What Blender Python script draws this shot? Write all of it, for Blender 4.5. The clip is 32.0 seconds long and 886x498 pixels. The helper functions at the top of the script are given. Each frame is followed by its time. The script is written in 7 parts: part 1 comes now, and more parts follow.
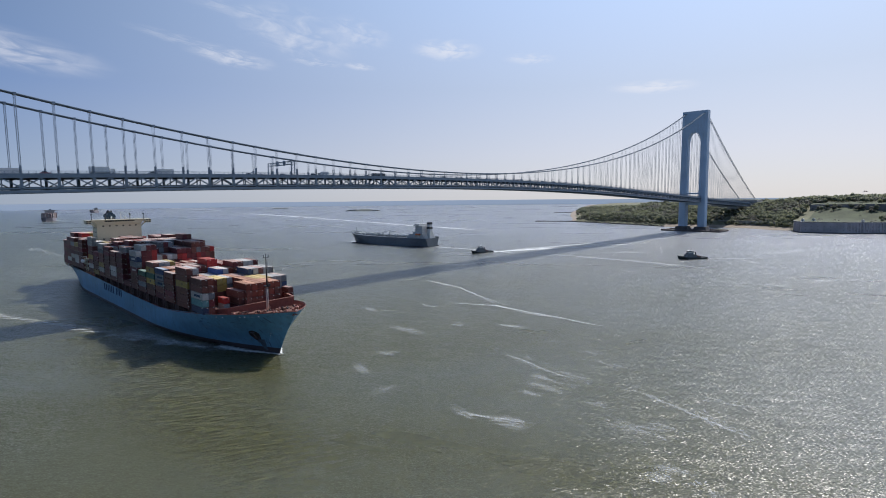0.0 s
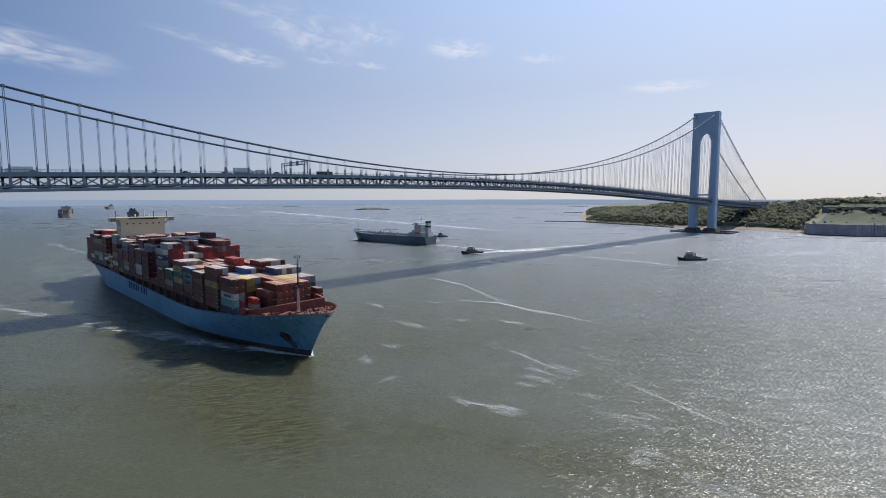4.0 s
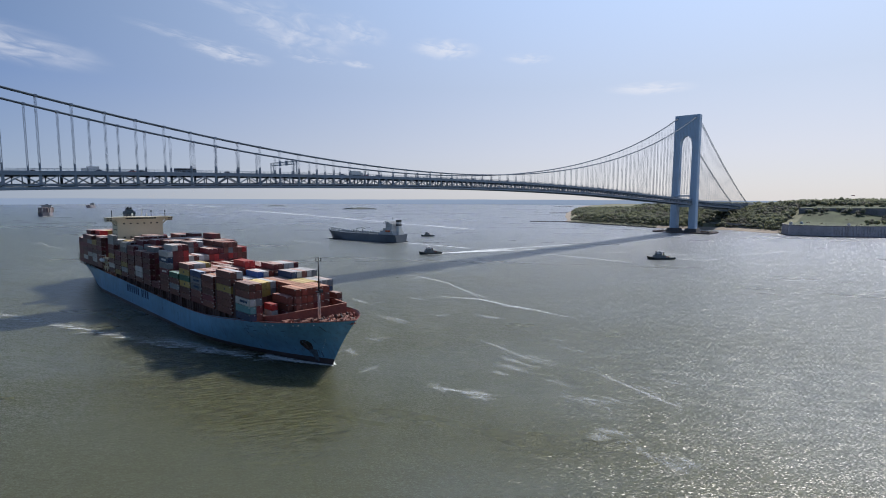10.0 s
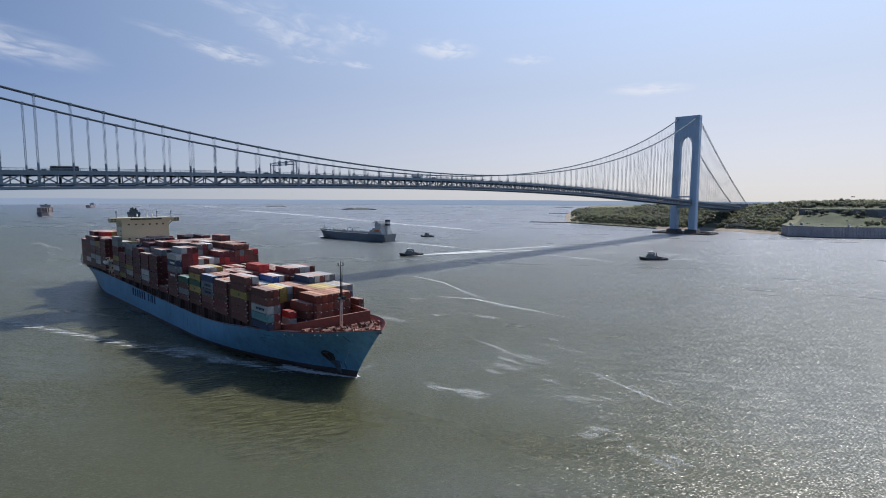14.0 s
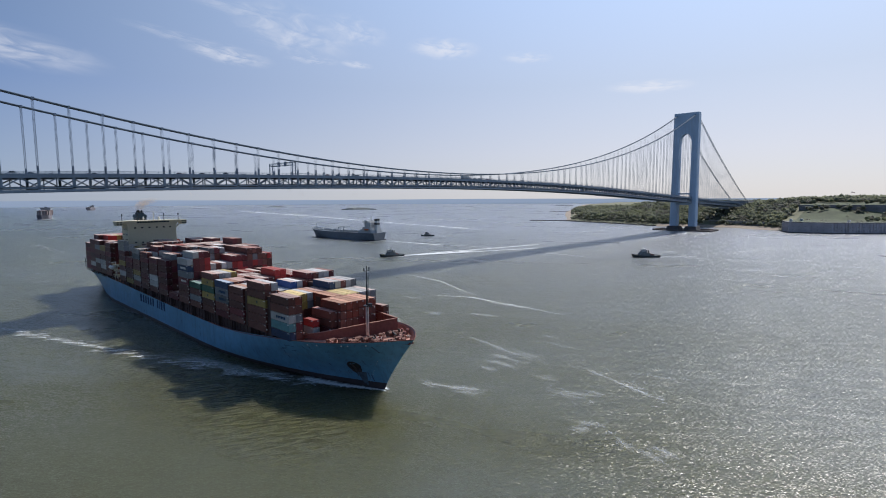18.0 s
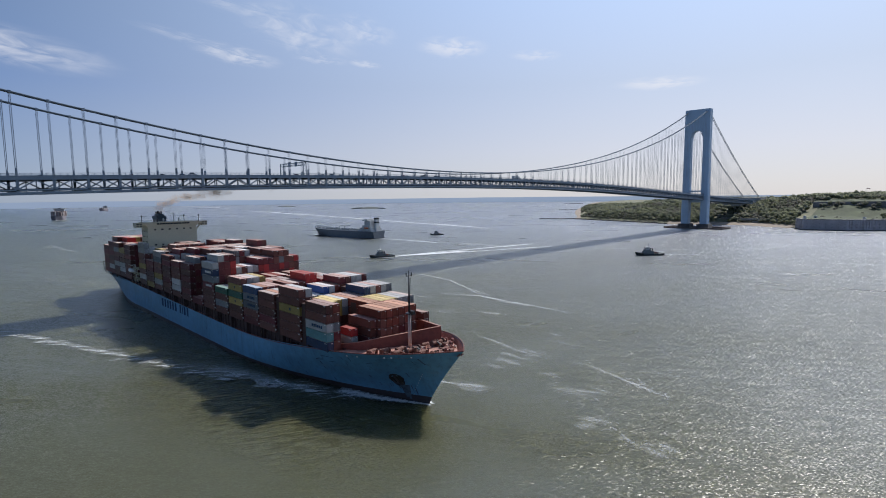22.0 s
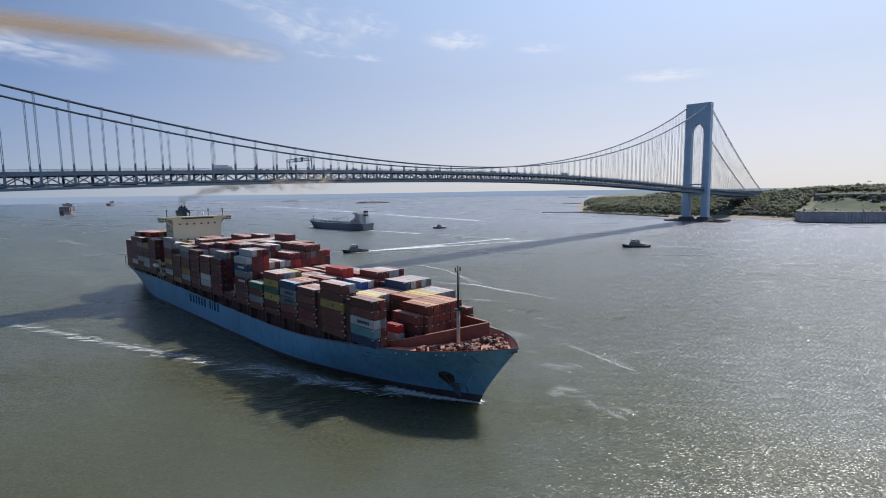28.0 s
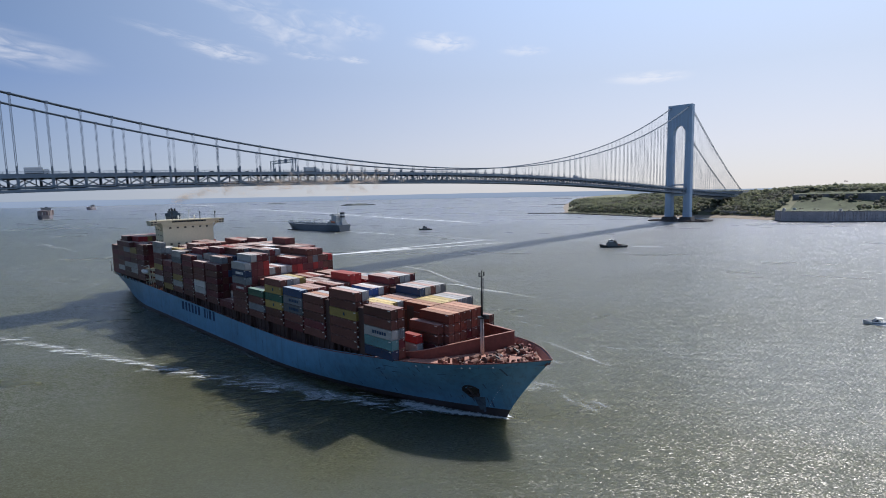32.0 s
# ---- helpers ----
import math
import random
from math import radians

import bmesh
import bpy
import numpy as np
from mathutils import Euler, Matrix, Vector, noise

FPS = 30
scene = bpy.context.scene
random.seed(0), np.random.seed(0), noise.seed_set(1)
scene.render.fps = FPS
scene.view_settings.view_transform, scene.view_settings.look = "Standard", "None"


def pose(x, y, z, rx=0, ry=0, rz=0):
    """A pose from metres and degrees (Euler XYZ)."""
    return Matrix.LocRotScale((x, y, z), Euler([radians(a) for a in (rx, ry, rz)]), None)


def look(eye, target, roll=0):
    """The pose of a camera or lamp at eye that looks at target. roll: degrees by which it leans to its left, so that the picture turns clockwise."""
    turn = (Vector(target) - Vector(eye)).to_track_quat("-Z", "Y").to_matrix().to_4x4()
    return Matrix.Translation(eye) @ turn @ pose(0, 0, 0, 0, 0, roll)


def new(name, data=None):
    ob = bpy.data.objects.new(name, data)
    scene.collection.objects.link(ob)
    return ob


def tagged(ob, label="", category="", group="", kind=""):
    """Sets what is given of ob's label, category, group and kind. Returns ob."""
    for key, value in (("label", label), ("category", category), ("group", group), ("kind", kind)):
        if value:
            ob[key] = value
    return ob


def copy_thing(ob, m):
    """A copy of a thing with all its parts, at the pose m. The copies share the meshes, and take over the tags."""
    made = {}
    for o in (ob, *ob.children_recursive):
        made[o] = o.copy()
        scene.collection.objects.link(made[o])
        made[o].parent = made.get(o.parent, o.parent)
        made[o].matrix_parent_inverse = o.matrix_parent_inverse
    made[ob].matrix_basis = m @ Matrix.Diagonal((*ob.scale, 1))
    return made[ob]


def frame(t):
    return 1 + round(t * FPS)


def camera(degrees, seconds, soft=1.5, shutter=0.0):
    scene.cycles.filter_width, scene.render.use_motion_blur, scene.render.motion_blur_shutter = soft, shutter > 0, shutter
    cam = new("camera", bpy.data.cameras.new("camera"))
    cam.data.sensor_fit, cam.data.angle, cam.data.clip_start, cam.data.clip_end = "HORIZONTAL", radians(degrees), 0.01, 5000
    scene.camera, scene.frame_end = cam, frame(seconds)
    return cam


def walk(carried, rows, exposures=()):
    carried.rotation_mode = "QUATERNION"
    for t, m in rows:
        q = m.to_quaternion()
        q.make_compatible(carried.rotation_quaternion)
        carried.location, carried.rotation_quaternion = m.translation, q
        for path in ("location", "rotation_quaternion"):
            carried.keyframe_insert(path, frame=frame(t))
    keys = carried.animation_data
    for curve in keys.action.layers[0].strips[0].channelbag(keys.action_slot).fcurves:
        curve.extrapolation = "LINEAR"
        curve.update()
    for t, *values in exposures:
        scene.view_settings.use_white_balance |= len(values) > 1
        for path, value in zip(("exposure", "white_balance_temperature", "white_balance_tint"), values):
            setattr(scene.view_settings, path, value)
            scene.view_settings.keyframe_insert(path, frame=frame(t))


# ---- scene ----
cam = camera(81.37, 32.0, soft=1.0)
PATH = [
    (0, -983.59, -314.47, 61.68, 46.431, 5.598, -0.483),
    (0.5, -984.82, -316.53, 62.22, 46.529, 5.732, -0.297),
    (1, -985.71, -318.23, 62.44, 47.089, 5.789, -0.259),
    (1.5, -986.33, -319.39, 62.50, 47.194, 5.837, -0.300),
    (2, -986.76, -320.03, 62.46, 46.920, 5.838, -0.314),
    (2.5, -987.11, -320.30, 62.41, 46.134, 5.829, -0.264),
    (3, -987.46, -320.34, 62.35, 45.377, 5.739, -0.213),
    (3.5, -987.85, -320.31, 62.32, 45.285, 5.704, -0.091),
    (5.5, -990.14, -321.22, 62.39, 45.809, 5.617, -0.012),
    (6, -990.83, -321.80, 62.43, 46.111, 5.582, 0.001),
    (6.5, -991.52, -322.47, 62.46, 46.633, 5.622, 0.031),
    (7, -992.17, -323.18, 62.49, 46.937, 5.697, 0.057),
    (7.5, -992.76, -323.86, 62.51, 47.075, 5.713, 0.062),
    (8, -993.26, -324.48, 62.52, 47.075, 5.721, 0.071),
    (8.5, -993.67, -325.00, 62.53, 47.023, 5.704, 0.126),
    (9, -993.97, -325.39, 62.52, 46.910, 5.668, 0.093),
    (9.5, -994.18, -325.66, 62.51, 46.861, 5.705, 0.179),
    (10, -994.29, -325.81, 62.49, 46.862, 5.709, 0.194),
    (10.5, -994.33, -325.85, 62.47, 46.864, 5.708, 0.193),
    (11, -994.30, -325.81, 62.45, 46.890, 5.709, 0.154),
    (11.5, -994.23, -325.71, 62.43, 46.893, 5.706, 0.153),
    (12, -994.13, -325.59, 62.41, 46.870, 5.675, 0.181),
    (12.5, -994.02, -325.48, 62.40, 46.906, 5.675, 0.185),
    (13, -993.91, -325.39, 62.39, 46.921, 5.646, 0.074),
    (13.5, -993.82, -325.34, 62.38, 46.941, 5.650, 0.233),
    (14, -993.74, -325.34, 62.38, 46.885, 5.649, 0.280),
    (14.5, -993.69, -325.38, 62.39, 46.878, 5.643, 0.261),
    (16.5, -993.64, -325.79, 62.45, 46.965, 5.720, 0.070),
    (17, -993.65, -325.86, 62.47, 46.938, 5.683, -0.060),
    (17.5, -993.64, -325.88, 62.50, 46.912, 5.712, -0.161),
    (18, -993.63, -325.84, 62.53, 46.834, 5.744, -0.238),
    (18.5, -993.61, -325.75, 62.57, 46.773, 5.771, -0.330),
    (19, -993.59, -325.60, 62.60, 46.666, 5.798, -0.464),
    (19.5, -993.58, -325.42, 62.64, 46.539, 5.842, -0.518),
    (20, -993.58, -325.23, 62.67, 46.407, 5.858, -0.574),
    (20.5, -993.61, -325.07, 62.71, 46.244, 5.872, -0.612),
    (21, -993.69, -324.97, 62.74, 46.127, 5.878, -0.593),
    (21.5, -993.84, -324.97, 62.76, 45.924, 5.835, -0.646),
    (22, -994.07, -325.12, 62.78, 45.818, 5.877, -0.572),
    (22.5, -994.39, -325.44, 62.79, 45.812, 5.881, -0.570),
    (23, -994.83, -325.96, 62.79, 45.841, 5.890, -0.658),
    (23.5, -995.37, -326.70, 62.78, 45.888, 6.063, -0.750),
    (24, -996.02, -327.63, 62.75, 45.963, 6.242, -0.729),
    (24.5, -996.76, -328.75, 62.72, 45.970, 6.329, -0.759),
    (25, -997.58, -330.01, 62.67, 45.990, 6.259, -0.779),
    (25.5, -998.44, -331.35, 62.62, 45.925, 6.256, -0.737),
    (27.5, -1001.58, -336.10, 62.47, 45.594, 6.423, -0.828),
    (28, -1002.08, -336.81, 62.48, 45.310, 6.512, -0.767),
    (28.5, -1002.42, -337.27, 62.51, 44.820, 6.501, -0.739),
    (29, -1002.58, -337.49, 62.57, 44.520, 6.463, -0.660),
    (29.5, -1002.59, -337.55, 62.65, 44.498, 6.472, -0.641),
    (30, -1002.47, -337.54, 62.72, 46.783, 6.420, -0.676),
    (30.5, -1002.28, -337.56, 62.75, 46.843, 6.511, -0.698),
    (31, -1002.08, -337.69, 62.68, 46.865, 6.474, -0.797),
    (31.5, -1001.95, -337.91, 62.41, 46.836, 6.418, -0.878),
    (32, -1001.90, -338.01, 61.81, 46.796, 6.322, -1.035),
]


def aim(x, y, z, yaw, dip, roll):
    """Camera pose from a place, a compass yaw, a downward tilt and a lean."""
    a, b = radians(yaw), radians(dip)
    d = Vector((math.sin(a) * math.cos(b), math.cos(a) * math.cos(b), -math.sin(b)))
    e = Vector((x, y, z))
    return look(e, e + d * 100, roll)


walk(cam, [(r[0], aim(*r[1:])) for r in PATH], [(0, 0.46), (25, 0.46), (29, 0.53), (32, 0.53)])

# ---- sky and sun ----
SUN_DIR = Vector((1.0, 0.0, 1.13)).normalized()
world = bpy.data.worlds.new("sky")
scene.world = world
world.use_nodes = True
wt = world.node_tree
wt.nodes.clear()


def wnode(kind, **kw):
    n = wt.nodes.new(kind)
    for k, v in kw.items():
        n.inputs[k].default_value = v
    return n


sky = wt.nodes.new("ShaderNodeTexSky")
sky.sky_type = "NISHITA"
sky.sun_disc = False
sky.sun_elevation = math.asin(SUN_DIR.z)
sky.sun_rotation = math.atan2(SUN_DIR.x, SUN_DIR.y)
sky.altitude, sky.air_density, sky.dust_density, sky.ozone_density = 0, 1.0, 0.7, 2.5
tc = wt.nodes.new("ShaderNodeTexCoord")


def cloud_mask(yaw, elev, long, tall, tilt, scale, lo, hi):
    """A wisp of cirrus at a bearing and a height of the sky, with a torn outline."""
    a, b = radians(yaw), radians(elev)
    mp = wt.nodes.new("ShaderNodeMapping")
    mp.vector_type = "TEXTURE"
    mp.inputs["Location"].default_value = (math.sin(a) * math.cos(b), math.cos(a) * math.cos(b), math.sin(b))
    mp.inputs["Rotation"].default_value = (0, radians(tilt), -a)
    mp.inputs["Scale"].default_value = (long, 1.0, tall)
    wt.links.new(tc.outputs["Generated"], mp.inputs["Vector"])
    ln = wt.nodes.new("ShaderNodeVectorMath")
    ln.operation = "LENGTH"
    wt.links.new(mp.outputs[0], ln.inputs[0])
    fall = wnode("ShaderNodeMapRange", **{"From Min": 0.15, "From Max": 1.0, "To Min": 1.0, "To Max": 0.0})
    fall.interpolation_type = "SMOOTHSTEP"
    wt.links.new(ln.outputs["Value"], fall.inputs["Value"])
    nz = wnode("ShaderNodeTexNoise", Scale=scale, Detail=5.0, Roughness=0.55, Distortion=0.9)
    wt.links.new(mp.outputs[0], nz.inputs["Vector"])
    cut = wnode("ShaderNodeMapRange", **{"From Min": lo, "From Max": hi})
    cut.interpolation_type = "SMOOTHSTEP"
    wt.links.new(nz.outputs["Fac"], cut.inputs["Value"])
    mul = wt.nodes.new("ShaderNodeMath")
    mul.operation = "MULTIPLY"
    wt.links.new(fall.outputs[0], mul.inputs[0])
    wt.links.new(cut.outputs[0], mul.inputs[1])
    return mul


WISPS = [
    (6.0, 12.7, 0.17, 0.034, 6, 2.2, 0.26, 0.78, 0.66), (24.8, 14.0, 0.085, 0.019, 7, 2.0, 0.30, 0.74, 0.6), (31.3, 16.7, 0.13, 0.050, 9, 2.4, 0.34, 0.80, 0.52),
    (26.5, 18.2, 0.11, 0.018, 6, 2.0, 0.32, 0.78, 0.32), (20.0, 15.2, 0.09, 0.011, 8, 2.2, 0.32, 0.7, 0.2),
    (37.6, 13.8, 0.035, 0.008, 6, 1.6, 0.3, 0.6, 0.42), (47.0, 15.5, 0.075, 0.022, 2, 1.8, 0.32, 0.62, 0.6), (55.8, 14.4, 0.055, 0.012, 2, 1.8, 0.34, 0.62, 0.38),
    (68.2, 10.9, 0.085, 0.014, 1, 1.8, 0.30, 0.6, 0.6), (37.6, 17.0, 0.07, 0.029, 10, 2.2, 0.32, 0.78, 0.42), (33.0, 14.1, 0.06, 0.011, 3, 2.0, 0.4, 0.65, 0.26)]
total = None
for w in WISPS:
    m = cloud_mask(*w[:8])
    g = wt.nodes.new("ShaderNodeMath")
    g.operation = "MULTIPLY"
    g.inputs[1].default_value = w[8]
    wt.links.new(m.outputs[0], g.inputs[0])
    if total is None:
        total = g
    else:
        mx = wt.nodes.new("ShaderNodeMath")
        mx.operation = "MAXIMUM"
        wt.links.new(total.outputs[0], mx.inputs[0])
        wt.links.new(g.outputs[0], mx.inputs[1])
        total = mx
# hazy lower sky: bluer away from the sun, paler towards it, clear overhead
sep = wt.nodes.new("ShaderNodeSeparateXYZ")
wt.links.new(tc.outputs["Generated"], sep.inputs[0])


def sky_ramp(stops):
    """Haze radiance by height; the ramp holds a tenth of it."""
    r = wt.nodes.new("ShaderNodeValToRGB")
    el = r.color_ramp.elements
    el[0].position, el[1].position = stops[0][0], stops[-1][0]
    for s in stops[1:-1]:
        el.new(s[0])
    for e, s in zip(sorted(el, key=lambda q: q.position), stops):
        e.color = (s[1] / 10, s[2] / 10, s[3] / 10, 1)
    wt.links.new(sep.outputs["Z"], r.inputs["Fac"])
    return r


away = sky_ramp([(0.0, 1.92, 2.48, 3.45), (0.06, 1.48, 2.18, 3.55), (0.18, 0.79, 1.52, 3.32), (0.40, 0.58, 1.05, 1.95)])
sunny = sky_ramp([(0.0, 5.0, 4.95, 5.15), (0.08, 4.95, 5.05, 5.8), (0.2, 4.35, 4.95, 6.2), (0.48, 4.7, 6.5, 10.0)])
dt = wt.nodes.new("ShaderNodeVectorMath")
dt.operation = "DOT_PRODUCT"
dt.inputs[1].default_value = Vector((SUN_DIR.x, SUN_DIR.y, 0)).normalized()
wt.links.new(tc.outputs["Generated"], dt.inputs[0])
nr = wnode("ShaderNodeMapRange", **{"From Min": -0.05, "From Max": 1.0})
wt.links.new(dt.outputs["Value"], nr.inputs["Value"])
hcol = wt.nodes.new("ShaderNodeMixRGB")
wt.links.new(nr.outputs[0], hcol.inputs["Fac"])
wt.links.new(away.outputs[0], hcol.inputs["Color1"])
wt.links.new(sunny.outputs[0], hcol.inputs["Color2"])
ten = wt.nodes.new("ShaderNodeVectorMath")
ten.operation = "SCALE"
ten.inputs["Scale"].default_value = 10
wt.links.new(hcol.outputs[0], ten.inputs[0])
hz = wnode("ShaderNodeMapRange", **{"From Min": 0.3, "From Max": 0.85, "To Min": 0.9, "To Max": 0.0})
hz.interpolation_type = "SMOOTHSTEP"
wt.links.new(sep.outputs["Z"], hz.inputs["Value"])
haze = wt.nodes.new("ShaderNodeMixRGB")
wt.links.new(hz.outputs[0], haze.inputs["Fac"])
wt.links.new(sky.outputs[0], haze.inputs["Color1"])
wt.links.new(ten.outputs[0], haze.inputs["Color2"])
mixc = wt.nodes.new("ShaderNodeMixRGB")
mixc.inputs["Color2"].default_value = (6.0, 6.1, 6.6, 1)
wt.links.new(total.outputs[0], mixc.inputs["Fac"])
wt.links.new(haze.outputs[0], mixc.inputs["Color1"])
bg = wt.nodes.new("ShaderNodeBackground")
bg.inputs["Strength"].default_value = 0.1
wt.links.new(mixc.outputs[0], bg.inputs["Color"])
wo = wt.nodes.new("ShaderNodeOutputWorld")
wt.links.new(bg.outputs[0], wo.inputs["Surface"])

sun_data = bpy.data.lights.new("sun", "SUN")
sun_data.energy, sun_data.angle, sun_data.color = 3.4, radians(0.53), (1.0, 0.965, 0.93)
sun = new("sun", sun_data)
sun.matrix_world = look(SUN_DIR * 800, (0, 0, 0))

# ---- materials ----


def mat(name, color, rough=0.6, metal=0.0, scale=0.5, vary=0.25, fine=6.0, bump=0.0, dark=None, spec=0.5, coord="Object"):
    """A painted or natural surface: two scales of tone, a little relief."""
    m = bpy.data.materials.new(name)
    m.use_nodes = True
    nt = m.node_tree
    b = nt.nodes["Principled BSDF"]
    b.inputs["Roughness"].default_value, b.inputs["Metallic"].default_value = rough, metal
    b.inputs["Specular IOR Level"].default_value = spec
    t = nt.nodes.new("ShaderNodeTexCoord")
    n1 = nt.nodes.new("ShaderNodeTexNoise")
    n1.inputs["Scale"].default_value, n1.inputs["Detail"].default_value = scale, 5
    n2 = nt.nodes.new("ShaderNodeTexNoise")
    n2.inputs["Scale"].default_value, n2.inputs["Detail"].default_value = fine, 3
    for n in (n1, n2):
        nt.links.new(t.outputs[coord], n.inputs["Vector"])
    avg = nt.nodes.new("ShaderNodeMath")
    avg.operation = "MULTIPLY_ADD"
    avg.inputs[1].default_value, avg.inputs[2].default_value = 0.4, 0.0
    nt.links.new(n2.outputs["Fac"], avg.inputs[0])
    add = nt.nodes.new("ShaderNodeMath")
    add.operation = "MULTIPLY_ADD"
    add.inputs[1].default_value = 0.6
    nt.links.new(n1.outputs["Fac"], add.inputs[0])
    nt.links.new(avg.outputs[0], add.inputs[2])
    r = nt.nodes.new("ShaderNodeValToRGB")
    r.color_ramp.elements[0].position, r.color_ramp.elements[1].position = 0.32, 0.68
    d = dark if dark else tuple(c * (1 - vary) for c in color)
    r.color_ramp.elements[0].color = (*d, 1)
    r.color_ramp.elements[1].color = (*[min(0.95, c * (1 + vary * 0.6)) for c in color], 1)
    nt.links.new(add.outputs[0], r.inputs["Fac"])
    nt.links.new(r.outputs[0], b.inputs["Base Color"])
    if bump:
        bp = nt.nodes.new("ShaderNodeBump")
        bp.inputs["Strength"].default_value, bp.inputs["Distance"].default_value = 0.6, bump
        nt.links.new(n2.outputs["Fac"], bp.inputs["Height"])
        nt.links.new(bp.outputs[0], b.inputs["Normal"])
    return m


def foliage(name, color, vary=0.4):
    """Leaves: matt, letting part of the light through."""
    m = mat(name, color, 0.75, 0.0, 0.05, vary, 0.5, spec=0.2)
    nt = m.node_tree
    b = nt.nodes["Principled BSDF"]
    t = nt.nodes.new("ShaderNodeBsdfTranslucent")
    nt.links.new(b.inputs["Base Color"].links[0].from_socket, t.inputs["Color"])
    mx = nt.nodes.new("ShaderNodeMixShader")
    mx.inputs["Fac"].default_value = 0.65
    nt.links.new(b.outputs[0], mx.inputs[1])
    nt.links.new(t.outputs[0], mx.inputs[2])
    nt.links.new(mx.outputs[0], nt.nodes["Material Output"].inputs["Surface"])
    return m


def ribbed(name, color, rough=0.55, rust=0.35, pitch=0.28, island=False):
    """Corrugated steel box: upright ribs along the side, rust and road dirt, faded top."""
    m = mat(name, color, rough, 0.0, 0.35, 0.22, 2.5, spec=0.3)
    nt = m.node_tree
    b = nt.nodes["Principled BSDF"]
    t = nt.nodes.new("ShaderNodeTexCoord")
    info = nt.nodes.new("ShaderNodeObjectInfo")
    wv = nt.nodes.new("ShaderNodeTexWave")
    wv.bands_direction = "X"
    wv.inputs["Scale"].default_value = 1.0 / pitch / 3.2
    nt.links.new(t.outputs["Object"], wv.inputs["Vector"])
    bp = nt.nodes.new("ShaderNodeBump")
    bp.inputs["Strength"].default_value, bp.inputs["Distance"].default_value = 0.5, 0.035
    nt.links.new(wv.outputs["Fac"], bp.inputs["Height"])
    nt.links.new(bp.outputs[0], b.inputs["Normal"])
    col = b.inputs["Base Color"].links[0].from_socket
    hs = nt.nodes.new("ShaderNodeHueSaturation")
    mr = nt.nodes.new("ShaderNodeMapRange")
    mr.inputs["To Min"].default_value, mr.inputs["To Max"].default_value = 0.6, 1.2
    if island:
        geo = nt.nodes.new("ShaderNodeNewGeometry")
        nt.links.new(geo.outputs["Random Per Island"], mr.inputs["Value"])
    else:
        nt.links.new(info.outputs["Random"], mr.inputs["Value"])
    nt.links.new(mr.outputs[0], hs.inputs["Value"])
    nt.links.new(col, hs.inputs["Color"])
    nz = nt.nodes.new("ShaderNodeTexNoise")
    nz.inputs["Scale"].default_value, nz.inputs["Detail"].default_value = 1.1, 6
    ofs = nt.nodes.new("ShaderNodeVectorMath")
    ofs.operation = "ADD"
    nt.links.new(t.outputs["Object"], ofs.inputs[0])
    nt.links.new(info.outputs["Location"], ofs.inputs[1])
    nt.links.new(ofs.outputs[0], nz.inputs["Vector"])
    cr = nt.nodes.new("ShaderNodeMapRange")
    cr.inputs["From Min"].default_value, cr.inputs["From Max"].default_value = 0.56, 0.74
    cr.inputs["To Max"].default_value = rust
    nt.links.new(nz.outputs["Fac"], cr.inputs["Value"])
    mx = nt.nodes.new("ShaderNodeMixRGB")
    mx.inputs["Color2"].default_value = (0.13, 0.062, 0.035, 1)
    nt.links.new(cr.outputs[0], mx.inputs["Fac"])
    nt.links.new(hs.outputs[0], mx.inputs["Color1"])
    nt.links.new(mx.outputs[0], b.inputs["Base Color"])
    return m


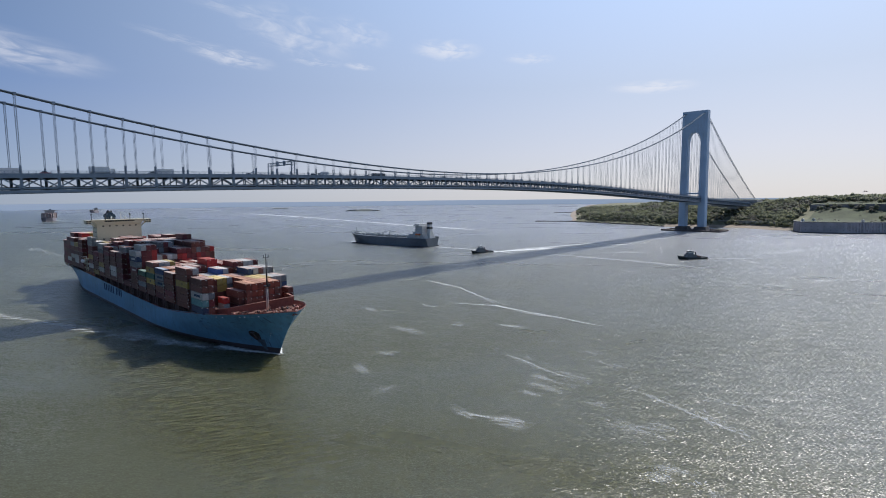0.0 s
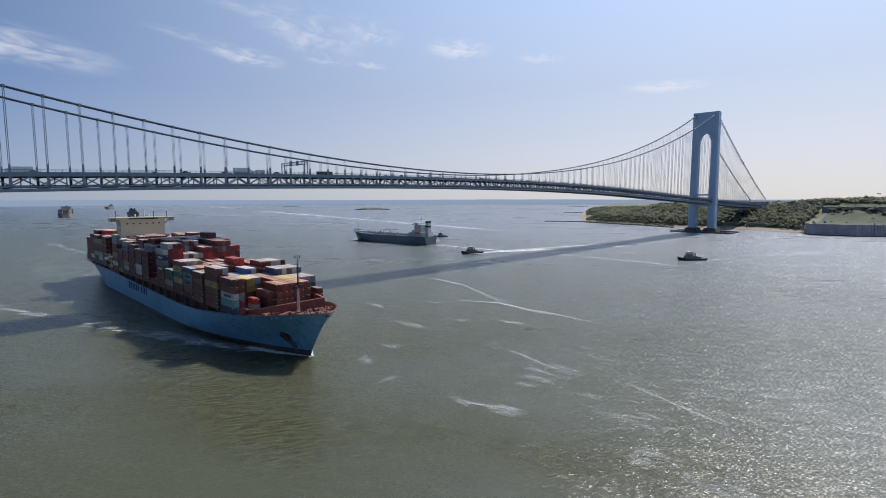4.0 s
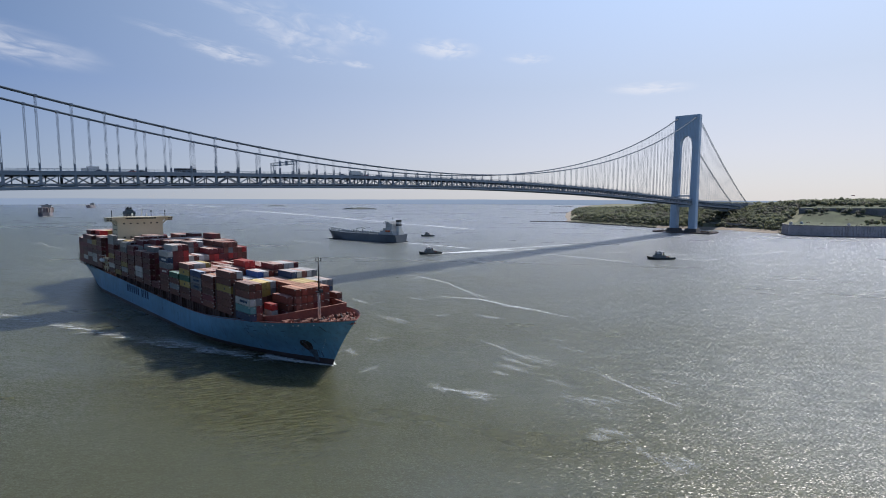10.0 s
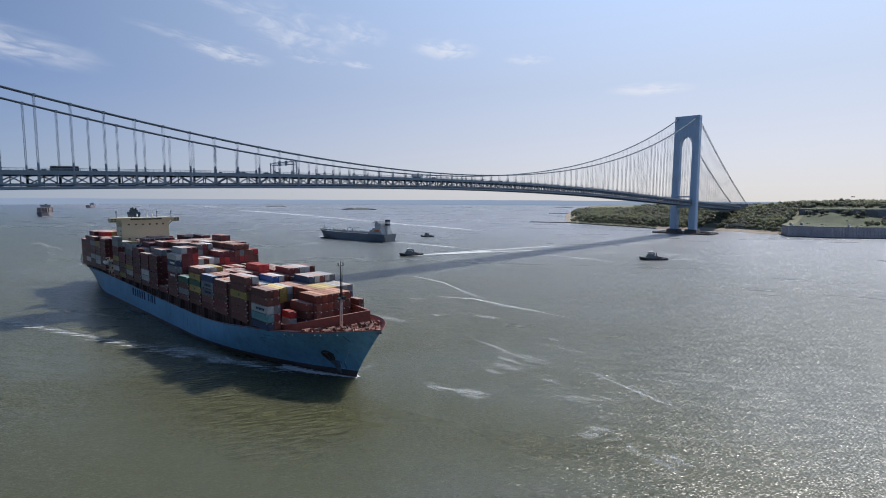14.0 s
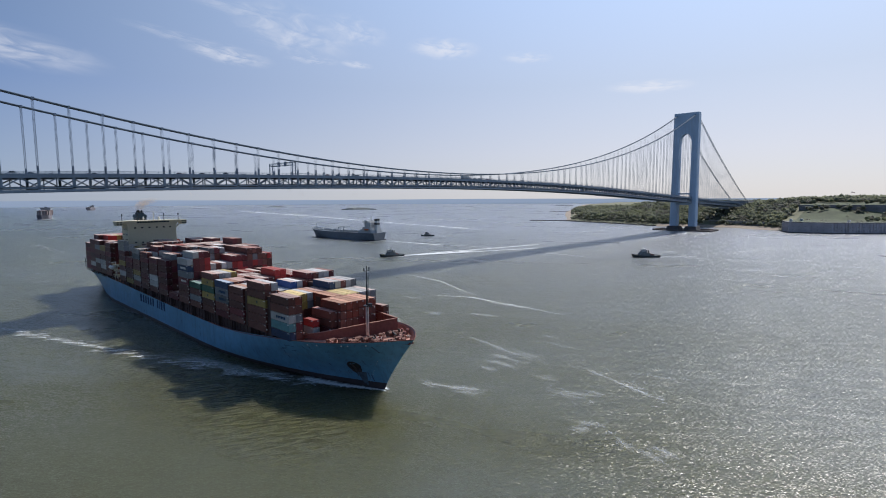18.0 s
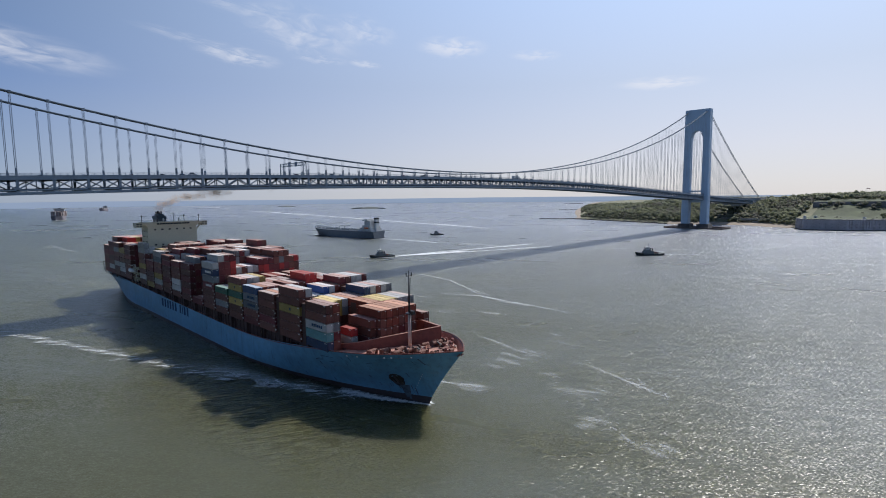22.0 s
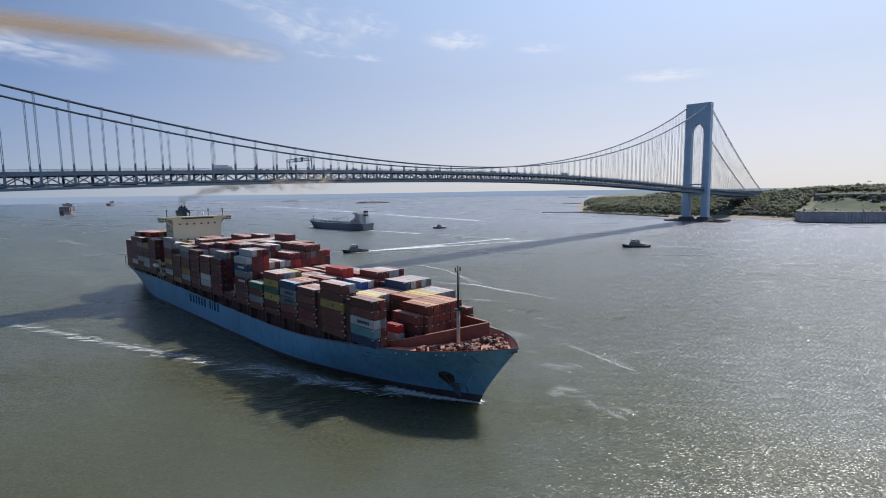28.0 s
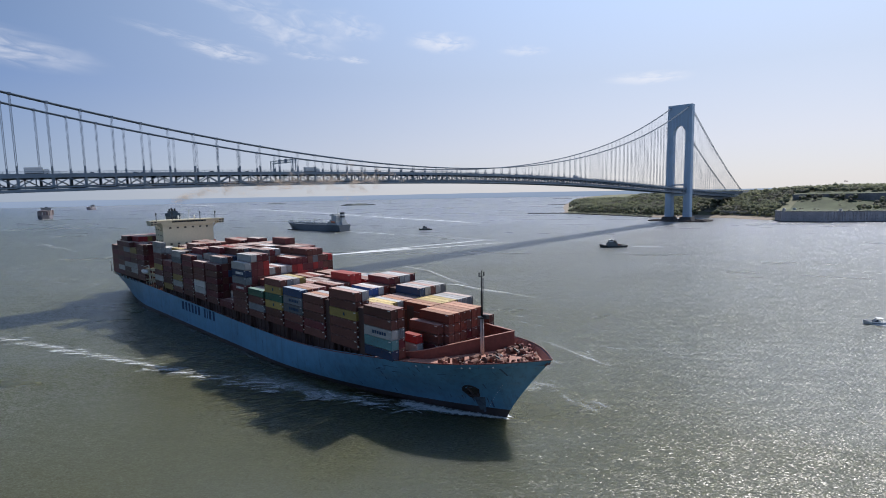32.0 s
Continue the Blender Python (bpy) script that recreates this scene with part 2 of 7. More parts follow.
def water_material():
    m = bpy.data.materials.new("estuary_water")
    m.use_nodes = True
    nt = m.node_tree
    b = nt.nodes["Principled BSDF"]
    geo = nt.nodes.new("ShaderNodeNewGeometry")

    def noise_at(sx, sy, rot, detail, rough=0.55, dist=0.0):
        mp = nt.nodes.new("ShaderNodeMapping")
        mp.inputs["Rotation"].default_value = (0, 0, radians(rot))
        mp.vector_type = "TEXTURE"
        mp.inputs["Scale"].default_value = (1 / sx, 1 / sy, 1)
        nt.links.new(geo.outputs["Position"], mp.inputs["Vector"])
        n = nt.nodes.new("ShaderNodeTexNoise")
        n.inputs["Scale"].default_value, n.inputs["Detail"].default_value = 1, detail
        n.inputs["Roughness"].default_value, n.inputs["Distortion"].default_value = rough, dist
        nt.links.new(mp.outputs[0], n.inputs["Vector"])
        return n

    big = noise_at(0.011, 0.0045, 38, 4, 0.5, 1.2)
    swell = noise_at(0.30, 0.10, 34, 3)
    chop = noise_at(2.3, 0.85, 47, 2, 0.5)
    ripple = noise_at(5.6, 2.2, 40, 1, 0.5)
    ramp = nt.nodes.new("ShaderNodeValToRGB")
    ramp.color_ramp.elements[0].position, ramp.color_ramp.elements[1].position = 0.3, 0.72
    ramp.color_ramp.elements[0].color = (0.066, 0.064, 0.021, 1)
    ramp.color_ramp.elements[1].color = (0.088, 0.095, 0.072, 1)
    nt.links.new(big.outputs["Fac"], ramp.inputs["Fac"])
    # distance haze put into the water colour: bluer towards the open sea
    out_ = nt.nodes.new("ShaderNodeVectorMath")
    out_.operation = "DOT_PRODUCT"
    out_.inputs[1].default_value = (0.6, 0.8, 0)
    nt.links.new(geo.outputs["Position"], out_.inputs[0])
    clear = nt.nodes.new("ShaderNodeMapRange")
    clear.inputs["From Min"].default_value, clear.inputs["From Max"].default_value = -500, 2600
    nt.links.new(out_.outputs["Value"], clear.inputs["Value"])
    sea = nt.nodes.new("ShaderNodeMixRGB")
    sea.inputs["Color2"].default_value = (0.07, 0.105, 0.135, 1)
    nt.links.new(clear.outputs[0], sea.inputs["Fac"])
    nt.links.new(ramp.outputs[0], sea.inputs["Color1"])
    # paler towards the headland, unresolved glitter and haze put into the colour
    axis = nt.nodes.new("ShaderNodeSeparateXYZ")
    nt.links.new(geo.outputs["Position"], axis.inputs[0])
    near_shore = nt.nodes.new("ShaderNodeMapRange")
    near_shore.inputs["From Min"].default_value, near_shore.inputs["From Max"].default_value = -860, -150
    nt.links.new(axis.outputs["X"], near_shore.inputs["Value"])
    shore_glare = nt.nodes.new("ShaderNodeMixRGB")
    shore_glare.inputs["Color2"].default_value = (0.15, 0.162, 0.18, 1)
    nt.links.new(near_shore.outputs[0], shore_glare.inputs["Fac"])
    nt.links.new(sea.outputs[0], shore_glare.inputs["Color1"])
    nt.links.new(shore_glare.outputs[0], b.inputs["Base Color"])
    b.inputs["IOR"].default_value = 1.33
    # silt scatters the light within the upper metres
    b.inputs["Subsurface Weight"].default_value, b.inputs["Subsurface Scale"].default_value = 1.0, 30.0
    b.inputs["Subsurface Radius"].default_value = (1.0, 1.0, 0.7)
    rr = nt.nodes.new("ShaderNodeMapRange")
    rr.inputs["From Min"].default_value, rr.inputs["From Max"].default_value = 0.3, 0.7
    rr.inputs["To Min"].default_value, rr.inputs["To Max"].default_value = 0.265, 0.31
    nt.links.new(big.outputs["Fac"], rr.inputs["Value"])
    nt.links.new(rr.outputs[0], b.inputs["Roughness"])
    # the chop grows towards the open channel
    lee = nt.nodes.new("ShaderNodeVectorMath")
    lee.operation = "DOT_PRODUCT"
    lee.inputs[1].default_value = (0.73, 0.68, 0)
    nt.links.new(geo.outputs["Position"], lee.inputs[0])
    ease = nt.nodes.new("ShaderNodeMapRange")
    ease.inputs["From Min"].default_value, ease.inputs["From Max"].default_value = -850, -250
    ease.inputs["To Min"].default_value, ease.inputs["To Max"].default_value = 0.70, 1.4
    nt.links.new(lee.outputs["Value"], ease.inputs["Value"])
    # a slick of smooth water, and a ruffled band along its edge where the tide shears

    def between(axis_name, lo, hi):
        r = nt.nodes.new("ShaderNodeMapRange")
        r.interpolation_type = "SMOOTHSTEP"
        r.inputs["From Min"].default_value, r.inputs["From Max"].default_value = min(lo, hi), max(lo, hi)
        if lo > hi:
            r.inputs["To Min"].default_value, r.inputs["To Max"].default_value = 1, 0
        nt.links.new(axis.outputs[axis_name], r.inputs["Value"])
        return r.outputs[0]

    def times(p, q):
        r = nt.nodes.new("ShaderNodeMath")
        r.operation = "MULTIPLY"
        for i, v in enumerate((p, q)):
            if isinstance(v, float):
                r.inputs[i].default_value = v
            else:
                nt.links.new(v, r.inputs[i])
        return r.outputs[0]

    slick = times(between("X", -930, -950), between("Y", -135, -168))
    keep = nt.nodes.new("ShaderNodeMapRange")
    keep.inputs["To Min"].default_value, keep.inputs["To Max"].default_value = 1, 0.45
    nt.links.new(slick, keep.inputs["Value"])
    chop_size = times(ease.outputs[0], keep.outputs[0])
    band = times(between("X", -948, -930), times(between("X", -898, -926), times(between("Y", -60, -130), between("Y", -232, -205))))
    train = noise_at(0.9, 0.17, 62, 1, 0.4, 0.2)
    tilt = nt.nodes.new("ShaderNodeMath")
    tilt.operation = "SUBTRACT"
    tilt.inputs[1].default_value = 0.5
    nt.links.new(train.outputs["Fac"], tilt.inputs[0])
    ruffle = nt.nodes.new("ShaderNodeVectorMath")
    ruffle.operation = "SCALE"
    ruffle.inputs[0].default_value = (0.47 * 2.3, 0.88 * 2.3, 0)
    nt.links.new(times(tilt.outputs[0], band), ruffle.inputs["Scale"])
    # the slopes of the waves, taken straight from the noise
    total = None
    for n, k in ((swell, 0.36), (chop, 1.0), (ripple, 1.35)):
        q = nt.nodes.new("ShaderNodeVectorMath")
        q.operation = "MULTIPLY_ADD"
        q.inputs[1].default_value = (k, k, 0)
        q.inputs[2].default_value = (-k / 2, -k / 2, 0.0)
        nt.links.new(n.outputs["Color"], q.inputs[0])
        if total:
            ad = nt.nodes.new("ShaderNodeVectorMath")
            nt.links.new(total.outputs[0], ad.inputs[0])
            nt.links.new(q.outputs[0], ad.inputs[1])
            q = ad
        total = q
    slope = nt.nodes.new("ShaderNodeVectorMath")
    slope.operation = "SCALE"
    nt.links.new(total.outputs[0], slope.inputs[0])
    nt.links.new(chop_size, slope.inputs["Scale"])
    both = nt.nodes.new("ShaderNodeVectorMath")
    nt.links.new(slope.outputs[0], both.inputs[0])
    nt.links.new(ruffle.outputs[0], both.inputs[1])
    total = nt.nodes.new("ShaderNodeVectorMath")
    total.inputs[1].default_value = (0, 0, 1)
    nt.links.new(both.outputs[0], total.inputs[0])
    nrm = nt.nodes.new("ShaderNodeVectorMath")
    nrm.operation = "NORMALIZE"
    nt.links.new(total.outputs[0], nrm.inputs[0])
    nt.links.new(nrm.outputs[0], b.inputs["Normal"])
    return m


def foam_material(name, scale, lo, hi, stretch=(1, 1, 1), amount=0.85, ends=0.35, grip=0.42):
    """Broken foam: white froth with torn holes, clear where there is none."""
    m = bpy.data.materials.new(name)
    m.use_nodes = True
    nt = m.node_tree
    b = nt.nodes["Principled BSDF"]
    b.inputs["Base Color"].default_value, b.inputs["Roughness"].default_value = (0.72, 0.75, 0.76, 1), 0.7
    t = nt.nodes.new("ShaderNodeTexCoord")
    mp = nt.nodes.new("ShaderNodeMapping")
    mp.inputs["Scale"].default_value = stretch
    nt.links.new(t.outputs["Object"], mp.inputs["Vector"])
    n = nt.nodes.new("ShaderNodeTexNoise")
    n.inputs["Scale"].default_value, n.inputs["Detail"].default_value, n.inputs["Roughness"].default_value = scale, 7, 0.65
    nt.links.new(mp.outputs[0], n.inputs["Vector"])
    uv = nt.nodes.new("ShaderNodeSeparateXYZ")
    nt.links.new(t.outputs["UV"], uv.inputs[0])
    # the froth thins towards the edges of its patch (u along, v across)
    def bell(sock, k):
        a = nt.nodes.new("ShaderNodeMath")
        a.operation = "PINGPONG"
        a.inputs[1].default_value = 0.5
        nt.links.new(sock, a.inputs[0])
        c = nt.nodes.new("ShaderNodeMapRange")
        c.inputs["From Max"].default_value = k
        nt.links.new(a.outputs[0], c.inputs["Value"])
        return c
    e = nt.nodes.new("ShaderNodeMath")
    e.operation = "MULTIPLY"
    nt.links.new(bell(uv.outputs["X"], ends).outputs[0], e.inputs[0])
    nt.links.new(bell(uv.outputs["Y"], 0.5).outputs[0], e.inputs[1])
    s = nt.nodes.new("ShaderNodeMath")
    s.operation = "MULTIPLY_ADD"
    s.inputs[1].default_value, s.inputs[2].default_value = grip, -grip / 2
    nt.links.new(e.outputs[0], s.inputs[0])
    ad = nt.nodes.new("ShaderNodeMath")
    nt.links.new(n.outputs["Fac"], ad.inputs[0])
    nt.links.new(s.outputs[0], ad.inputs[1])
    r = nt.nodes.new("ShaderNodeMapRange")
    r.inputs["From Min"].default_value, r.inputs["From Max"].default_value = lo, hi
    r.inputs["To Max"].default_value = amount
    nt.links.new(ad.outputs[0], r.inputs["Value"])
    nt.links.new(r.outputs[0], b.inputs["Alpha"])
    return m


MAT = {
    "water": water_material(),
    "foam": foam_material("sea_foam", 1.5, 0.47, 0.68, (1, 1, 1), 0.72),
    "lace": foam_material("lacy_foam", 0.7, 0.54, 0.74, (1, 1, 1), 0.34),
    "wake": foam_material("wake_foam", 0.8, 0.32, 0.58, (1, 1, 1), 0.95, 0.08),
    "faint": foam_material("faint_speckled_foam", 2.6, 0.50, 0.70, (1, 1, 1), 0.30, 0.35, 0.26),
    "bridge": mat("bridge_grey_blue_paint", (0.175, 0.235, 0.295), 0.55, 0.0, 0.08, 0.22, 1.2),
    # darker copy of the bridge paint, the truss's inner shade in its colour
    "bridge_shade": mat("bridge_paint_with_shade", (0.10, 0.135, 0.17), 0.6, 0.0, 0.1, 0.25, 1.5),
    # distance haze mixed into tower and cable paint: paler and bluer
    "tower": mat("tower_steel_paint", (0.38, 0.51, 0.64), 0.5, 0.0, 0.05, 0.15, 0.6),
    "cable": mat("cable_wrap", (0.11, 0.15, 0.20), 0.85, 0.0, 0.2, 0.2, 2.0),
    "rope": mat("suspender_rope", (0.25, 0.30, 0.36), 0.55, 0.3, 0.3, 0.2, 2.0),
    "asphalt": mat("asphalt", (0.055, 0.055, 0.058), 0.9, 0.0, 0.2, 0.3, 8.0),
    "concrete": mat("weathered_concrete", (0.30, 0.29, 0.27), 0.85, 0.0, 0.12, 0.35, 1.5, 0.02),
    "granite": mat("grey_granite_blocks", (0.47, 0.43, 0.435), 0.85, 0.0, 0.1, 0.3, 0.8, 0.05),
    "hull": mat("pale_blue_hull_paint", (0.12, 0.31, 0.475), 0.45, 0.0, 0.06, 0.30, 0.35),
    "boot": mat("dark_boot_topping", (0.05, 0.036, 0.036), 0.55, 0.0, 0.1, 0.4, 1.0),
    "rustred": mat("red_brown_deck_paint", (0.20, 0.06, 0.046), 0.6, 0.0, 0.2, 0.35, 1.2),
    "deckpink": mat("worn_red_deck", (0.42, 0.22, 0.17), 0.7, 0.0, 0.3, 0.35, 1.2),
    "cream": mat("cream_house_paint", (0.58, 0.535, 0.39), 0.5, 0.0, 0.1, 0.1, 1.0),
    "glass": mat("dark_window_glass", (0.02, 0.025, 0.03), 0.08, 0.0, 0.5, 0.2, 3.0),
    "black": mat("black_paint", (0.02, 0.022, 0.025), 0.5, 0.0, 0.3, 0.3, 2.0),
    "white": mat("white_paint", (0.74, 0.74, 0.72), 0.45, 0.0, 0.3, 0.12, 2.0),
    "grey": mat("grey_paint", (0.28, 0.30, 0.31), 0.55, 0.0, 0.3, 0.2, 2.0),
    "funnelblue": mat("funnel_blue_black", (0.03, 0.06, 0.09), 0.5, 0.0, 0.3, 0.2, 2.0),
    "sailmast": mat("pale_mast_paint", (0.55, 0.45, 0.40), 0.5, 0.0, 0.4, 0.2, 2.0),
    # hull paler than its own dark paint, with haze in the colour
    "tankerhull": mat("tanker_dark_hull", (0.115, 0.135, 0.16), 0.5, 0.0, 0.05, 0.3, 0.4),
    "tugdark": mat("tug_dark_green_hull", (0.045, 0.06, 0.06), 0.5, 0.0, 0.3, 0.3, 1.0),
    "tankerhouse": mat("weathered_white_paint", (0.52, 0.53, 0.53), 0.5, 0.0, 0.12, 0.25, 0.8),
    "orange": mat("lifeboat_orange", (0.6, 0.16, 0.04), 0.5, 0.0, 0.5, 0.1, 2.0),
    # all three foliage colours lightened and greyed to hold the headland's haze
    "leaf": foliage("hazed_spring_foliage", (0.260, 0.273, 0.195)),
    "leaf_b": foliage("hazed_olive_foliage", (0.260, 0.254, 0.215)),
    "bark": mat("tree_bark", (0.10, 0.075, 0.055), 0.9, 0.0, 0.5, 0.3, 4.0),
    "land": mat("scrub_ground", (0.16, 0.16, 0.095), 0.95, 0.0, 0.03, 0.4, 0.3),
    "grass": mat("mown_grass", (0.068, 0.084, 0.041), 0.95, 0.0, 0.045, 0.55, 0.35),
    "sand": mat("beach_sand", (0.30, 0.245, 0.19), 0.95, 0.0, 0.05, 0.25, 0.6),
    "rock": mat("jetty_rock", (0.10, 0.095, 0.09), 0.9, 0.0, 0.2, 0.4, 1.0, 0.1),
    "leaf_c": foliage("hazed_fresh_foliage", (0.305, 0.319, 0.202)),
    "rustbrown": mat("brown_rust_run", (0.085, 0.12, 0.15), 0.9, 0.0, 0.8, 0.5, 2.0),
    "pocket": mat("rusty_recess_shade", (0.032, 0.026, 0.022), 0.9, 0.0, 0.8, 0.5, 2.0),
    "oldwall": mat("stained_old_wall", (0.24, 0.23, 0.235), 0.9, 0.0, 0.06, 0.5, 0.5),
    "gear": mat("rusty_brown_gear", (0.16, 0.07, 0.05), 0.8, 0.0, 1.2, 0.5, 2.0),
    "smoke": foliage("brown_smoke", (0.68, 0.57, 0.47), 0.2),
    "tuggrey": mat("tug_slate_grey_paint", (0.17, 0.19, 0.195), 0.6, 0.0, 0.3, 0.3, 1.0),
    "lash": mat("dark_lashing_steel", (0.08, 0.045, 0.04), 0.7, 0.0, 0.3, 0.3, 2.0),
    "streak2": foam_material("thin_wake_foam", 0.45, 0.40, 0.78, (1, 0.6, 1), 0.5, 0.2),
    "nameblue": mat("dark_blue_lettering", (0.02, 0.055, 0.115), 0.9, 0.0, 0.3, 0.2, 2.0),
    "ruststain": mat("rust_stain", (0.075, 0.13, 0.19), 0.8, 0.0, 0.4, 0.4, 2.0),
    # far house and hull paints greyed; the haze is in the colour
    "farhouse": mat("far_house_hazed_paint", (0.30, 0.30, 0.29), 0.6, 0.0, 0.05, 0.2, 0.4),
    "farhull": mat("far_hull_hazed_paint", (0.16, 0.15, 0.17), 0.6, 0.0, 0.05, 0.2, 0.4),
    "timber": mat("weathered_fender_timber", (0.15, 0.115, 0.10), 0.85, 0.0, 0.2, 0.4, 1.5),
    # far boxes dulled with painted-in haze as well
    "farbox": mat("far_stacked_boxes_hazed_brown", (0.17, 0.13, 0.125), 0.7, 0.0, 0.12, 0.4, 0.5),
    "farbox_b": mat("far_stacked_boxes_hazed_grey", (0.21, 0.20, 0.20), 0.7, 0.0, 0.12, 0.4, 0.5),
    # island scrub muted towards grey, the haze painted into it
    "farisle": mat("hazed_island_scrub", (0.15, 0.165, 0.15), 0.9, 0.0, 0.05, 0.3, 0.4),
    "speck": foam_material("speckled_foam", 2.0, 0.50, 0.70, (1, 1, 1), 0.42, 0.3, 0.3),
    "crest": foam_material("crest_foam", 1.3, 0.40, 0.62, (1, 1, 1), 0.8, 0.06, 0.3),
    "shred": foam_material("foam_shred", 1.4, 0.42, 0.66, (1, 1, 1), 0.42, 0.3, 0.3),
    "carred": mat("red_car_paint", (0.30, 0.03, 0.03), 0.3, 0.0, 0.3, 0.1, 2.0),
    "carblue": mat("blue_car_paint", (0.04, 0.08, 0.20), 0.3, 0.0, 0.3, 0.1, 2.0),
    "flagcloth": mat("flag_cloth", (0.25, 0.12, 0.14), 0.8, 0.0, 0.5, 0.4, 2.0),
}
PAINT = {
    "brown": (0.118, 0.045, 0.036), "maroon": (0.118, 0.026, 0.030), "red": (0.29, 0.028, 0.028), "orange": (0.18, 0.045, 0.030),
    "grey": (0.155, 0.165, 0.175), "white": (0.38, 0.375, 0.36), "blue": (0.045, 0.10, 0.27), "navy": (0.03, 0.055, 0.11),
    "yellow": (0.31, 0.225, 0.07), "green": (0.04, 0.12, 0.08), "teal": (0.09, 0.20, 0.21),
}
PAINT = {k: tuple(1.22 * c for c in v) for k, v in PAINT.items()}
BOXCOL = {k: ribbed("container_" + k, v, rust=0.2 if k == "white" else 0.35) for k, v in PAINT.items()}
FADE = {"pink": (0.54, 0.37, 0.32), "pale": (0.60, 0.49, 0.44), "brick": (0.42, 0.23, 0.19), "orange": (0.56, 0.31, 0.21), "yellow": (0.76, 0.60, 0.29), "red": (0.40, 0.11, 0.09), "blue": (0.42, 0.48, 0.56), "green": (0.36, 0.52, 0.46), "white": (0.70, 0.68, 0.66)}
FADES = {k: ribbed("faded_roof_" + k, tuple(c * 0.88 for c in v), rough=0.55, rust=0.4) for k, v in FADE.items()}
ROOF = {"brown": ("pink", "pink", "pale", "brick"), "maroon": ("pink", "brick", "pale", "pink"), "red": ("red", "red", "pink", "red"), "orange": ("orange", "orange", "pink", "orange"), "grey": ("white", "pale", "white", "pale"), "white": ("white",) * 4,
        "blue": ("blue", "pale", "blue", "blue"), "navy": ("blue", "pale", "pale", "blue"), "yellow": ("yellow",) * 4, "green": ("green",) * 4, "teal": ("blue", "green", "green", "green")}
BOXREST = {k: ribbed("stacked_container_" + k, v, island=True) for k, v in PAINT.items()}


# ---- mesh helpers ----
class Mesh:
    """Collects corners and faces for one mesh object."""

    def __init__(self):
        self.v, self.f, self.uv = [], [], None

    def face(self, pts):
        k = len(self.v)
        self.v.extend(tuple(p) for p in pts)
        self.f.append(tuple(range(k, k + len(pts))))
        return self

    def box(self, x0, x1, y0, y1, z0, z1):
        k = len(self.v)
        self.v.extend([(x0, y0, z0), (x1, y0, z0), (x1, y1, z0), (x0, y1, z0), (x0, y0, z1), (x1, y0, z1), (x1, y1, z1), (x0, y1, z1)])
        self.f.extend(tuple(k + i for i in q) for q in ((3, 2, 1, 0), (4, 5, 6, 7), (0, 1, 5, 4), (1, 2, 6, 5), (2, 3, 7, 6), (3, 0, 4, 7)))
        return self

    def frustum(self, r0, z0, r1, z1):
        """A box whose floor r0 and roof r1 are rectangles (x0, x1, y0, y1)."""
        k = len(self.v)
        for (x0, x1, y0, y1), z in ((r0, z0), (r1, z1)):
            self.v.extend([(x0, y0, z), (x1, y0, z), (x1, y1, z), (x0, y1, z)])
        self.f.extend(tuple(k + i for i in q) for q in ((3, 2, 1, 0), (4, 5, 6, 7), (0, 1, 5, 4), (1, 2, 6, 5), (2, 3, 7, 6), (3, 0, 4, 7)))
        return self

    def bar(self, p, q, w, h=None, up=(0, 0, 1)):
        """A square bar from p to q, w wide and h high."""
        p, q = Vector(p), Vector(q)
        h = w if h is None else h
        d = (q - p).normalized()
        u = Vector(up)
        if abs(d.dot(u)) > 0.95:
            u = Vector((0, 1, 0)) if abs(d.y) < 0.9 else Vector((1, 0, 0))
        s = d.cross(u).normalized()
        u = s.cross(d)
        k = len(self.v)
        for e in (p, q):
            for a, b in ((-1, -1), (1, -1), (1, 1), (-1, 1)):
                self.v.append(tuple(e + s * (a * w / 2) + u * (b * h / 2)))
        self.f.extend(tuple(k + i for i in t) for t in ((3, 2, 1, 0), (4, 5, 6, 7), (0, 1, 5, 4), (1, 2, 6, 5), (2, 3, 7, 6), (3, 0, 4, 7)))
        return self

    def tube(self, pts, r, n=8, r1=None, cap=True):
        """A round tube along points, tapering from r to r1."""
        pts = [Vector(p) for p in pts]
        r1 = r if r1 is None else r1
        k = len(self.v)
        for i, p in enumerate(pts):
            d = (pts[min(i + 1, len(pts) - 1)] - pts[max(i - 1, 0)]).normalized()
            u = Vector((0, 0, 1)) if abs(d.z) < 0.9 else Vector((1, 0, 0))
            s = d.cross(u).normalized()
            u = s.cross(d)
            rr = r + (r1 - r) * i / max(1, len(pts) - 1)
            for j in range(n):
                a = 2 * math.pi * j / n
                self.v.append(tuple(p + (s * math.cos(a) + u * math.sin(a)) * rr))
        for i in range(len(pts) - 1):
            for j in range(n):
                a, b = k + i * n + j, k + i * n + (j + 1) % n
                self.f.append((a, b, b + n, a + n))
        if cap:
            self.f.append(tuple(k + j for j in range(n))[::-1])
            self.f.append(tuple(k + (len(pts) - 1) * n + j for j in range(n)))
        return self

    def loft(self, rings, closed=True, caps=True):
        """Joins rings of equally many points into a skin."""
        k, n = len(self.v), len(rings[0])
        for r in rings:
            self.v.extend(tuple(p) for p in r)
        for i in range(len(rings) - 1):
            for j in range(n if closed else n - 1):
                a, b = k + i * n + j, k + i * n + (j + 1) % n
                self.f.append((a, b, b + n, a + n))
        if caps:
            self.f.append(tuple(k + j for j in range(n))[::-1])
            self.f.append(tuple(k + (len(rings) - 1) * n + j for j in range(n)))
        return self

    def strip(self, left, right):
        """A flat ribbon between two lines, with u along and v across."""
        k, n = len(self.v), len(left)
        self.uv = self.uv or {}
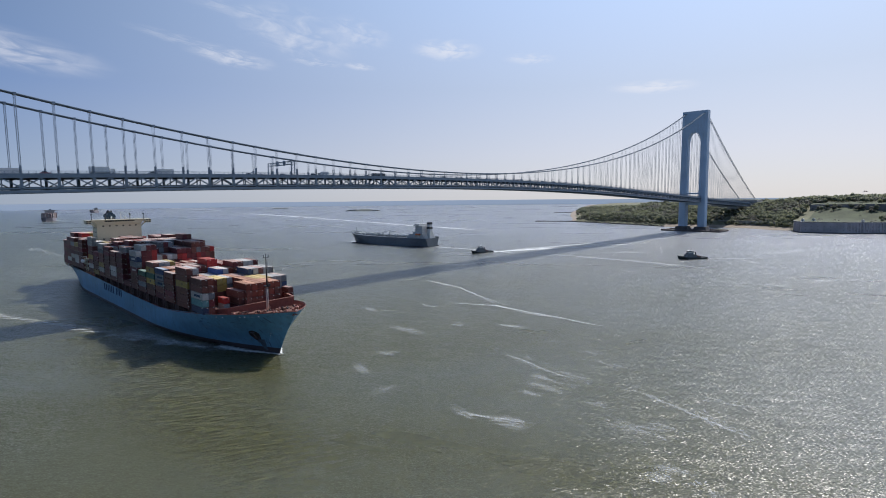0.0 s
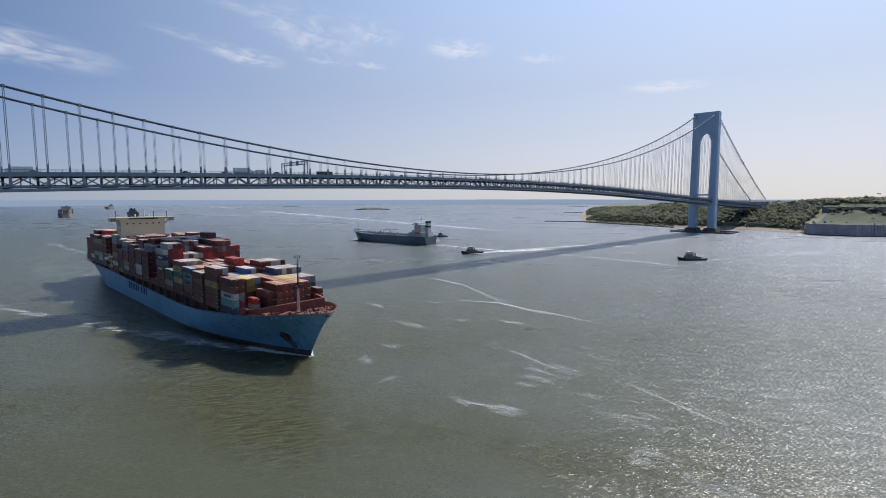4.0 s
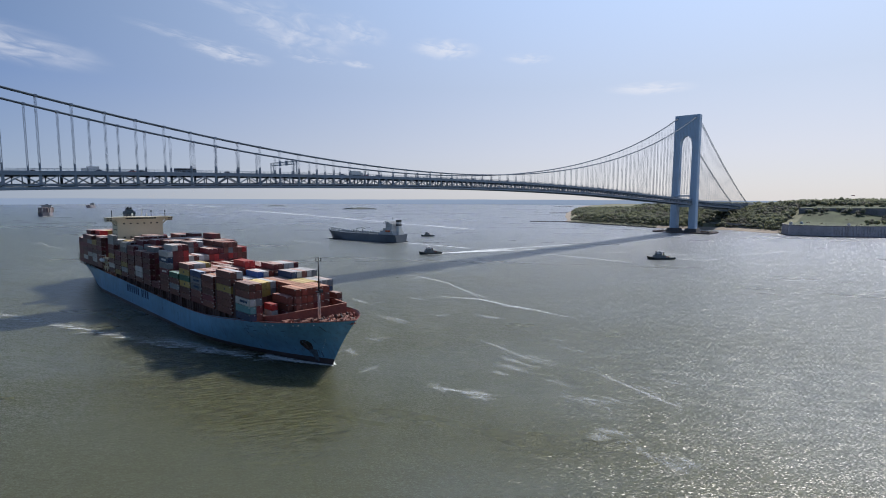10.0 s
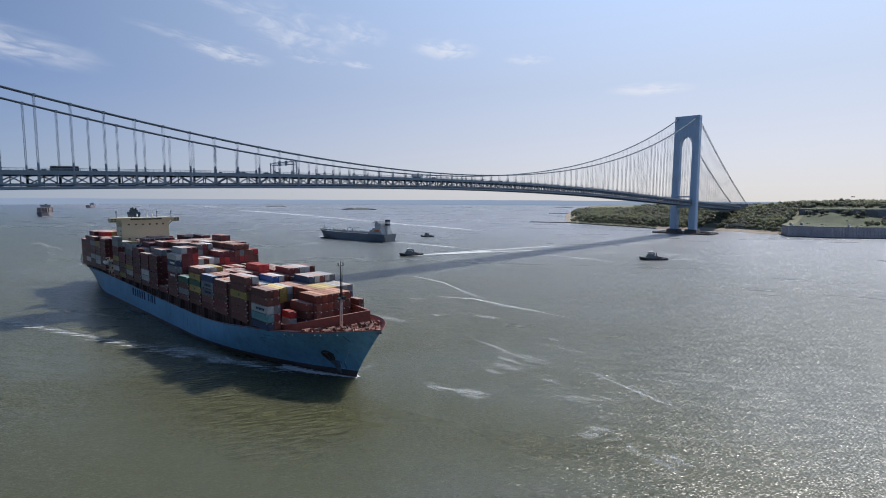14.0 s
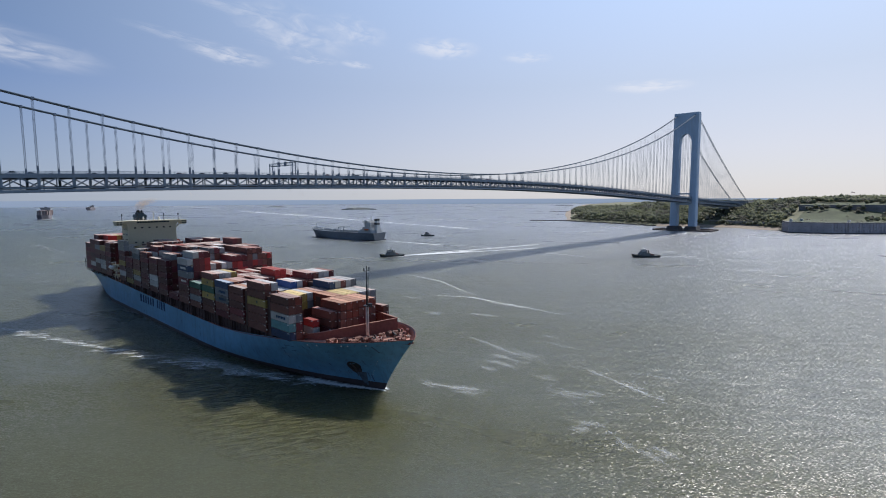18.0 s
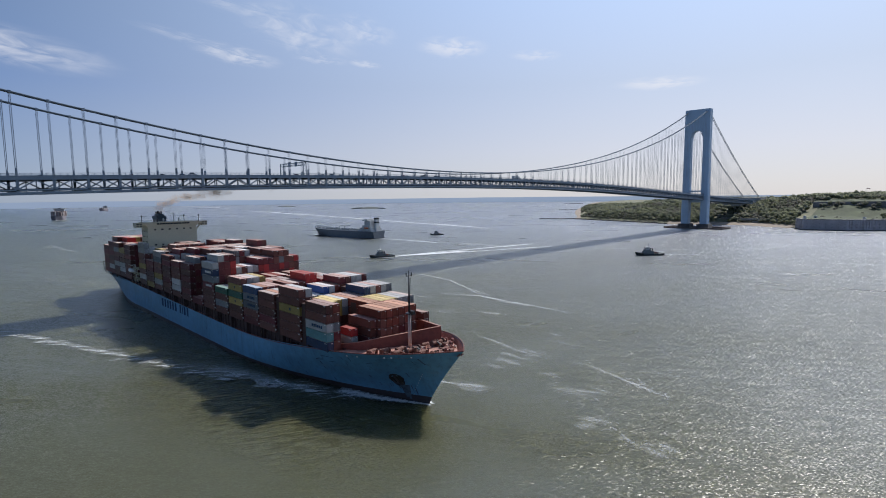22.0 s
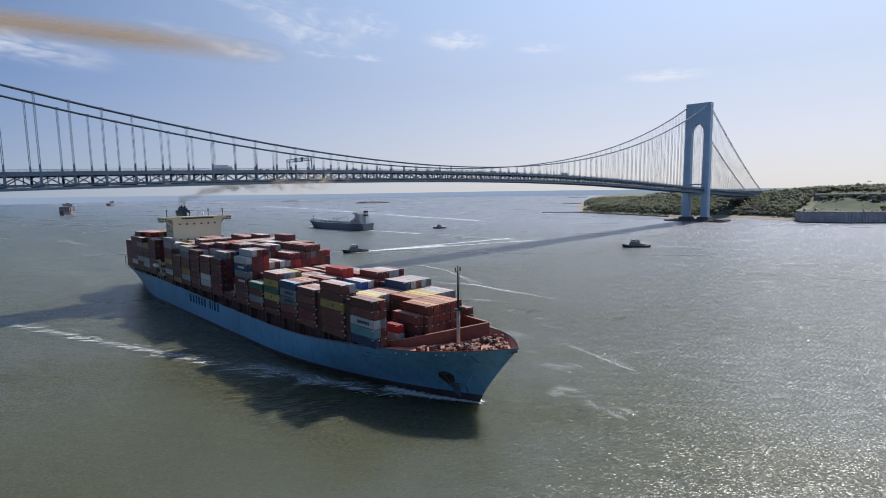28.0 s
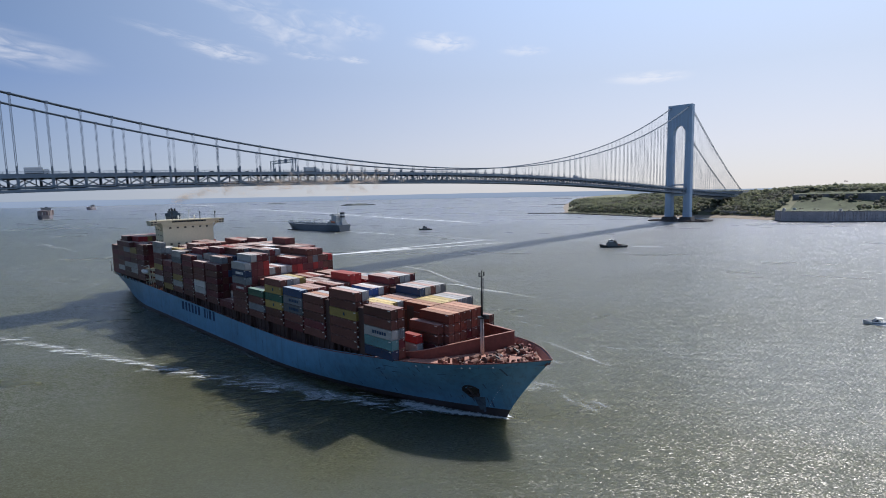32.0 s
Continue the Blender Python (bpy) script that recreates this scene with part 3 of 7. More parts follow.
        for i in range(n):
            self.v.extend([tuple(left[i]), tuple(right[i])])
            self.uv[k + 2 * i], self.uv[k + 2 * i + 1] = (i / (n - 1), 0.0), (i / (n - 1), 1.0)
        for i in range(n - 1):
            a = k + 2 * i
            self.f.append((a, a + 2, a + 3, a + 1))
        return self

    def data(self, name, material, smooth=False):
        me = bpy.data.meshes.new(name)
        me.from_pydata(self.v, [], self.f)
        if self.uv:
            lay = me.uv_layers.new(name="UVMap")
            for lp in me.loops:
                lay.data[lp.index].uv = self.uv.get(lp.vertex_index, (0, 0))
        me.materials.append(material)
        me.update()
        if smooth:
            me.shade_smooth()
        return me


def part(name, mesh, material=None, parent=None, label="", smooth=False, m=None):
    """Links a mesh as one object under a thing or a part."""
    me = mesh.data(name, material, smooth) if isinstance(mesh, Mesh) else mesh
    ob = new(name, me)
    if parent:
        ob.parent = parent
    if m is not None:
        ob.matrix_basis = m
    if label:
        ob["label"] = label
    return ob


def thing(name, label, category, m=None, group="", kind=""):
    ob = new(name)
    ob.empty_display_size = 1
    if m is not None:
        ob.matrix_basis = m
    return tagged(ob, label, category, group, kind)

# ---- water, far shore ----
def ring(r, n=96, z=0.0):
    return [(r * math.cos(2 * math.pi * i / n) - 1000, r * math.sin(2 * math.pi * i / n) - 330, z) for i in range(n)]


wm = Mesh()
radii = [120, 400, 900, 1700, 2900, 4930]
wm.face(ring(radii[0]))
wm.loft([ring(r) for r in radii], caps=False)
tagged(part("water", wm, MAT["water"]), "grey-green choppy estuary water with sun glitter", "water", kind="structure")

far = Mesh()
n = 220
lo, hi = [], []
for i in range(n):
    a = radians(-60 + 190 * i / (n - 1))
    x, y = -1000 + 4900 * math.sin(a), -330 + 4900 * math.cos(a)
    h = 44 + 5 * noise.noise((a * 2.3, 0.3, 0)) + 1.6 * noise.noise((a * 22, 2.0, 0))
    lo.append((x, y, -2))
    hi.append((x, y, h))
for i in range(n - 1):
    far.face([lo[i], lo[i + 1], hi[i + 1], hi[i]])
# the coast's haze is put into its blue-grey colour and a weak glow
fm = bpy.data.materials.new("distant_coast_haze")
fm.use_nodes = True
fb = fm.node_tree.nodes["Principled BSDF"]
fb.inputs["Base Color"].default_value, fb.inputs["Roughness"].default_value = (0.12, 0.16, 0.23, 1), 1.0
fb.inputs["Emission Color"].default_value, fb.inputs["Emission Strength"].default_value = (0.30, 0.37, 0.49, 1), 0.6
tagged(part("backdrop", far, fm), "low coast on the horizon, blue-grey haze painted in", "backdrop", kind="structure")


# ---- bridge ----
S = 13.94
XG = -958.55
HALF = 15.7


def deck_z(x):
    """Underside of the bridge truss along the bridge."""
    d = x + 640
    if d < 0:
        return 71 - 4.9e-5 * d * d
    if d < 350:
        return 71 - 6.0e-5 * d * d
    return 71 - 7.35 - 0.042 * (d - 350) + (0.000012 * (d - 640) ** 2 if d > 640 else 0)


def cable_z(x):
    if x > 0:
        u = x / 370
        return 209 + (54.5 - 209) * u - 4 * 7.0 * u * (1 - u)
    if x < -1298:
        return cable_z(-1298 - x)
    return 83.52 + (209 - 83.52) * ((x + 649) / 649) ** 2


bridge = thing("suspension_bridge", "long blue-grey steel suspension bridge with double deck truss", "bridge")
XS = [XG + S * k for k in range(-24, 95)]
XS = [x for x in XS if x < 362]
DEPTH = 7.9
for sgn in (-1, 1):
    for off in (-0.95, 0.95):
        xs = [-1298 + 1298 * i / 120 for i in range(121)] + [370 * i / 20 for i in range(1, 21)]
        c = Mesh().tube([(x, sgn * HALF + off, cable_z(x)) for x in xs], 0.46, 8)
        part("main_cable", c, MAT["cable"], bridge, smooth=True)
for x in XS:
    for sgn in (-1, 1):
        zt, zb = cable_z(x), deck_z(x) + DEPTH + 0.4
        if zt - zb < 1.2:
            continue
        s = Mesh().box(-0.2, 0.2, -0.95, -0.6, zb - 0.3, min(zb + 3.4, zt - 0.4)).box(-0.2, 0.2, 0.6, 0.95, zb - 0.3, min(zb + 3.4, zt - 0.4)).box(-0.15, 0.15, -0.9, 0.9, zb - 0.3, zb + 0.3)
        anchor = part("suspender", s, MAT["rope"], bridge, m=pose(x, sgn * HALF, 0))
        for off in (-0.95, 0.95):
            for dx in (-0.3, 0.3):
                part("rope", Mesh().tube([(dx, off, zt), (dx, off * 0.7, zb)], 0.075, 4, cap=False), MAT["rope"], anchor)
            part("cable_band", Mesh().box(-0.55, 0.55, off - 0.54, off + 0.54, zt - 0.5, zt + 0.56), MAT["rope"], anchor)


def truss_chord(name, z0, z1, y0, y1, material):
    for sgn in (-1, 1):
        for a, b in zip(XS[:-1:4], XS[4::4]):
            m = Mesh()
            pts = [a + (b - a) * i / 4 for i in range(5)]
            rings = [[(x, sgn * y0, deck_z(x) + z0), (x, sgn * y1, deck_z(x) + z0), (x, sgn * y1, deck_z(x) + z1), (x, sgn * y0, deck_z(x) + z1)] for x in pts]
            m.loft(rings)
            part(name, m, material, bridge)


truss_chord("top_chord", DEPTH - 1.9, DEPTH + 0.2, HALF - 0.9, HALF + 0.5, MAT["bridge"])
truss_chord("bottom_chord", -0.9, 0.45, HALF - 0.9, HALF + 0.5, MAT["bridge"])
truss_chord("deck_fascia", 0.95, 1.7, HALF - 0.85, HALF + 0.35, MAT["bridge"])
for a, b in zip(XS[:-1:4], XS[4::4]):
    for nm, z0, z1, w in (("upper_roadway", DEPTH - 1.2, DEPTH - 0.3, HALF - 0.95), ("lower_roadway", 1.3, 2.0, HALF - 0.95)):
        m = Mesh()
        pts = [a + (b - a) * i / 4 for i in range(5)]
        m.loft([[(x, -w, deck_z(x) + z0), (x, w, deck_z(x) + z0), (x, w, deck_z(x) + z1), (x, -w, deck_z(x) + z1)] for x in pts])
        part(nm, m, MAT["asphalt"], bridge)
for i, x in enumerate(XS[:-1]):
    x1 = XS[i + 1]
    for sgn in (-1, 1):
        y = sgn * (HALF - 0.1)
        zb, zb1 = deck_z(x), deck_z(x1)
        xm = (x + x1) / 2
        zm_ = deck_z(xm)
        p = Mesh().box(x - 0.58, x + 0.58, y - 0.45, y + 0.45, zb + 0.4, zb + DEPTH - 1.7)
        p.frustum((x - 1.3, x + 1.3, y - 0.5, y + 0.5), zb + 1.45, (x - 0.5, x + 0.5, y - 0.5, y + 0.5), zb + 2.6)
        part("truss_post", p, MAT["bridge"], bridge)
        d = Mesh()
        d.bar((x, y, zb + 1.6), (xm, y, zm_ + DEPTH - 2.0), 0.55)
        part("truss_diagonal", d, MAT["bridge"], bridge)
        d = Mesh()
        d.bar((xm, y, zm_ + DEPTH - 2.0), (x1, y, zb1 + 1.6), 0.55)
        part("truss_diagonal", d, MAT["bridge"], bridge)
        part("sub_post", Mesh().box(xm - 0.22, xm + 0.22, y - 0.3, y + 0.3, zm_ + 0.4, zm_ + DEPTH - 1.8), MAT["bridge_shade"], bridge)
        # parapet rail above the top chord
        r = Mesh()
        r.bar((x, y, zb + DEPTH + 1.25), (x1, y, zb1 + DEPTH + 1.25), 0.14, 0.2)
        r.bar((x, y, zb + DEPTH + 0.7), (x1, y, zb1 + DEPTH + 0.7), 0.1, 0.14)
        for k in range(5):
            xx = x + (x1 - x) * k / 5
            r.box(xx - 0.07, xx + 0.07, y - 0.07, y + 0.07, deck_z(xx) + DEPTH, deck_z(xx) + DEPTH + 1.3)
        part("parapet_rail", r, MAT["bridge"], bridge)
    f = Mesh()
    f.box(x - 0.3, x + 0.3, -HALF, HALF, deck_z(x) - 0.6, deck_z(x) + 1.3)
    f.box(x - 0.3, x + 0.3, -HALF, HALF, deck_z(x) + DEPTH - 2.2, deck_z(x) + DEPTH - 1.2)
    part("floor_beam", f, MAT["bridge_shade"], bridge)


def tower(x0):
    """A steel portal tower: two tapering legs and a deep arched head."""
    def leg_rect(z, sgn):
        k = (211 - z) / 211
        d = 6.2 + 1.4 * k
        yo, yi = 20.9 + 1.6 * k, 10.6 - 0.6 * k
        ys = (yi, yo) if sgn > 0 else (-yo, -yi)
        return (x0 - d, x0 + d, *ys)
    for sgn in (-1, 1):
        m = Mesh()
        zs = [8, 45, 80, 120, 158]
        rings = []
        for z in zs:
            a, b, c, d = leg_rect(z, sgn)
            e = 1.1
            rings.append([(a + e, c, z), (b - e, c, z), (b, c + e, z), (b, d - e, z), (b - e, d, z), (a + e, d, z), (a, d - e, z), (a, c + e, z)])
        m.loft(rings)
        part("tower_leg", m, MAT["tower"], bridge)
        for z in range(24, 158, 15):
            a, b, c, d = leg_rect(z, sgn)
            part("seam_band", Mesh().box(a - 0.06, b + 0.06, c - 0.06, d + 0.06, z, z + 0.5), MAT["tower"], bridge)
    # arched head between z 158 and 211
    prof = [(-20.9 - 0.4, 158), (-10.2, 158)]
    for i in range(1, 24):
        a = math.pi * i / 24
        prof.append((-10.2 * math.cos(a), 158 + 16.5 * math.sin(a) ** 0.8))
    prof += [(10.2, 158), (21.3, 158), (20.9, 211), (-20.9, 211)]
    h = Mesh()
    d = 6.45
    # skin the head in quads: front and back faces by columns
    cols = prof[1:-3]
    for sx in (-1, 1):
        xx = x0 + sx * d
        quads = [[(xx, -21.3, 158), (xx, -10.2, 158), (xx, -10.2, 211), (xx, -20.9, 211)], [(xx, 10.2, 158), (xx, 21.3, 158), (xx, 20.9, 211), (xx, 10.2, 211)]]
        for p, q in zip(cols[:-1], cols[1:]):
            quads.append([(xx, p[0], p[1]), (xx, q[0], q[1]), (xx, q[0], 211), (xx, p[0], 211)])
        for q in quads:
            h.face(q if sx > 0 else q[::-1])
    for p, q in zip(cols[:-1], cols[1:]):
        h.face([(x0 - d, *p), (x0 - d, *q), (x0 + d, *q), (x0 + d, *p)])
    h.face([(x0 - d, -20.9, 211), (x0 + d, -20.9, 211), (x0 + d, 20.9, 211), (x0 - d, 20.9, 211)])
    for s in (-1, 1):
        h.face([(x0 - d, s * 21.3, 158), (x0 + d, s * 21.3, 158), (x0 + d, s * 20.9, 211), (x0 - d, s * 20.9, 211)][::-s])
    part("portal_head", h, MAT["tower"], bridge, "deep arched steel head joining the tower legs")
    for z in (172, 186, 200):
        part("seam_band", Mesh().box(x0 - d - 0.08, x0 + d + 0.08, -21.2, 21.2, z + 4, z + 4.4), MAT["tower"], bridge)
    zt = deck_z(x0) + DEPTH
    part("portal_strut", Mesh().box(x0 - 2.5, x0 + 2.5, -10.5, 10.5, zt + 6.2, zt + 8.6), MAT["tower"], bridge)
    part("cross_strut", Mesh().box(x0 - 4.5, x0 + 4.5, -10.5, 10.5, zt - DEPTH - 5, zt - DEPTH - 0.6), MAT["tower"], bridge)
    pier = Mesh()
    for sgn in (-1, 1):
        pier.frustum((x0 - 13, x0 + 13, sgn * 16 - 12, sgn * 16 + 12), -6, (x0 - 10.5, x0 + 10.5, sgn * 16 - 9.5, sgn * 16 + 9.5), 8)
    part("tower_pier", pier, MAT["rock"], bridge, "dark stone tower pier")
    f = Mesh()
    for a, b in (((-24, -52), (-24, 45)), ((24, -52), (24, 45)), ((-24, 45), (24, 45)), ((-24, -52), (24, -52))):
        f.bar((x0 + a[0], a[1], 1.2), (x0 + b[0], b[1], 0.6), 3.0, 3.0)
    part("fender", f, MAT["timber"], bridge, "low dark timber and rock fender round the pier")


tower(0)
tower(-1298)
anch = Mesh().frustum((352, 420, -26, 26), 10, (362, 415, -22, 22), 52)
part("anchorage", anch, MAT["concrete"], bridge, "concrete cable anchorage on the hillside")



# ---- land ----
SHORE = [(4300, 2150), (2535, 1551), (1164, 879), (911, 756), (560, 560), (330, 420), (196, 354), (166, 260), (140, 178), (103, 88), (112, 30), (147, -41), (105, -102), (96, -136), (60, -150), (66, -215), (116, -285), (170, -420), (260, -700), (700, -1500), (4300, -1500)]


def shore_dist(x, y):
    """Distance from the shore line, positive on land."""
    best, inside = 1e9, False
    n = len(SHORE)
    for i in range(n):
        (ax, ay), (bx, by) = SHORE[i], SHORE[(i + 1) % n]
        dx, dy = bx - ax, by - ay
        t = max(0, min(1, ((x - ax) * dx + (y - ay) * dy) / (dx * dx + dy * dy)))
        best = min(best, math.hypot(x - ax - t * dx, y - ay - t * dy))
        if (ay > y) != (by > y) and x < (bx - ax) * (y - ay) / (by - ay) + ax:
            inside = not inside
    return best if inside else -best


def sstep(a, b, x):
    t = max(0.0, min(1.0, (x - a) / (b - a)))
    return t * t * (3 - 2 * t)


def land_z(x, y, d):
    """Height of the ground d metres in from the shore."""
    if d < 0:
        return max(-6.0, d * 0.25)
    crest = 44 if y < -130 else 44 - 13 * sstep(-130, 10, y)
    crest *= 1 - 0.72 * sstep(280, 520, y + 0.12 * (x - 200))
    z = 0.4 + 3.4 * sstep(0, 20, d) + crest * (0.25 * sstep(18, 50, d) + 0.75 * sstep(45, 240, d))
    if y < -120:
        z = max(z, 17.0 * sstep(-128, -145, y) * sstep(4, 12, d))
    return z + 2.2 * noise.noise((x * 0.014, y * 0.014, 0)) * sstep(12, 70, d)


gx = [30 + 11 * i for i in range(50)] + [580 * 1.09 ** i for i in range(1, 25)]
gy = [-1500, -1100, -800, -620, -520, -470] + [-430 + 11 * i for i in range(92)] + [582 * 1.08 ** i for i in range(1, 20)]
land = Mesh()
for j, y in enumerate(gy):
    for i, x in enumerate(gx):
        d = shore_dist(x, y)
        land.v.append((x, y, land_z(x, y, d)))
nx = len(gx)
for j in range(len(gy) - 1):
    for i in range(nx - 1):
        q = (j * nx + i, j * nx + i + 1, (j + 1) * nx + i + 1, (j + 1) * nx + i)
        if max(land.v[k][2] for k in q) > -1.2:
            land.f.append(q)
tagged(part("ground", land, MAT["land"], smooth=True), "wooded headland with scrub and grass slopes", "ground", kind="structure")


def strip_along(pts, w0, w1, z0, z1):
    """A band on the ground along a line, w0 to w1 metres inland."""
    a, b = [], []
    for k, (x, y) in enumerate(pts):
        p, q = pts[max(0, k - 1)], pts[min(len(pts) - 1, k + 1)]
        t = Vector((q[0] - p[0], q[1] - p[1])).normalized()
        nrm = Vector((-t.y, t.x))
        a.append((x + nrm.x * w0, y + nrm.y * w0, z0))
        b.append((x + nrm.x * w1, y + nrm.y * w1, z1))
    return a, b


def finer(pts, step):
    out = []
    for (ax, ay), (bx, by) in zip(pts[:-1], pts[1:]):
        k = max(1, int(math.hypot(bx - ax, by - ay) / step))
        out += [(ax + (bx - ax) * i / k + 2.0 * noise.noise((ax + i * 3.1, ay, 0)), ay + (by - ay) * i / k + 2.0 * noise.noise((ay + i * 2.3, ax, 5))) for i in range(k)]
    return out + [pts[-1]]


bl, br = strip_along(finer([(103, 88), (112, 30), (147, -41), (105, -102), (97, -132)], 9), -6, 17, 0.25, 4.6)
tagged(part("beach", Mesh().strip(bl, br), MAT["sand"]), "narrow pale sand beach below the bridge", "beach", kind="structure")
bl, br = strip_along(finer([(2535, 1551), (1164, 879), (911, 756), (560, 560), (330, 420), (215, 362)], 25), -5, 46, 0.3, 6.5)
tagged(part("beach", Mesh().strip(bl, br), MAT["sand"]), "long curved sand beach behind the headland", "beach", kind="structure")
# rock revetment along the point and the stone jetty
def rock_bank(name, label, pts, width, height, seed, step=2.4):
    random.seed(seed)
    m = Mesh()
    for (x, y) in finer(pts, step):
        for k in range(3):
            a = random.uniform(-0.5, 0.5) * width
            s = random.uniform(0.8, 1.9)
            cx, cy = x + a * 0.6 + random.uniform(-1, 1), y + a + random.uniform(-1, 1)
            h = height * (1 - abs(a) / width) * random.uniform(0.6, 1.1)
            m.frustum((cx - s, cx + s, cy - s, cy + s), -0.8, (cx - s * 0.6, cx + s * 0.5, cy - s * 0.5, cy + s * 0.6), h)
    ob = part(name, m, MAT["rock"])
    return tagged(ob, label, "jetty", kind="stuff")


rock_bank("rock_jetty", "long low jetty of dark rocks running out from the point", [(159, 437), (182, 390), (200, 356)], 6, 2.6, 3)
rock_bank("rock_bank", "dark rock bank along the foot of the wooded point", [(196, 354), (166, 260), (140, 178), (103, 88)], 6, 2.8, 4, 3.4)
rock_bank("rock_groyne", "low rock groyne on the far beach", [(859, 807), (911, 756)], 8, 3.0, 6, 4)
rock_bank("rock_groyne", "low rock groyne on the far beach", [(2165, 1570), (2260, 1480)], 12, 4.5, 7, 6)

# ---- shore battery ----
fort = thing("shore_battery", "long grey granite battery wall standing in the water", "fort")
WALL = [(94, -137), (52, -155), (60, -214), (112, -284), (150, -352)]
for (ax, ay), (bx, by) in zip(WALL[:-1], WALL[1:]):
    l = math.hypot(bx - ax, by - ay)
    t = Vector((bx - ax, by - ay, 0)) / l
    out = Vector((-t.y, t.x, 0))
    if out.x > 0:
        out = -out
    m = Mesh()
    inn = -out * 5
    A, B = Vector((ax, ay, 0)), Vector((bx, by, 0))
    k = len(m.v)
    for P in (A, B):
        m.v.extend([tuple(P + Vector((0, 0, -3))), tuple(P + inn + Vector((0, 0, -3))), tuple(P + inn + Vector((0, 0, 17.5))), tuple(P - out * 1.2 + Vector((0, 0, 17.5)))])
    m.f.extend([(k, k + 4, k + 7, k + 3), (k + 3, k + 7, k + 6, k + 2), (k + 1, k + 2, k + 6, k + 5), (k, k + 3, k + 2, k + 1), (k + 4, k + 5, k + 6, k + 7)])
    part("wall", m, MAT["granite"], fort)
    cp = Mesh()
    cp.bar(tuple(A - out * 1.5 + Vector((0, 0, 17.9))), tuple(B - out * 1.5 + Vector((0, 0, 17.9))), 3.4, 0.8)
    part("coping", cp, MAT["concrete"], fort)
    ft = Mesh()
    ft.bar(tuple(A + out * 1.2 + Vector((0, 0, 0.3))), tuple(B + out * 1.2 + Vector((0, 0, 0.3))), 3.0, 1.6)
    part("footing", ft, MAT["rock"], fort)
    for i in range(1, int(l / 4.2)):
        P = A + t * (i * 4.2)
        b = Mesh()
        b.bar(tuple(P + out * 0.2 + Vector((0, 0, 0.2))), tuple(P - out * 0.72 + Vector((0, 0, 16.8))), 1.1, 1.0, up=tuple(out))
        part("buttress", b, MAT["granite"], fort)
        if i % 2:
            for z in (5.0, 10.5):
                c = P + t * 2.1 + out * (0.05 - z * 0.055)
                g = Mesh().bar(tuple(c + Vector((0, 0, z - 0.9))), tuple(c + Vector((0, 0, z + 0.9))), 1.3, 0.5, up=tuple(out))
                part("embrasure", g, MAT["concrete"], fort)
# a mown terrace behind the wall
tr = Mesh()
rows_ = []
for x in [70 + 9 * i for i in range(22)]:
    rows_.append([(x, y, land_z(x, y, shore_dist(x, y)) + 0.5) for y in [-300 + 9 * j for j in range(18)]])
tr.loft(rows_, closed=False, caps=False)
tagged(part("lawn", tr, MAT["grass"], smooth=True), "mown green slope above the battery", "lawn", kind="structure")
for (x, y, c) in ((100, -150, "white"), (118, -163, "white"), (96, -232, "white")):
    z = land_z(x, y, shore_dist(x, y))
    hut = thing("hut", "small white hut on the battery terrace", "hut", pose(x, y, z + 0.3))
    part("wall", Mesh().box(-3, 3, -2.2, 2.2, -0.8, 3.0), MAT[c], hut)
    part("roof", Mesh().frustum((-3.4, 3.4, -2.6, 2.6), 3.0, (-2.6, 2.6, -0.2, 0.2), 4.6), MAT["grey"], hut)
    part("door", Mesh().box(-3.06, -3.0, -0.5, 0.5, 0, 2.0), MAT["black"], hut)
upper = thing("upper_battery", "long dark upper battery wall below a grassy crest", "fort")
UP = [(262, -136), (262, -190), (264, -245), (268, -330)]
for (ax, ay), (bx, by) in zip(UP[:-1], UP[1:]):
    za, zb = 43.5 - 0.01 * (ay + 136), 43.5 - 0.01 * (by + 136)
    m = Mesh()
    m.loft([[(ax, ay, 24), (ax + 3, ay, 24), (ax + 3, ay, za), (ax, ay, za)], [(bx, by, 24), (bx + 3, by, 24), (bx + 3, by, zb), (bx, by, zb)]])
    part("wall", m, MAT["oldwall"], upper)
    n = int(math.hypot(bx - ax, by - ay) / 9)
    for k in range(n):
        u = (k + 0.5) / n
        x, y = ax + (bx - ax) * u, ay + (by - ay) * u
        part("pier", Mesh().box(x - 0.7, x, y - 0.8, y + 0.8, 26, 42.6), MAT["oldwall"], upper)
tr = Mesh()
tr.loft([[(x, y, max(43.9 + 0.05 * (x - 264) - 0.01 * (y + 136), land_z(x, y, shore_dist(x, y)) + 0.4)) for y in [-136 - 12 * j for j in range(17)]] for x in (265.2, 280, 300, 320, 345)], closed=False, caps=False)
tagged(part("lawn", tr, MAT["grass"], smooth=True), "grassy crest above the upper battery", "lawn", kind="structure")
random.seed(52)
for k in range(26):
    x, y = random.uniform(95, 255), random.uniform(-300, -142)
    if k < 16:
        x, y = random.uniform(225, 258), random.uniform(-320, -138)
    z = land_z(x, y, shore_dist(x, y))
    b = Mesh()
    r = random.uniform(1.2, 3.2)
    for j in range(90):
        v = Vector((random.gauss(0, 1), random.gauss(0, 1), abs(random.gauss(0, 0.7)))).normalized() * r * random.uniform(0.55, 1.05)
        u = Vector((random.gauss(0, 1), random.gauss(0, 1), random.gauss(0, 1))).normalized() * 0.5
        w = u.cross(Vector((random.gauss(0, 1), random.gauss(0, 1), random.gauss(0, 1)))).normalized() * 0.4
        b.face([v - u, v + w, v + u, v - w])
    sh = thing("shrub", "low dark green shrub on the battery slope", "shrub", pose(x, y, z), group="shrubs on the slope")
    part("leaves", b, MAT["leaf_b"], sh)
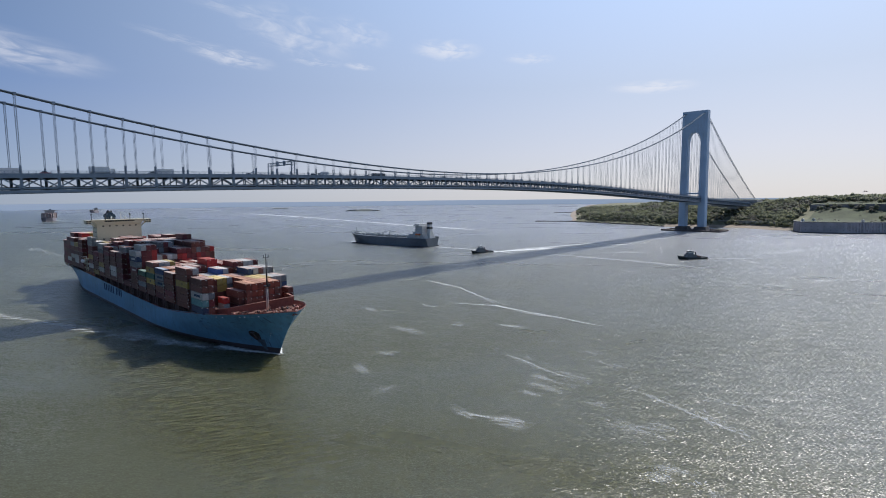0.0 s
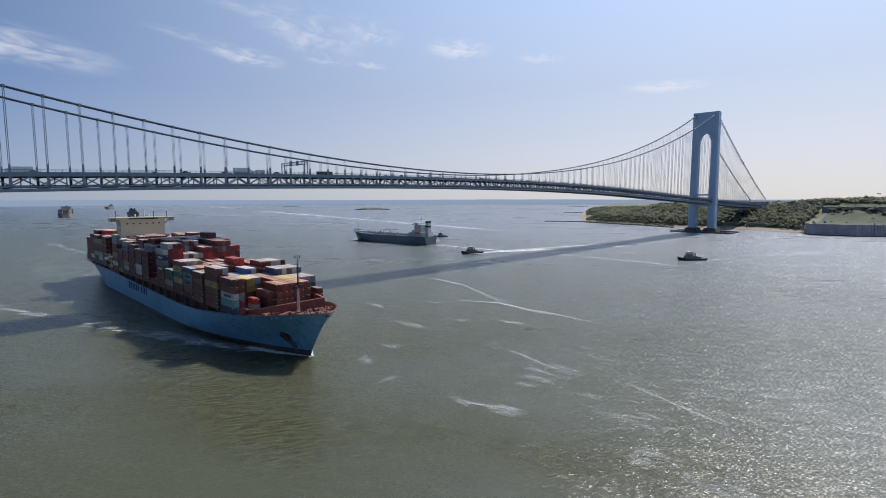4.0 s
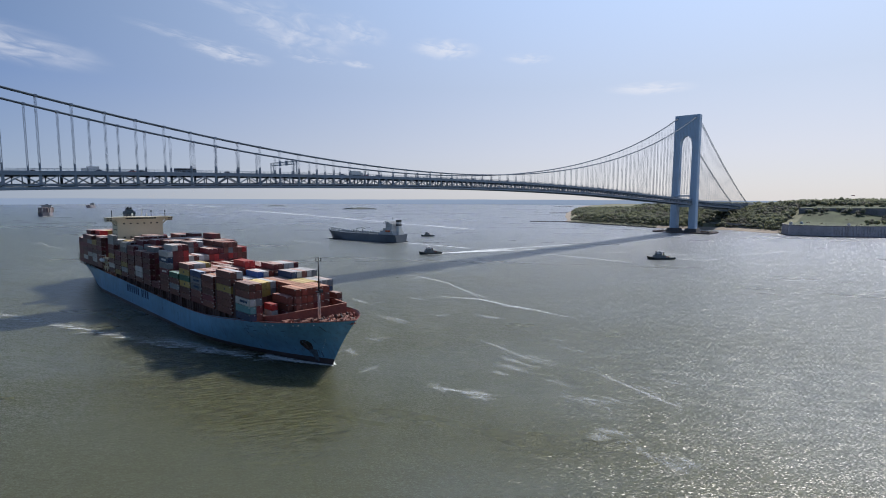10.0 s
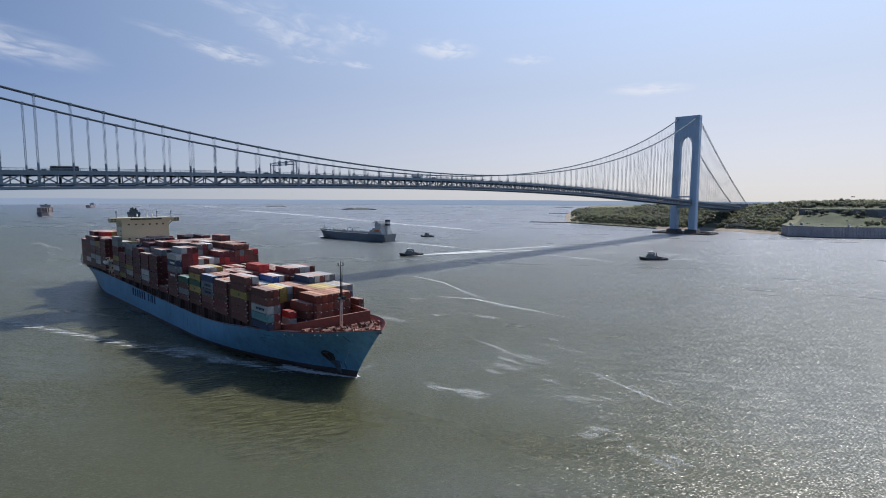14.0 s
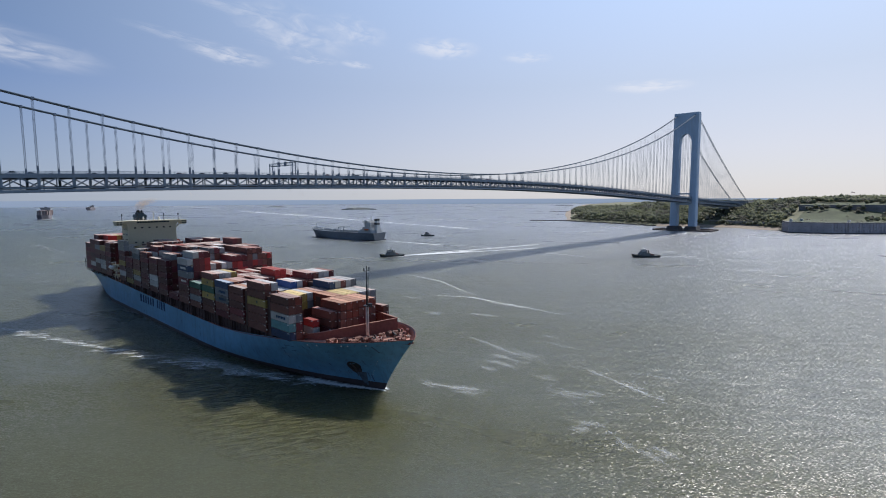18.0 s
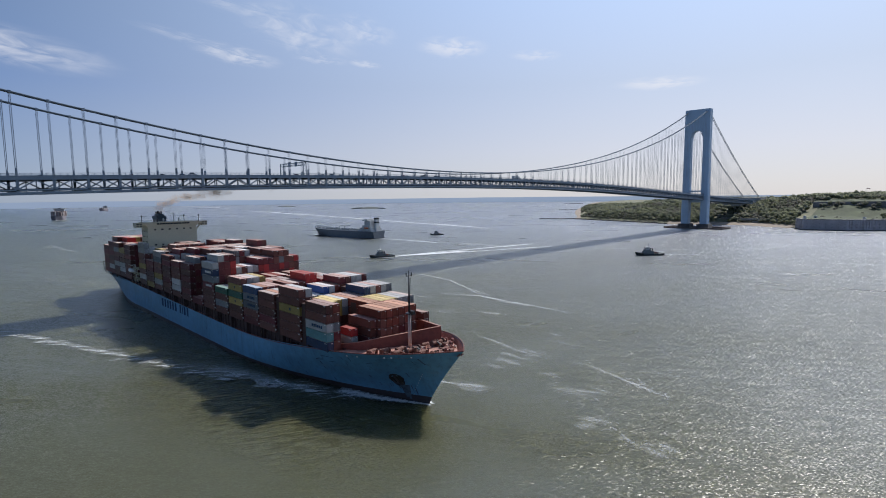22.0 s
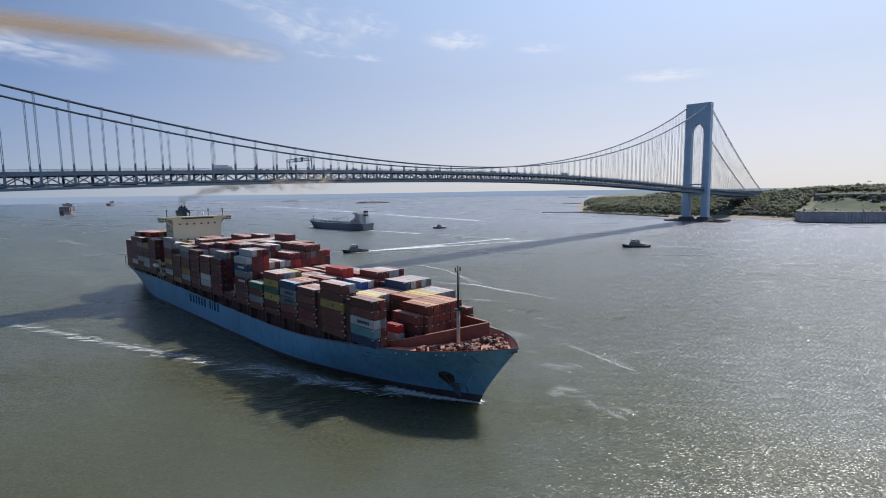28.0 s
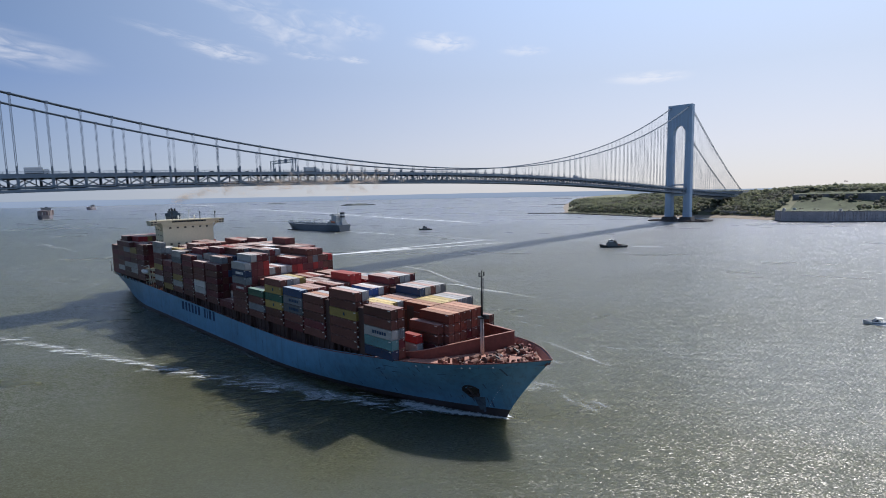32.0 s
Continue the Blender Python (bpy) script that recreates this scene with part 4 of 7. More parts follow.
seaw = Mesh()
sp = finer([(150, -48), (128, -92), (112, -120)], 6)
a_, b_ = strip_along(sp, 14, 15.2, 7.6, 7.6)
for k in range(len(a_) - 1):
    seaw.bar((a_[k][0], a_[k][1], 5.6), (a_[k + 1][0], a_[k + 1][1], 5.6), 1.2, 4.4)
tagged(part("sea_wall", seaw, MAT["concrete"]), "pale concrete sea wall above the beach", "wall", kind="structure")

lb = thing("long_building", "long pale low building on the hill behind the bridge", "building", pose(345, 45, land_z(345, 45, shore_dist(345, 45))))
part("wall", Mesh().box(-5, 5, -32, 32, -3, 6.4), MAT["farhouse"], lb)
part("roof", Mesh().frustum((-5.6, 5.6, -32.6, 32.6), 6.4, (-4.6, 4.6, -31, 31), 7.2), MAT["white"], lb)
for k in range(15):
    part("window", Mesh().box(-5.08, -4.95, -30 + k * 4.1, -27.6 + k * 4.1, 2.6, 4.8), MAT["glass"], lb)
prom = Mesh()
pp_ = finer([(176, 8), (168, -40), (147, -92), (132, -126)], 6)
for (ax, ay), (bx, by) in zip(pp_[:-1], pp_[1:]):
    prom.bar((ax, ay, 11.0), (bx, by, 11.0), 0.8, 3.6)
tagged(part("promenade_wall", prom, MAT["concrete"]), "pale promenade wall above the beach", "wall", kind="structure")

fp = thing("flagpole", "flagpole with a flag on the hill crest", "flagpole", pose(318, -213, 47))
part("pole", Mesh().tube([(0, 0, -3), (0, 0, 23)], 0.18, 8, 0.1), MAT["white"], fp)
fl = Mesh()
fl.loft([[(0.05, -0.1, 22.6 - 0.25 * i), (0.05, -1.6 - 0.15 * i, 23.3 - 0.25 * i), (0.05, -3.2 - 0.2 * i, 22.2 - 0.25 * i), (0.05, -4.6 - 0.2 * i, 23.0 - 0.25 * i)] for i in range(8)], closed=False, caps=False)
part("flag", fl, MAT["flagcloth"], fp)


# ---- trees ----
def tree_meshes(seed, h, spread, leafy):
    rnd = random.Random(seed)
    t = Mesh()
    t.tube([(0, 0, -0.8), (0.1, 0, h * 0.3), (0.3, 0.1, h * 0.62)], 0.28, 6, 0.14)
    lobes = []
    for k in range(7):
        a = rnd.uniform(0, 6.28)
        r = rnd.uniform(0.25, 0.75) * spread
        z = rnd.uniform(0.42, 0.88) * h
        lobes.append((r * math.cos(a), r * math.sin(a), z, rnd.uniform(0.34, 0.5) * spread))
        t.tube([(0.1, 0, h * rnd.uniform(0.25, 0.45)), (lobes[-1][0] * 0.7, lobes[-1][1] * 0.7, z - 0.3)], 0.12, 5, 0.05, cap=False)
    lobes.append((0.2, 0, h * 0.88, 0.42 * spread))
    c = Mesh()
    for k in range(leafy):
        lx, ly, lz, lr = rnd.choice(lobes)
        v = Vector((rnd.gauss(0, 1), rnd.gauss(0, 1), rnd.gauss(0, 0.8))).normalized() * lr * rnd.uniform(0.65, 1.08)
        p = Vector((lx, ly, lz)) + v
        s = rnd.uniform(0.45, 0.95)
        u = Vector((rnd.gauss(0, 1), rnd.gauss(0, 1), rnd.gauss(0, 1))).normalized()
        w = u.cross(Vector((rnd.gauss(0, 1), rnd.gauss(0, 1), rnd.gauss(0, 1)))).normalized()
        c.face([p - u * s, p + w * s * 0.7, p + u * s, p - w * s * 0.7])
    return t, c


VARIANTS = []
for k, (h, sp_, mt) in enumerate(((11, 4.6, "leaf"), (9, 4.0, "leaf_b"), (13, 5.0, "leaf"), (7.5, 4.2, "leaf_b"), (10, 5.2, "leaf"), (12, 4.0, "leaf_c"))):
    t, c = tree_meshes(30 + k, h, sp_, 260)
    VARIANTS.append((t.data("trunk", MAT["bark"]), c.data("crown", MAT[mt])))
random.seed(8)
CORE = [(4.6, 11), (4.0, 9), (5.0, 13), (4.2, 7.5), (5.2, 10), (4.0, 12)]


def crown_core(m, x, y, z, r, h, turn):
    """The dense inner mass of a crown: a low lumpy dome."""
    rings = []
    for i in range(5):
        a = -0.9 + 2.4 * i / 4
        rings.append([(x + r * math.cos(a) * (1 + 0.22 * math.sin(3 * q + turn)) * math.cos(q), y + r * math.cos(a) * (1 + 0.22 * math.sin(2 * q + turn * 1.7)) * math.sin(q), z + h * math.sin(a)) for q in [turn + 2 * math.pi * k / 7 for k in range(7)]])
    m.loft(rings)


wood = {"leaf": Mesh(), "leaf_b": Mesh(), "leaf_c": Mesh()}
made = 0
spots = []
for x0, x1, y0, y1, gap in ((90, 470, -330, 420, 8.0), (470, 1300, -300, 900, 19.0)):
    for i in range(int((x1 - x0) / gap)):
        for j in range(int((y1 - y0) / gap)):
            x, y = x0 + (i + random.uniform(0.1, 0.9)) * gap, y0 + (j + random.uniform(0.1, 0.9)) * gap
            d = shore_dist(x, y)
            if d < 14 or -330 < y < -132 and x < 345 and d > 8 and (random.random() > 0.3 or x < 232 and y > -250 or x > 262 and x < 300):
                continue
            if abs(y) < 20 and x < 370 and random.random() < 0.6:
                continue
            if 296 < x < 352 and 4 < y < 84:
                continue
            if d < 45 and noise.noise((x * 0.02, y * 0.02, 3.0)) < -0.3:
                continue
            spots.append((d, x, y))
spots.sort()
for n_, (d, x, y) in enumerate(spots):
    z = land_z(x, y, d)
    tone = noise.noise((x * 0.012, y * 0.012, 9.0))
    k = random.choice((5, 5, 0, 2) if tone > 0.18 else (1, 3, 1, 4) if tone < -0.18 else (0, 1, 2, 3, 4, 5))
    sc = random.uniform(0.75, 1.12) * (0.7 if d < 26 else 0.95) * (1.25 if x > 470 else 1.0)
    near = n_ % 4 == 0 and made < 290 and d < 210
    crown_core(wood[("leaf", "leaf_b", "leaf", "leaf_b", "leaf", "leaf_c")[k]], x, y, z + sc * CORE[k][1] * 0.62, sc * CORE[k][0] * 0.95, sc * CORE[k][1] * 0.3, n_ * 0.7)
    if near:
        made += 1
        tree = thing("tree", "leafy broadleaved tree in spring green" if k not in (1, 3) else "low olive-green scrubby tree", "tree", pose(x, y, z, 0, 0, random.uniform(0, 360)), group="trees on the headland")
        tree.scale = (sc, sc, sc)
        part("trunk", VARIANTS[k][0], None, tree)
        part("crown", VARIANTS[k][1], None, tree)
    else:
        me = VARIANTS[k][1]
        key = ("leaf", "leaf_b", "leaf", "leaf_b", "leaf", "leaf_c")[k]
        w = wood[key]
        ca, sa = math.cos(n_), math.sin(n_)
        stepk = 1 if x < 470 and d < 170 else 2
        for pi, poly in enumerate(me.polygons):
            if pi % (2 * stepk):
                continue
            g = 1.9 if stepk == 1 else 2.4
            pts = [me.vertices[i].co for i in poly.vertices]
            cc = sum(pts, Vector()) / 4
            w.face([(x + sc * ((cc.x + (p.x - cc.x) * g) * ca - (cc.y + (p.y - cc.y) * g) * sa), y + sc * ((cc.x + (p.x - cc.x) * g) * sa + (cc.y + (p.y - cc.y) * g) * ca), z + sc * (cc.z + (p.z - cc.z) * g)) for p in pts])
for key, w in wood.items():
    tagged(part("woodland", w, MAT[key]), "dense spring woodland covering the headland", "woodland", kind="stuff")

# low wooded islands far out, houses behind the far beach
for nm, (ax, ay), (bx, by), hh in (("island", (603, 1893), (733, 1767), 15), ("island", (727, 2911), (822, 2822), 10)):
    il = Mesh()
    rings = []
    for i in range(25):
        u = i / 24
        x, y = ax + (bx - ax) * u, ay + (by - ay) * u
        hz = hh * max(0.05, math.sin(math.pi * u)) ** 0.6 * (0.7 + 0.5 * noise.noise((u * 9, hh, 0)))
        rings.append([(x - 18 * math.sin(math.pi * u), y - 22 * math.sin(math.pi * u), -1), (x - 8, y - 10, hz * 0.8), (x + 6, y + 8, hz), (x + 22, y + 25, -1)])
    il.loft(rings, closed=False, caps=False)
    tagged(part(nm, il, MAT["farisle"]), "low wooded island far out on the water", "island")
random.seed(14)
for k in range(9):
    x = 1000 + k * 60 + random.uniform(-15, 15)
    y = 740 + (x - 1000) * 0.5 - 20 + random.uniform(-20, 20)
    d = shore_dist(x, y)
    z = land_z(x, y, d)
    hs = thing("house", "white low house behind the far beach", "house", pose(x, y, z, 0, 0, random.uniform(20, 50)), group="houses behind the beach")
    w, l, h = random.uniform(8, 16), random.uniform(12, 26), random.uniform(5, 9)
    part("wall", Mesh().box(-w / 2, w / 2, -l / 2, l / 2, -2, h), MAT["white"], hs)
    part("roof", Mesh().frustum((-w / 2 - 0.5, w / 2 + 0.5, -l / 2 - 0.5, l / 2 + 0.5), h, (-0.3, 0.3, -l / 2 + 2, l / 2 - 2), h + 3), MAT["grey"], hs)
    for j in range(4):
        part("window", Mesh().box(-w / 2 - 0.06, -w / 2 + 0.02, -l / 2 + 2 + j * 2.4, -l / 2 + 3.2 + j * 2.4, 1.5, 3.0), MAT["glass"], hs)

# ---- container ship ----
ship = thing("container_ship", "loaded container ship with pale blue hull under way", "ship", pose(-883, -126, 0, 0, 0, -90.66))
SL, HB = 311.0, 20.0
RIM = [(-311, 14.6), (-250, 14.2), (-200, 13.4), (-135, 11.9), (-100, 11.3), (-80, 11.2), (-57, 12.2), (-36, 14.6), (-14, 16.9), (4, 18.6), (14.3, 19.5), (30, 19.9)]


def smooth_at(table, x):
    """Reads a table of (x, value) with rounded corners."""
    xs_, vs_ = [r[0] for r in table], [r[1] for r in table]
    return float(sum(np.interp(x + d, xs_, vs_) for d in (-8, -4, 0, 4, 8)) / 5)


def rim_z(x):
    return smooth_at(RIM, x)


def stem_x(z):
    return 14.3 * max(0.0, z / 19.5) ** 1.2


def half_breadth(x, z):
    f = max(0.0, min(1.0, z / 17.0))
    ln = 102 - 50 * f
    t = max(0.0, min(1.0, (stem_x(z) - x) / ln))
    h = HB * (1 - (1 - t) ** (1.9 + 1.4 * f))
    aft = max(0.0, min(1.0, (x + SL) / 80))
    return h * (1 - (1 - f) * 0.55 * (1 - aft) ** 1.4 - 0.10 * (1 - aft) ** 2)


def hull_mesh(levels):
    m = Mesh()
    n = 110
    for sgn in (-1, 1):
        rings = []
        for i in range(n + 1):
            s = 1 - (1 - i / n) ** 1.9
            row = []
            top = rim_z(-SL + s * (SL + 14.3))
            for u in levels:
                z = u * top if u >= 0 else u * 4
                x = -SL + s * (SL + stem_x(max(z, 0))) + (2.5 * (1 - max(z, 0) / 14.6) * max(0, 1 - s * 12))
                row.append((x, sgn * half_breadth(x, max(z, 0)), z))
            rings.append(row if sgn > 0 else row[::-1])
        m.loft(rings, closed=False, caps=False)
    t = [(-SL + 2.5 * (1 - max(u, 0)), -half_breadth(-SL, max(u, 0) * 14.6), (u * 14.6 if u >= 0 else u * 4)) for u in levels]
    m.face(t[::-1] + [(p[0], -p[1], p[2]) for p in t])
    return m


def weathered(m):
    """Long dirt runs down the plating and scuffing towards the waterline."""
    nt = m.node_tree
    b = nt.nodes["Principled BSDF"]
    src = b.inputs["Base Color"].links[0].from_socket
    t = nt.nodes.new("ShaderNodeTexCoord")
    for scale, lo, hi, amount, color in (((0.9, 0.9, 0.07), 0.54, 0.72, 0.45, (0.055, 0.10, 0.135, 1)), ((0.16, 0.16, 0.5), 0.56, 0.74, 0.4, (0.17, 0.27, 0.35, 1)), ((2.2, 2.2, 0.12), 0.62, 0.74, 0.5, (0.075, 0.065, 0.055, 1))):
        mp = nt.nodes.new("ShaderNodeMapping")
        mp.inputs["Scale"].default_value = scale
        nt.links.new(t.outputs["Object"], mp.inputs["Vector"])
        n = nt.nodes.new("ShaderNodeTexNoise")
        n.inputs["Scale"].default_value, n.inputs["Detail"].default_value = 1.0, 5
        nt.links.new(mp.outputs[0], n.inputs["Vector"])
        r = nt.nodes.new("ShaderNodeMapRange")
        r.inputs["From Min"].default_value, r.inputs["From Max"].default_value, r.inputs["To Max"].default_value = lo, hi, amount
        nt.links.new(n.outputs["Fac"], r.inputs["Value"])
        mx = nt.nodes.new("ShaderNodeMixRGB")
        mx.inputs["Color2"].default_value = color
        nt.links.new(r.outputs[0], mx.inputs["Fac"])
        nt.links.new(src, mx.inputs["Color1"])
        src = mx.outputs[0]
    nt.links.new(src, b.inputs["Base Color"])
    return m


weathered(MAT["hull"])
part("hull", hull_mesh([0.13, 0.25, 0.4, 0.55, 0.7, 0.85, 1.0]), MAT["hull"], ship, "pale blue steel hull with rust streaks", smooth=True)
part("boot_topping", hull_mesh([-1.0, 0.0, 0.13]), MAT["boot"], ship, "dark band along the waterline", smooth=True)


def deck_at(x):
    return rim_z(min(x, 14)) - (1.4 if x > -22 else 0.9)


dk = Mesh()
xs = [-SL + 0.4] + [-SL + 0.5 + (SL + 13) * i / 90 for i in range(1, 91)] + [13.6]
for a, b in zip(xs[:-1], xs[1:]):
    za, zb = deck_at(a), deck_at(b)
    ha, hb = max(0.05, half_breadth(a, za) - 0.12), max(0.05, half_breadth(b, zb) - 0.12)
    dk.face([(a, -ha, za), (b, -hb, zb), (b, hb, zb), (a, ha, za)])
part("main_deck", dk, MAT["deckpink"], ship, "worn pinkish red steel deck")
inner = Mesh()
for sgn in (-1, 1):
    lo_, hi_ = [], []
    for i in range(41):
        x = -40 + 54.0 * i / 40
        zr = rim_z(min(x, 14))
        h = max(0.0, half_breadth(x, zr) - 0.35)
        hl = max(0.0, half_breadth(x, zr - 1.45) - 0.5)
        lo_.append((x - 0.5, sgn * min(hl, h), zr - 1.42))
        hi_.append((x - 0.2, sgn * h, zr + 0.02))
    for k in range(40):
        q = [lo_[k], lo_[k + 1], hi_[k + 1], hi_[k]]
        inner.face(q if sgn < 0 else q[::-1])
part("bulwark_lining", inner, MAT["rustred"], ship, "red-brown inner face of the bow bulwark")
for sgn in (-1, 1):
    rim = Mesh()
    rim.tube([(x, sgn * max(0.02, half_breadth(x, rim_z(min(x, 14)))), rim_z(min(x, 14)) + 0.08) for x in [-90 + 104.2 * (1 - (1 - i / 60) ** 1.7) for i in range(61)]], 0.15, 6)
    part("bulwark_rim", rim, MAT["rustred"], ship, "red-brown rounded bulwark rim")
for i in range(26):
    x = -14 + 27.0 * (1 - (1 - i / 26) ** 1.8)
    for sgn in (-1, 1):
        z = rim_z(min(x, 14))
        h = half_breadth(x, z) - 0.35
        if h < 0.8:
            continue
        hl = half_breadth(x, z - 1.4) - 0.5
        q = [(sgn * hl, z - 1.4), (sgn * (hl - 0.9), z - 1.4), (sgn * (h - 0.4), z - 0.1), (sgn * h, z - 0.1)]
        part("bulwark_stay", Mesh().loft([[(x, *e) for e in q], [(x + 0.14, *e) for e in q]]), MAT["rustred"], ship)
# breakwater: a straight front with swept wings
path = [(-31, -17.2), (-20.5, -11.5), (-4.5, 9.6), (-18, 13.6), (-30, 17.0)]
tops = [15.7, 17.5, 21.5, 20.6, 17.4]
bw = Mesh()
for (p, tp), (q, tq) in zip(zip(path[:-1], tops[:-1]), zip(path[1:], tops[1:])):
    k = len(bw.v)
    for (x, y), z in ((p, tp), (q, tq)):
        zb = deck_at(x)
        bw.v.extend([(x - 0.2, y, zb), (x + 0.2, y, zb), (x + 0.2, y, z), (x - 0.2, y, z)])
    bw.f.extend([(k, k + 4, k + 7, k + 3), (k + 1, k + 2, k + 6, k + 5), (k + 3, k + 7, k + 6, k + 2), (k, k + 3, k + 2, k + 1), (k + 4, k + 5, k + 6, k + 7)])
bwo = part("breakwater", bw, MAT["rustred"], ship, "red-brown steel breakwater across the foredeck")
cap = Mesh()
for (p, tp), (q, tq) in zip(zip(path[:-1], tops[:-1]), zip(path[1:], tops[1:])):
    cap.bar((*p, tp + 0.06), (*q, tq + 0.06), 0.6, 0.14)
part("capping", cap, MAT["deckpink"], bwo)
for (p, tp), (q, tq) in zip(zip(path[:-1], tops[:-1]), zip(path[1:], tops[1:])):
    for k in range(1, 5):
        u = k / 5
        x, y, z = p[0] + (q[0] - p[0]) * u, p[1] + (q[1] - p[1]) * u, tp + (tq - tp) * u
        zb = deck_at(x)
        part("stiffener", Mesh().box(x - 0.9, x - 0.2, y - 0.08, y + 0.08, zb, z - 0.6), MAT["rustred"], bwo)

# foremast with platforms, lamps and a yard
mast = part("foremast", Mesh().tube([(-8.5, 0, deck_at(-8.5)), (-8.5, 0, 27.0)], 0.62, 12, 0.5), MAT["sailmast"], ship, "pale foremast, black above its platform", smooth=True)
part("topmast", Mesh().tube([(-8.5, 0, 27.0), (-8.5, 0, 38.6)], 0.36, 10, 0.2), MAT["black"], mast, smooth=True)
part("platform", Mesh().tube([(-8.5, 0, 26.6), (-8.5, 0, 26.9)], 1.3, 10).box(-7.9, -6.4, -0.5, 0.5, 26.6, 27.7), MAT["black"], mast)
part("yard", Mesh().bar((-8.5, -1.1, 38.4), (-8.5, 1.1, 38.4), 0.16).box(-8.62, -8.38, -1.15, -0.9, 38.3, 39.5).box(-8.62, -8.38, 0.9, 1.15, 38.3, 39.5).box(-8.6, -8.4, -0.1, 0.1, 38.5, 40.0), MAT["black"], mast)
part("ladder", Mesh().box(-8.05, -7.95, -0.35, -0.28, 17.5, 38).box(-8.05, -7.95, 0.28, 0.35, 17.5, 38), MAT["black"], mast)

# anchor gear on the foredeck
random.seed(5)
for sgn in (-1, 1):
    z = deck_at(0)
    w = part("windlass", Mesh().tube([(-1.5, sgn * 3.0, z + 1.0), (-1.5, sgn * 7.0, z + 1.0)], 0.6, 12).box(-2.6, -0.6, sgn * 5 - 0.5, sgn * 5 + 0.5, z - 0.2, z + 1.6), MAT["gear"], ship, "rusty brown anchor windlass")
    for yy in (2.8, 5.0, 7.6):
        part("drum_flange", Mesh().tube([(-1.5, sgn * yy - 0.1, z + 1.0), (-1.5, sgn * yy + 0.1, z + 1.0)], 0.95, 14), MAT["lash"], w)
    part("anchor_chain", Mesh().tube([(-0.6, sgn * 4.2, z + 1.5), (2.2, sgn * 4.0, z + 0.5), (5.5, sgn * 3.4, z + 0.2)], 0.26, 6), MAT["black"], w)
    part("hawse_lip", Mesh().tube([(5.2, sgn * 3.4, z - 0.2), (5.9, sgn * 3.4, z + 0.5)], 0.8, 10), MAT["rustred"], ship)
for k in range(16):
    x = random.uniform(-16, 9)
    h = half_breadth(x, deck_at(x)) - 2.0
    if h < 1.2:
        continue
    y = random.choice((-1, 1)) * random.uniform(0.45, 1.0) * h
    z = deck_at(x)
    if x < -4.5 and y > -9:
        continue
    part("mooring_bitts", Mesh().box(x - 1.0, x + 1.0, y - 0.45, y + 0.45, z - 0.1, z + 0.2).tube([(x - 0.55, y, z), (x - 0.55, y, z + 1.2)], 0.32, 8).tube([(x + 0.55, y, z), (x + 0.55, y, z + 1.2)], 0.32, 8), (MAT["lash"], MAT["deckpink"], MAT["gear"])[k % 3], ship)
for k, (x, y) in enumerate([(-6, -6), (-9, -9.5), (3, -5.5), (-12, -12), (2.5, 5.5), (-3.5, -9.5), (6.5, 0.5)]):
    z = deck_at(x)
    part("mooring_winch", Mesh().tube([(x, y - 1.1, z + 0.9), (x, y + 1.1, z + 0.9)], 0.75, 10).box(x - 0.9, x + 0.9, y - 1.5, y - 1.1, z - 0.1, z + 1.5).box(x - 0.9, x + 0.9, y + 1.1, y + 1.5, z - 0.1, z + 1.5), MAT["gear"], ship)
for x in (6, -2, -10):
    z = deck_at(x)
    part("deck_vent", Mesh().tube([(x, 1.6, z - 0.1), (x, 1.6, z + 1.5)], 0.22, 8).tube([(x, 1.6, z + 1.4), (x, 1.6, z + 1.9)], 0.45, 8, 0.3), MAT["deckpink"], ship)

# small fittings crowding the foredeck
random.seed(41)
for k in range(64):
    x = random.uniform(-9, 11.5)
    h = half_breadth(x, deck_at(x)) - 1.3
    if h < 0.8:
        continue
    y = random.uniform(-0.55, 1.0) * h
    z = deck_at(x)
    if x < -6 and y > -4 or abs(y - 1.5) < 1.0 and x > 0:
        continue
    r = random.uniform(0.25, 0.7)
    f = Mesh()
    if k % 4 == 0:
        f.tube([(x, y - r, z + r + 0.3), (x, y + r, z + r + 0.3)], r, 9).box(x - 0.5, x + 0.5, y - r - 0.2, y - r, z - 0.1, z + 2 * r)
    elif k % 4 == 1:
        f.tube([(x, y, z - 0.1), (x, y, z + 1.0 + r)], r * 0.5, 8).tube([(x, y, z + 0.9 + r), (x, y, z + 1.25 + r)], r * 0.9, 8, r * 0.6)
    elif k % 4 == 2:
        f.frustum((x - r, x + r, y - r, y + r), z - 0.1, (x - r * 0.7, x + r * 0.7, y - r * 0.8, y + r * 0.8), z + 0.5 + r)
    else:
        f.tube([(x + 0.7 * math.cos(a), y + 0.7 * math.sin(a), z + 0.1 + 0.05 * a) for a in [0.6 * i for i in range(22)]], 0.13, 6)
    part(("mooring_roller", "deck_ventilator", "deck_box", "rope_coil")[k % 4], f, (MAT["gear"], MAT["rustred"], MAT["lash"], MAT["sailmast"])[k % 4 if k % 5 else 1], ship)

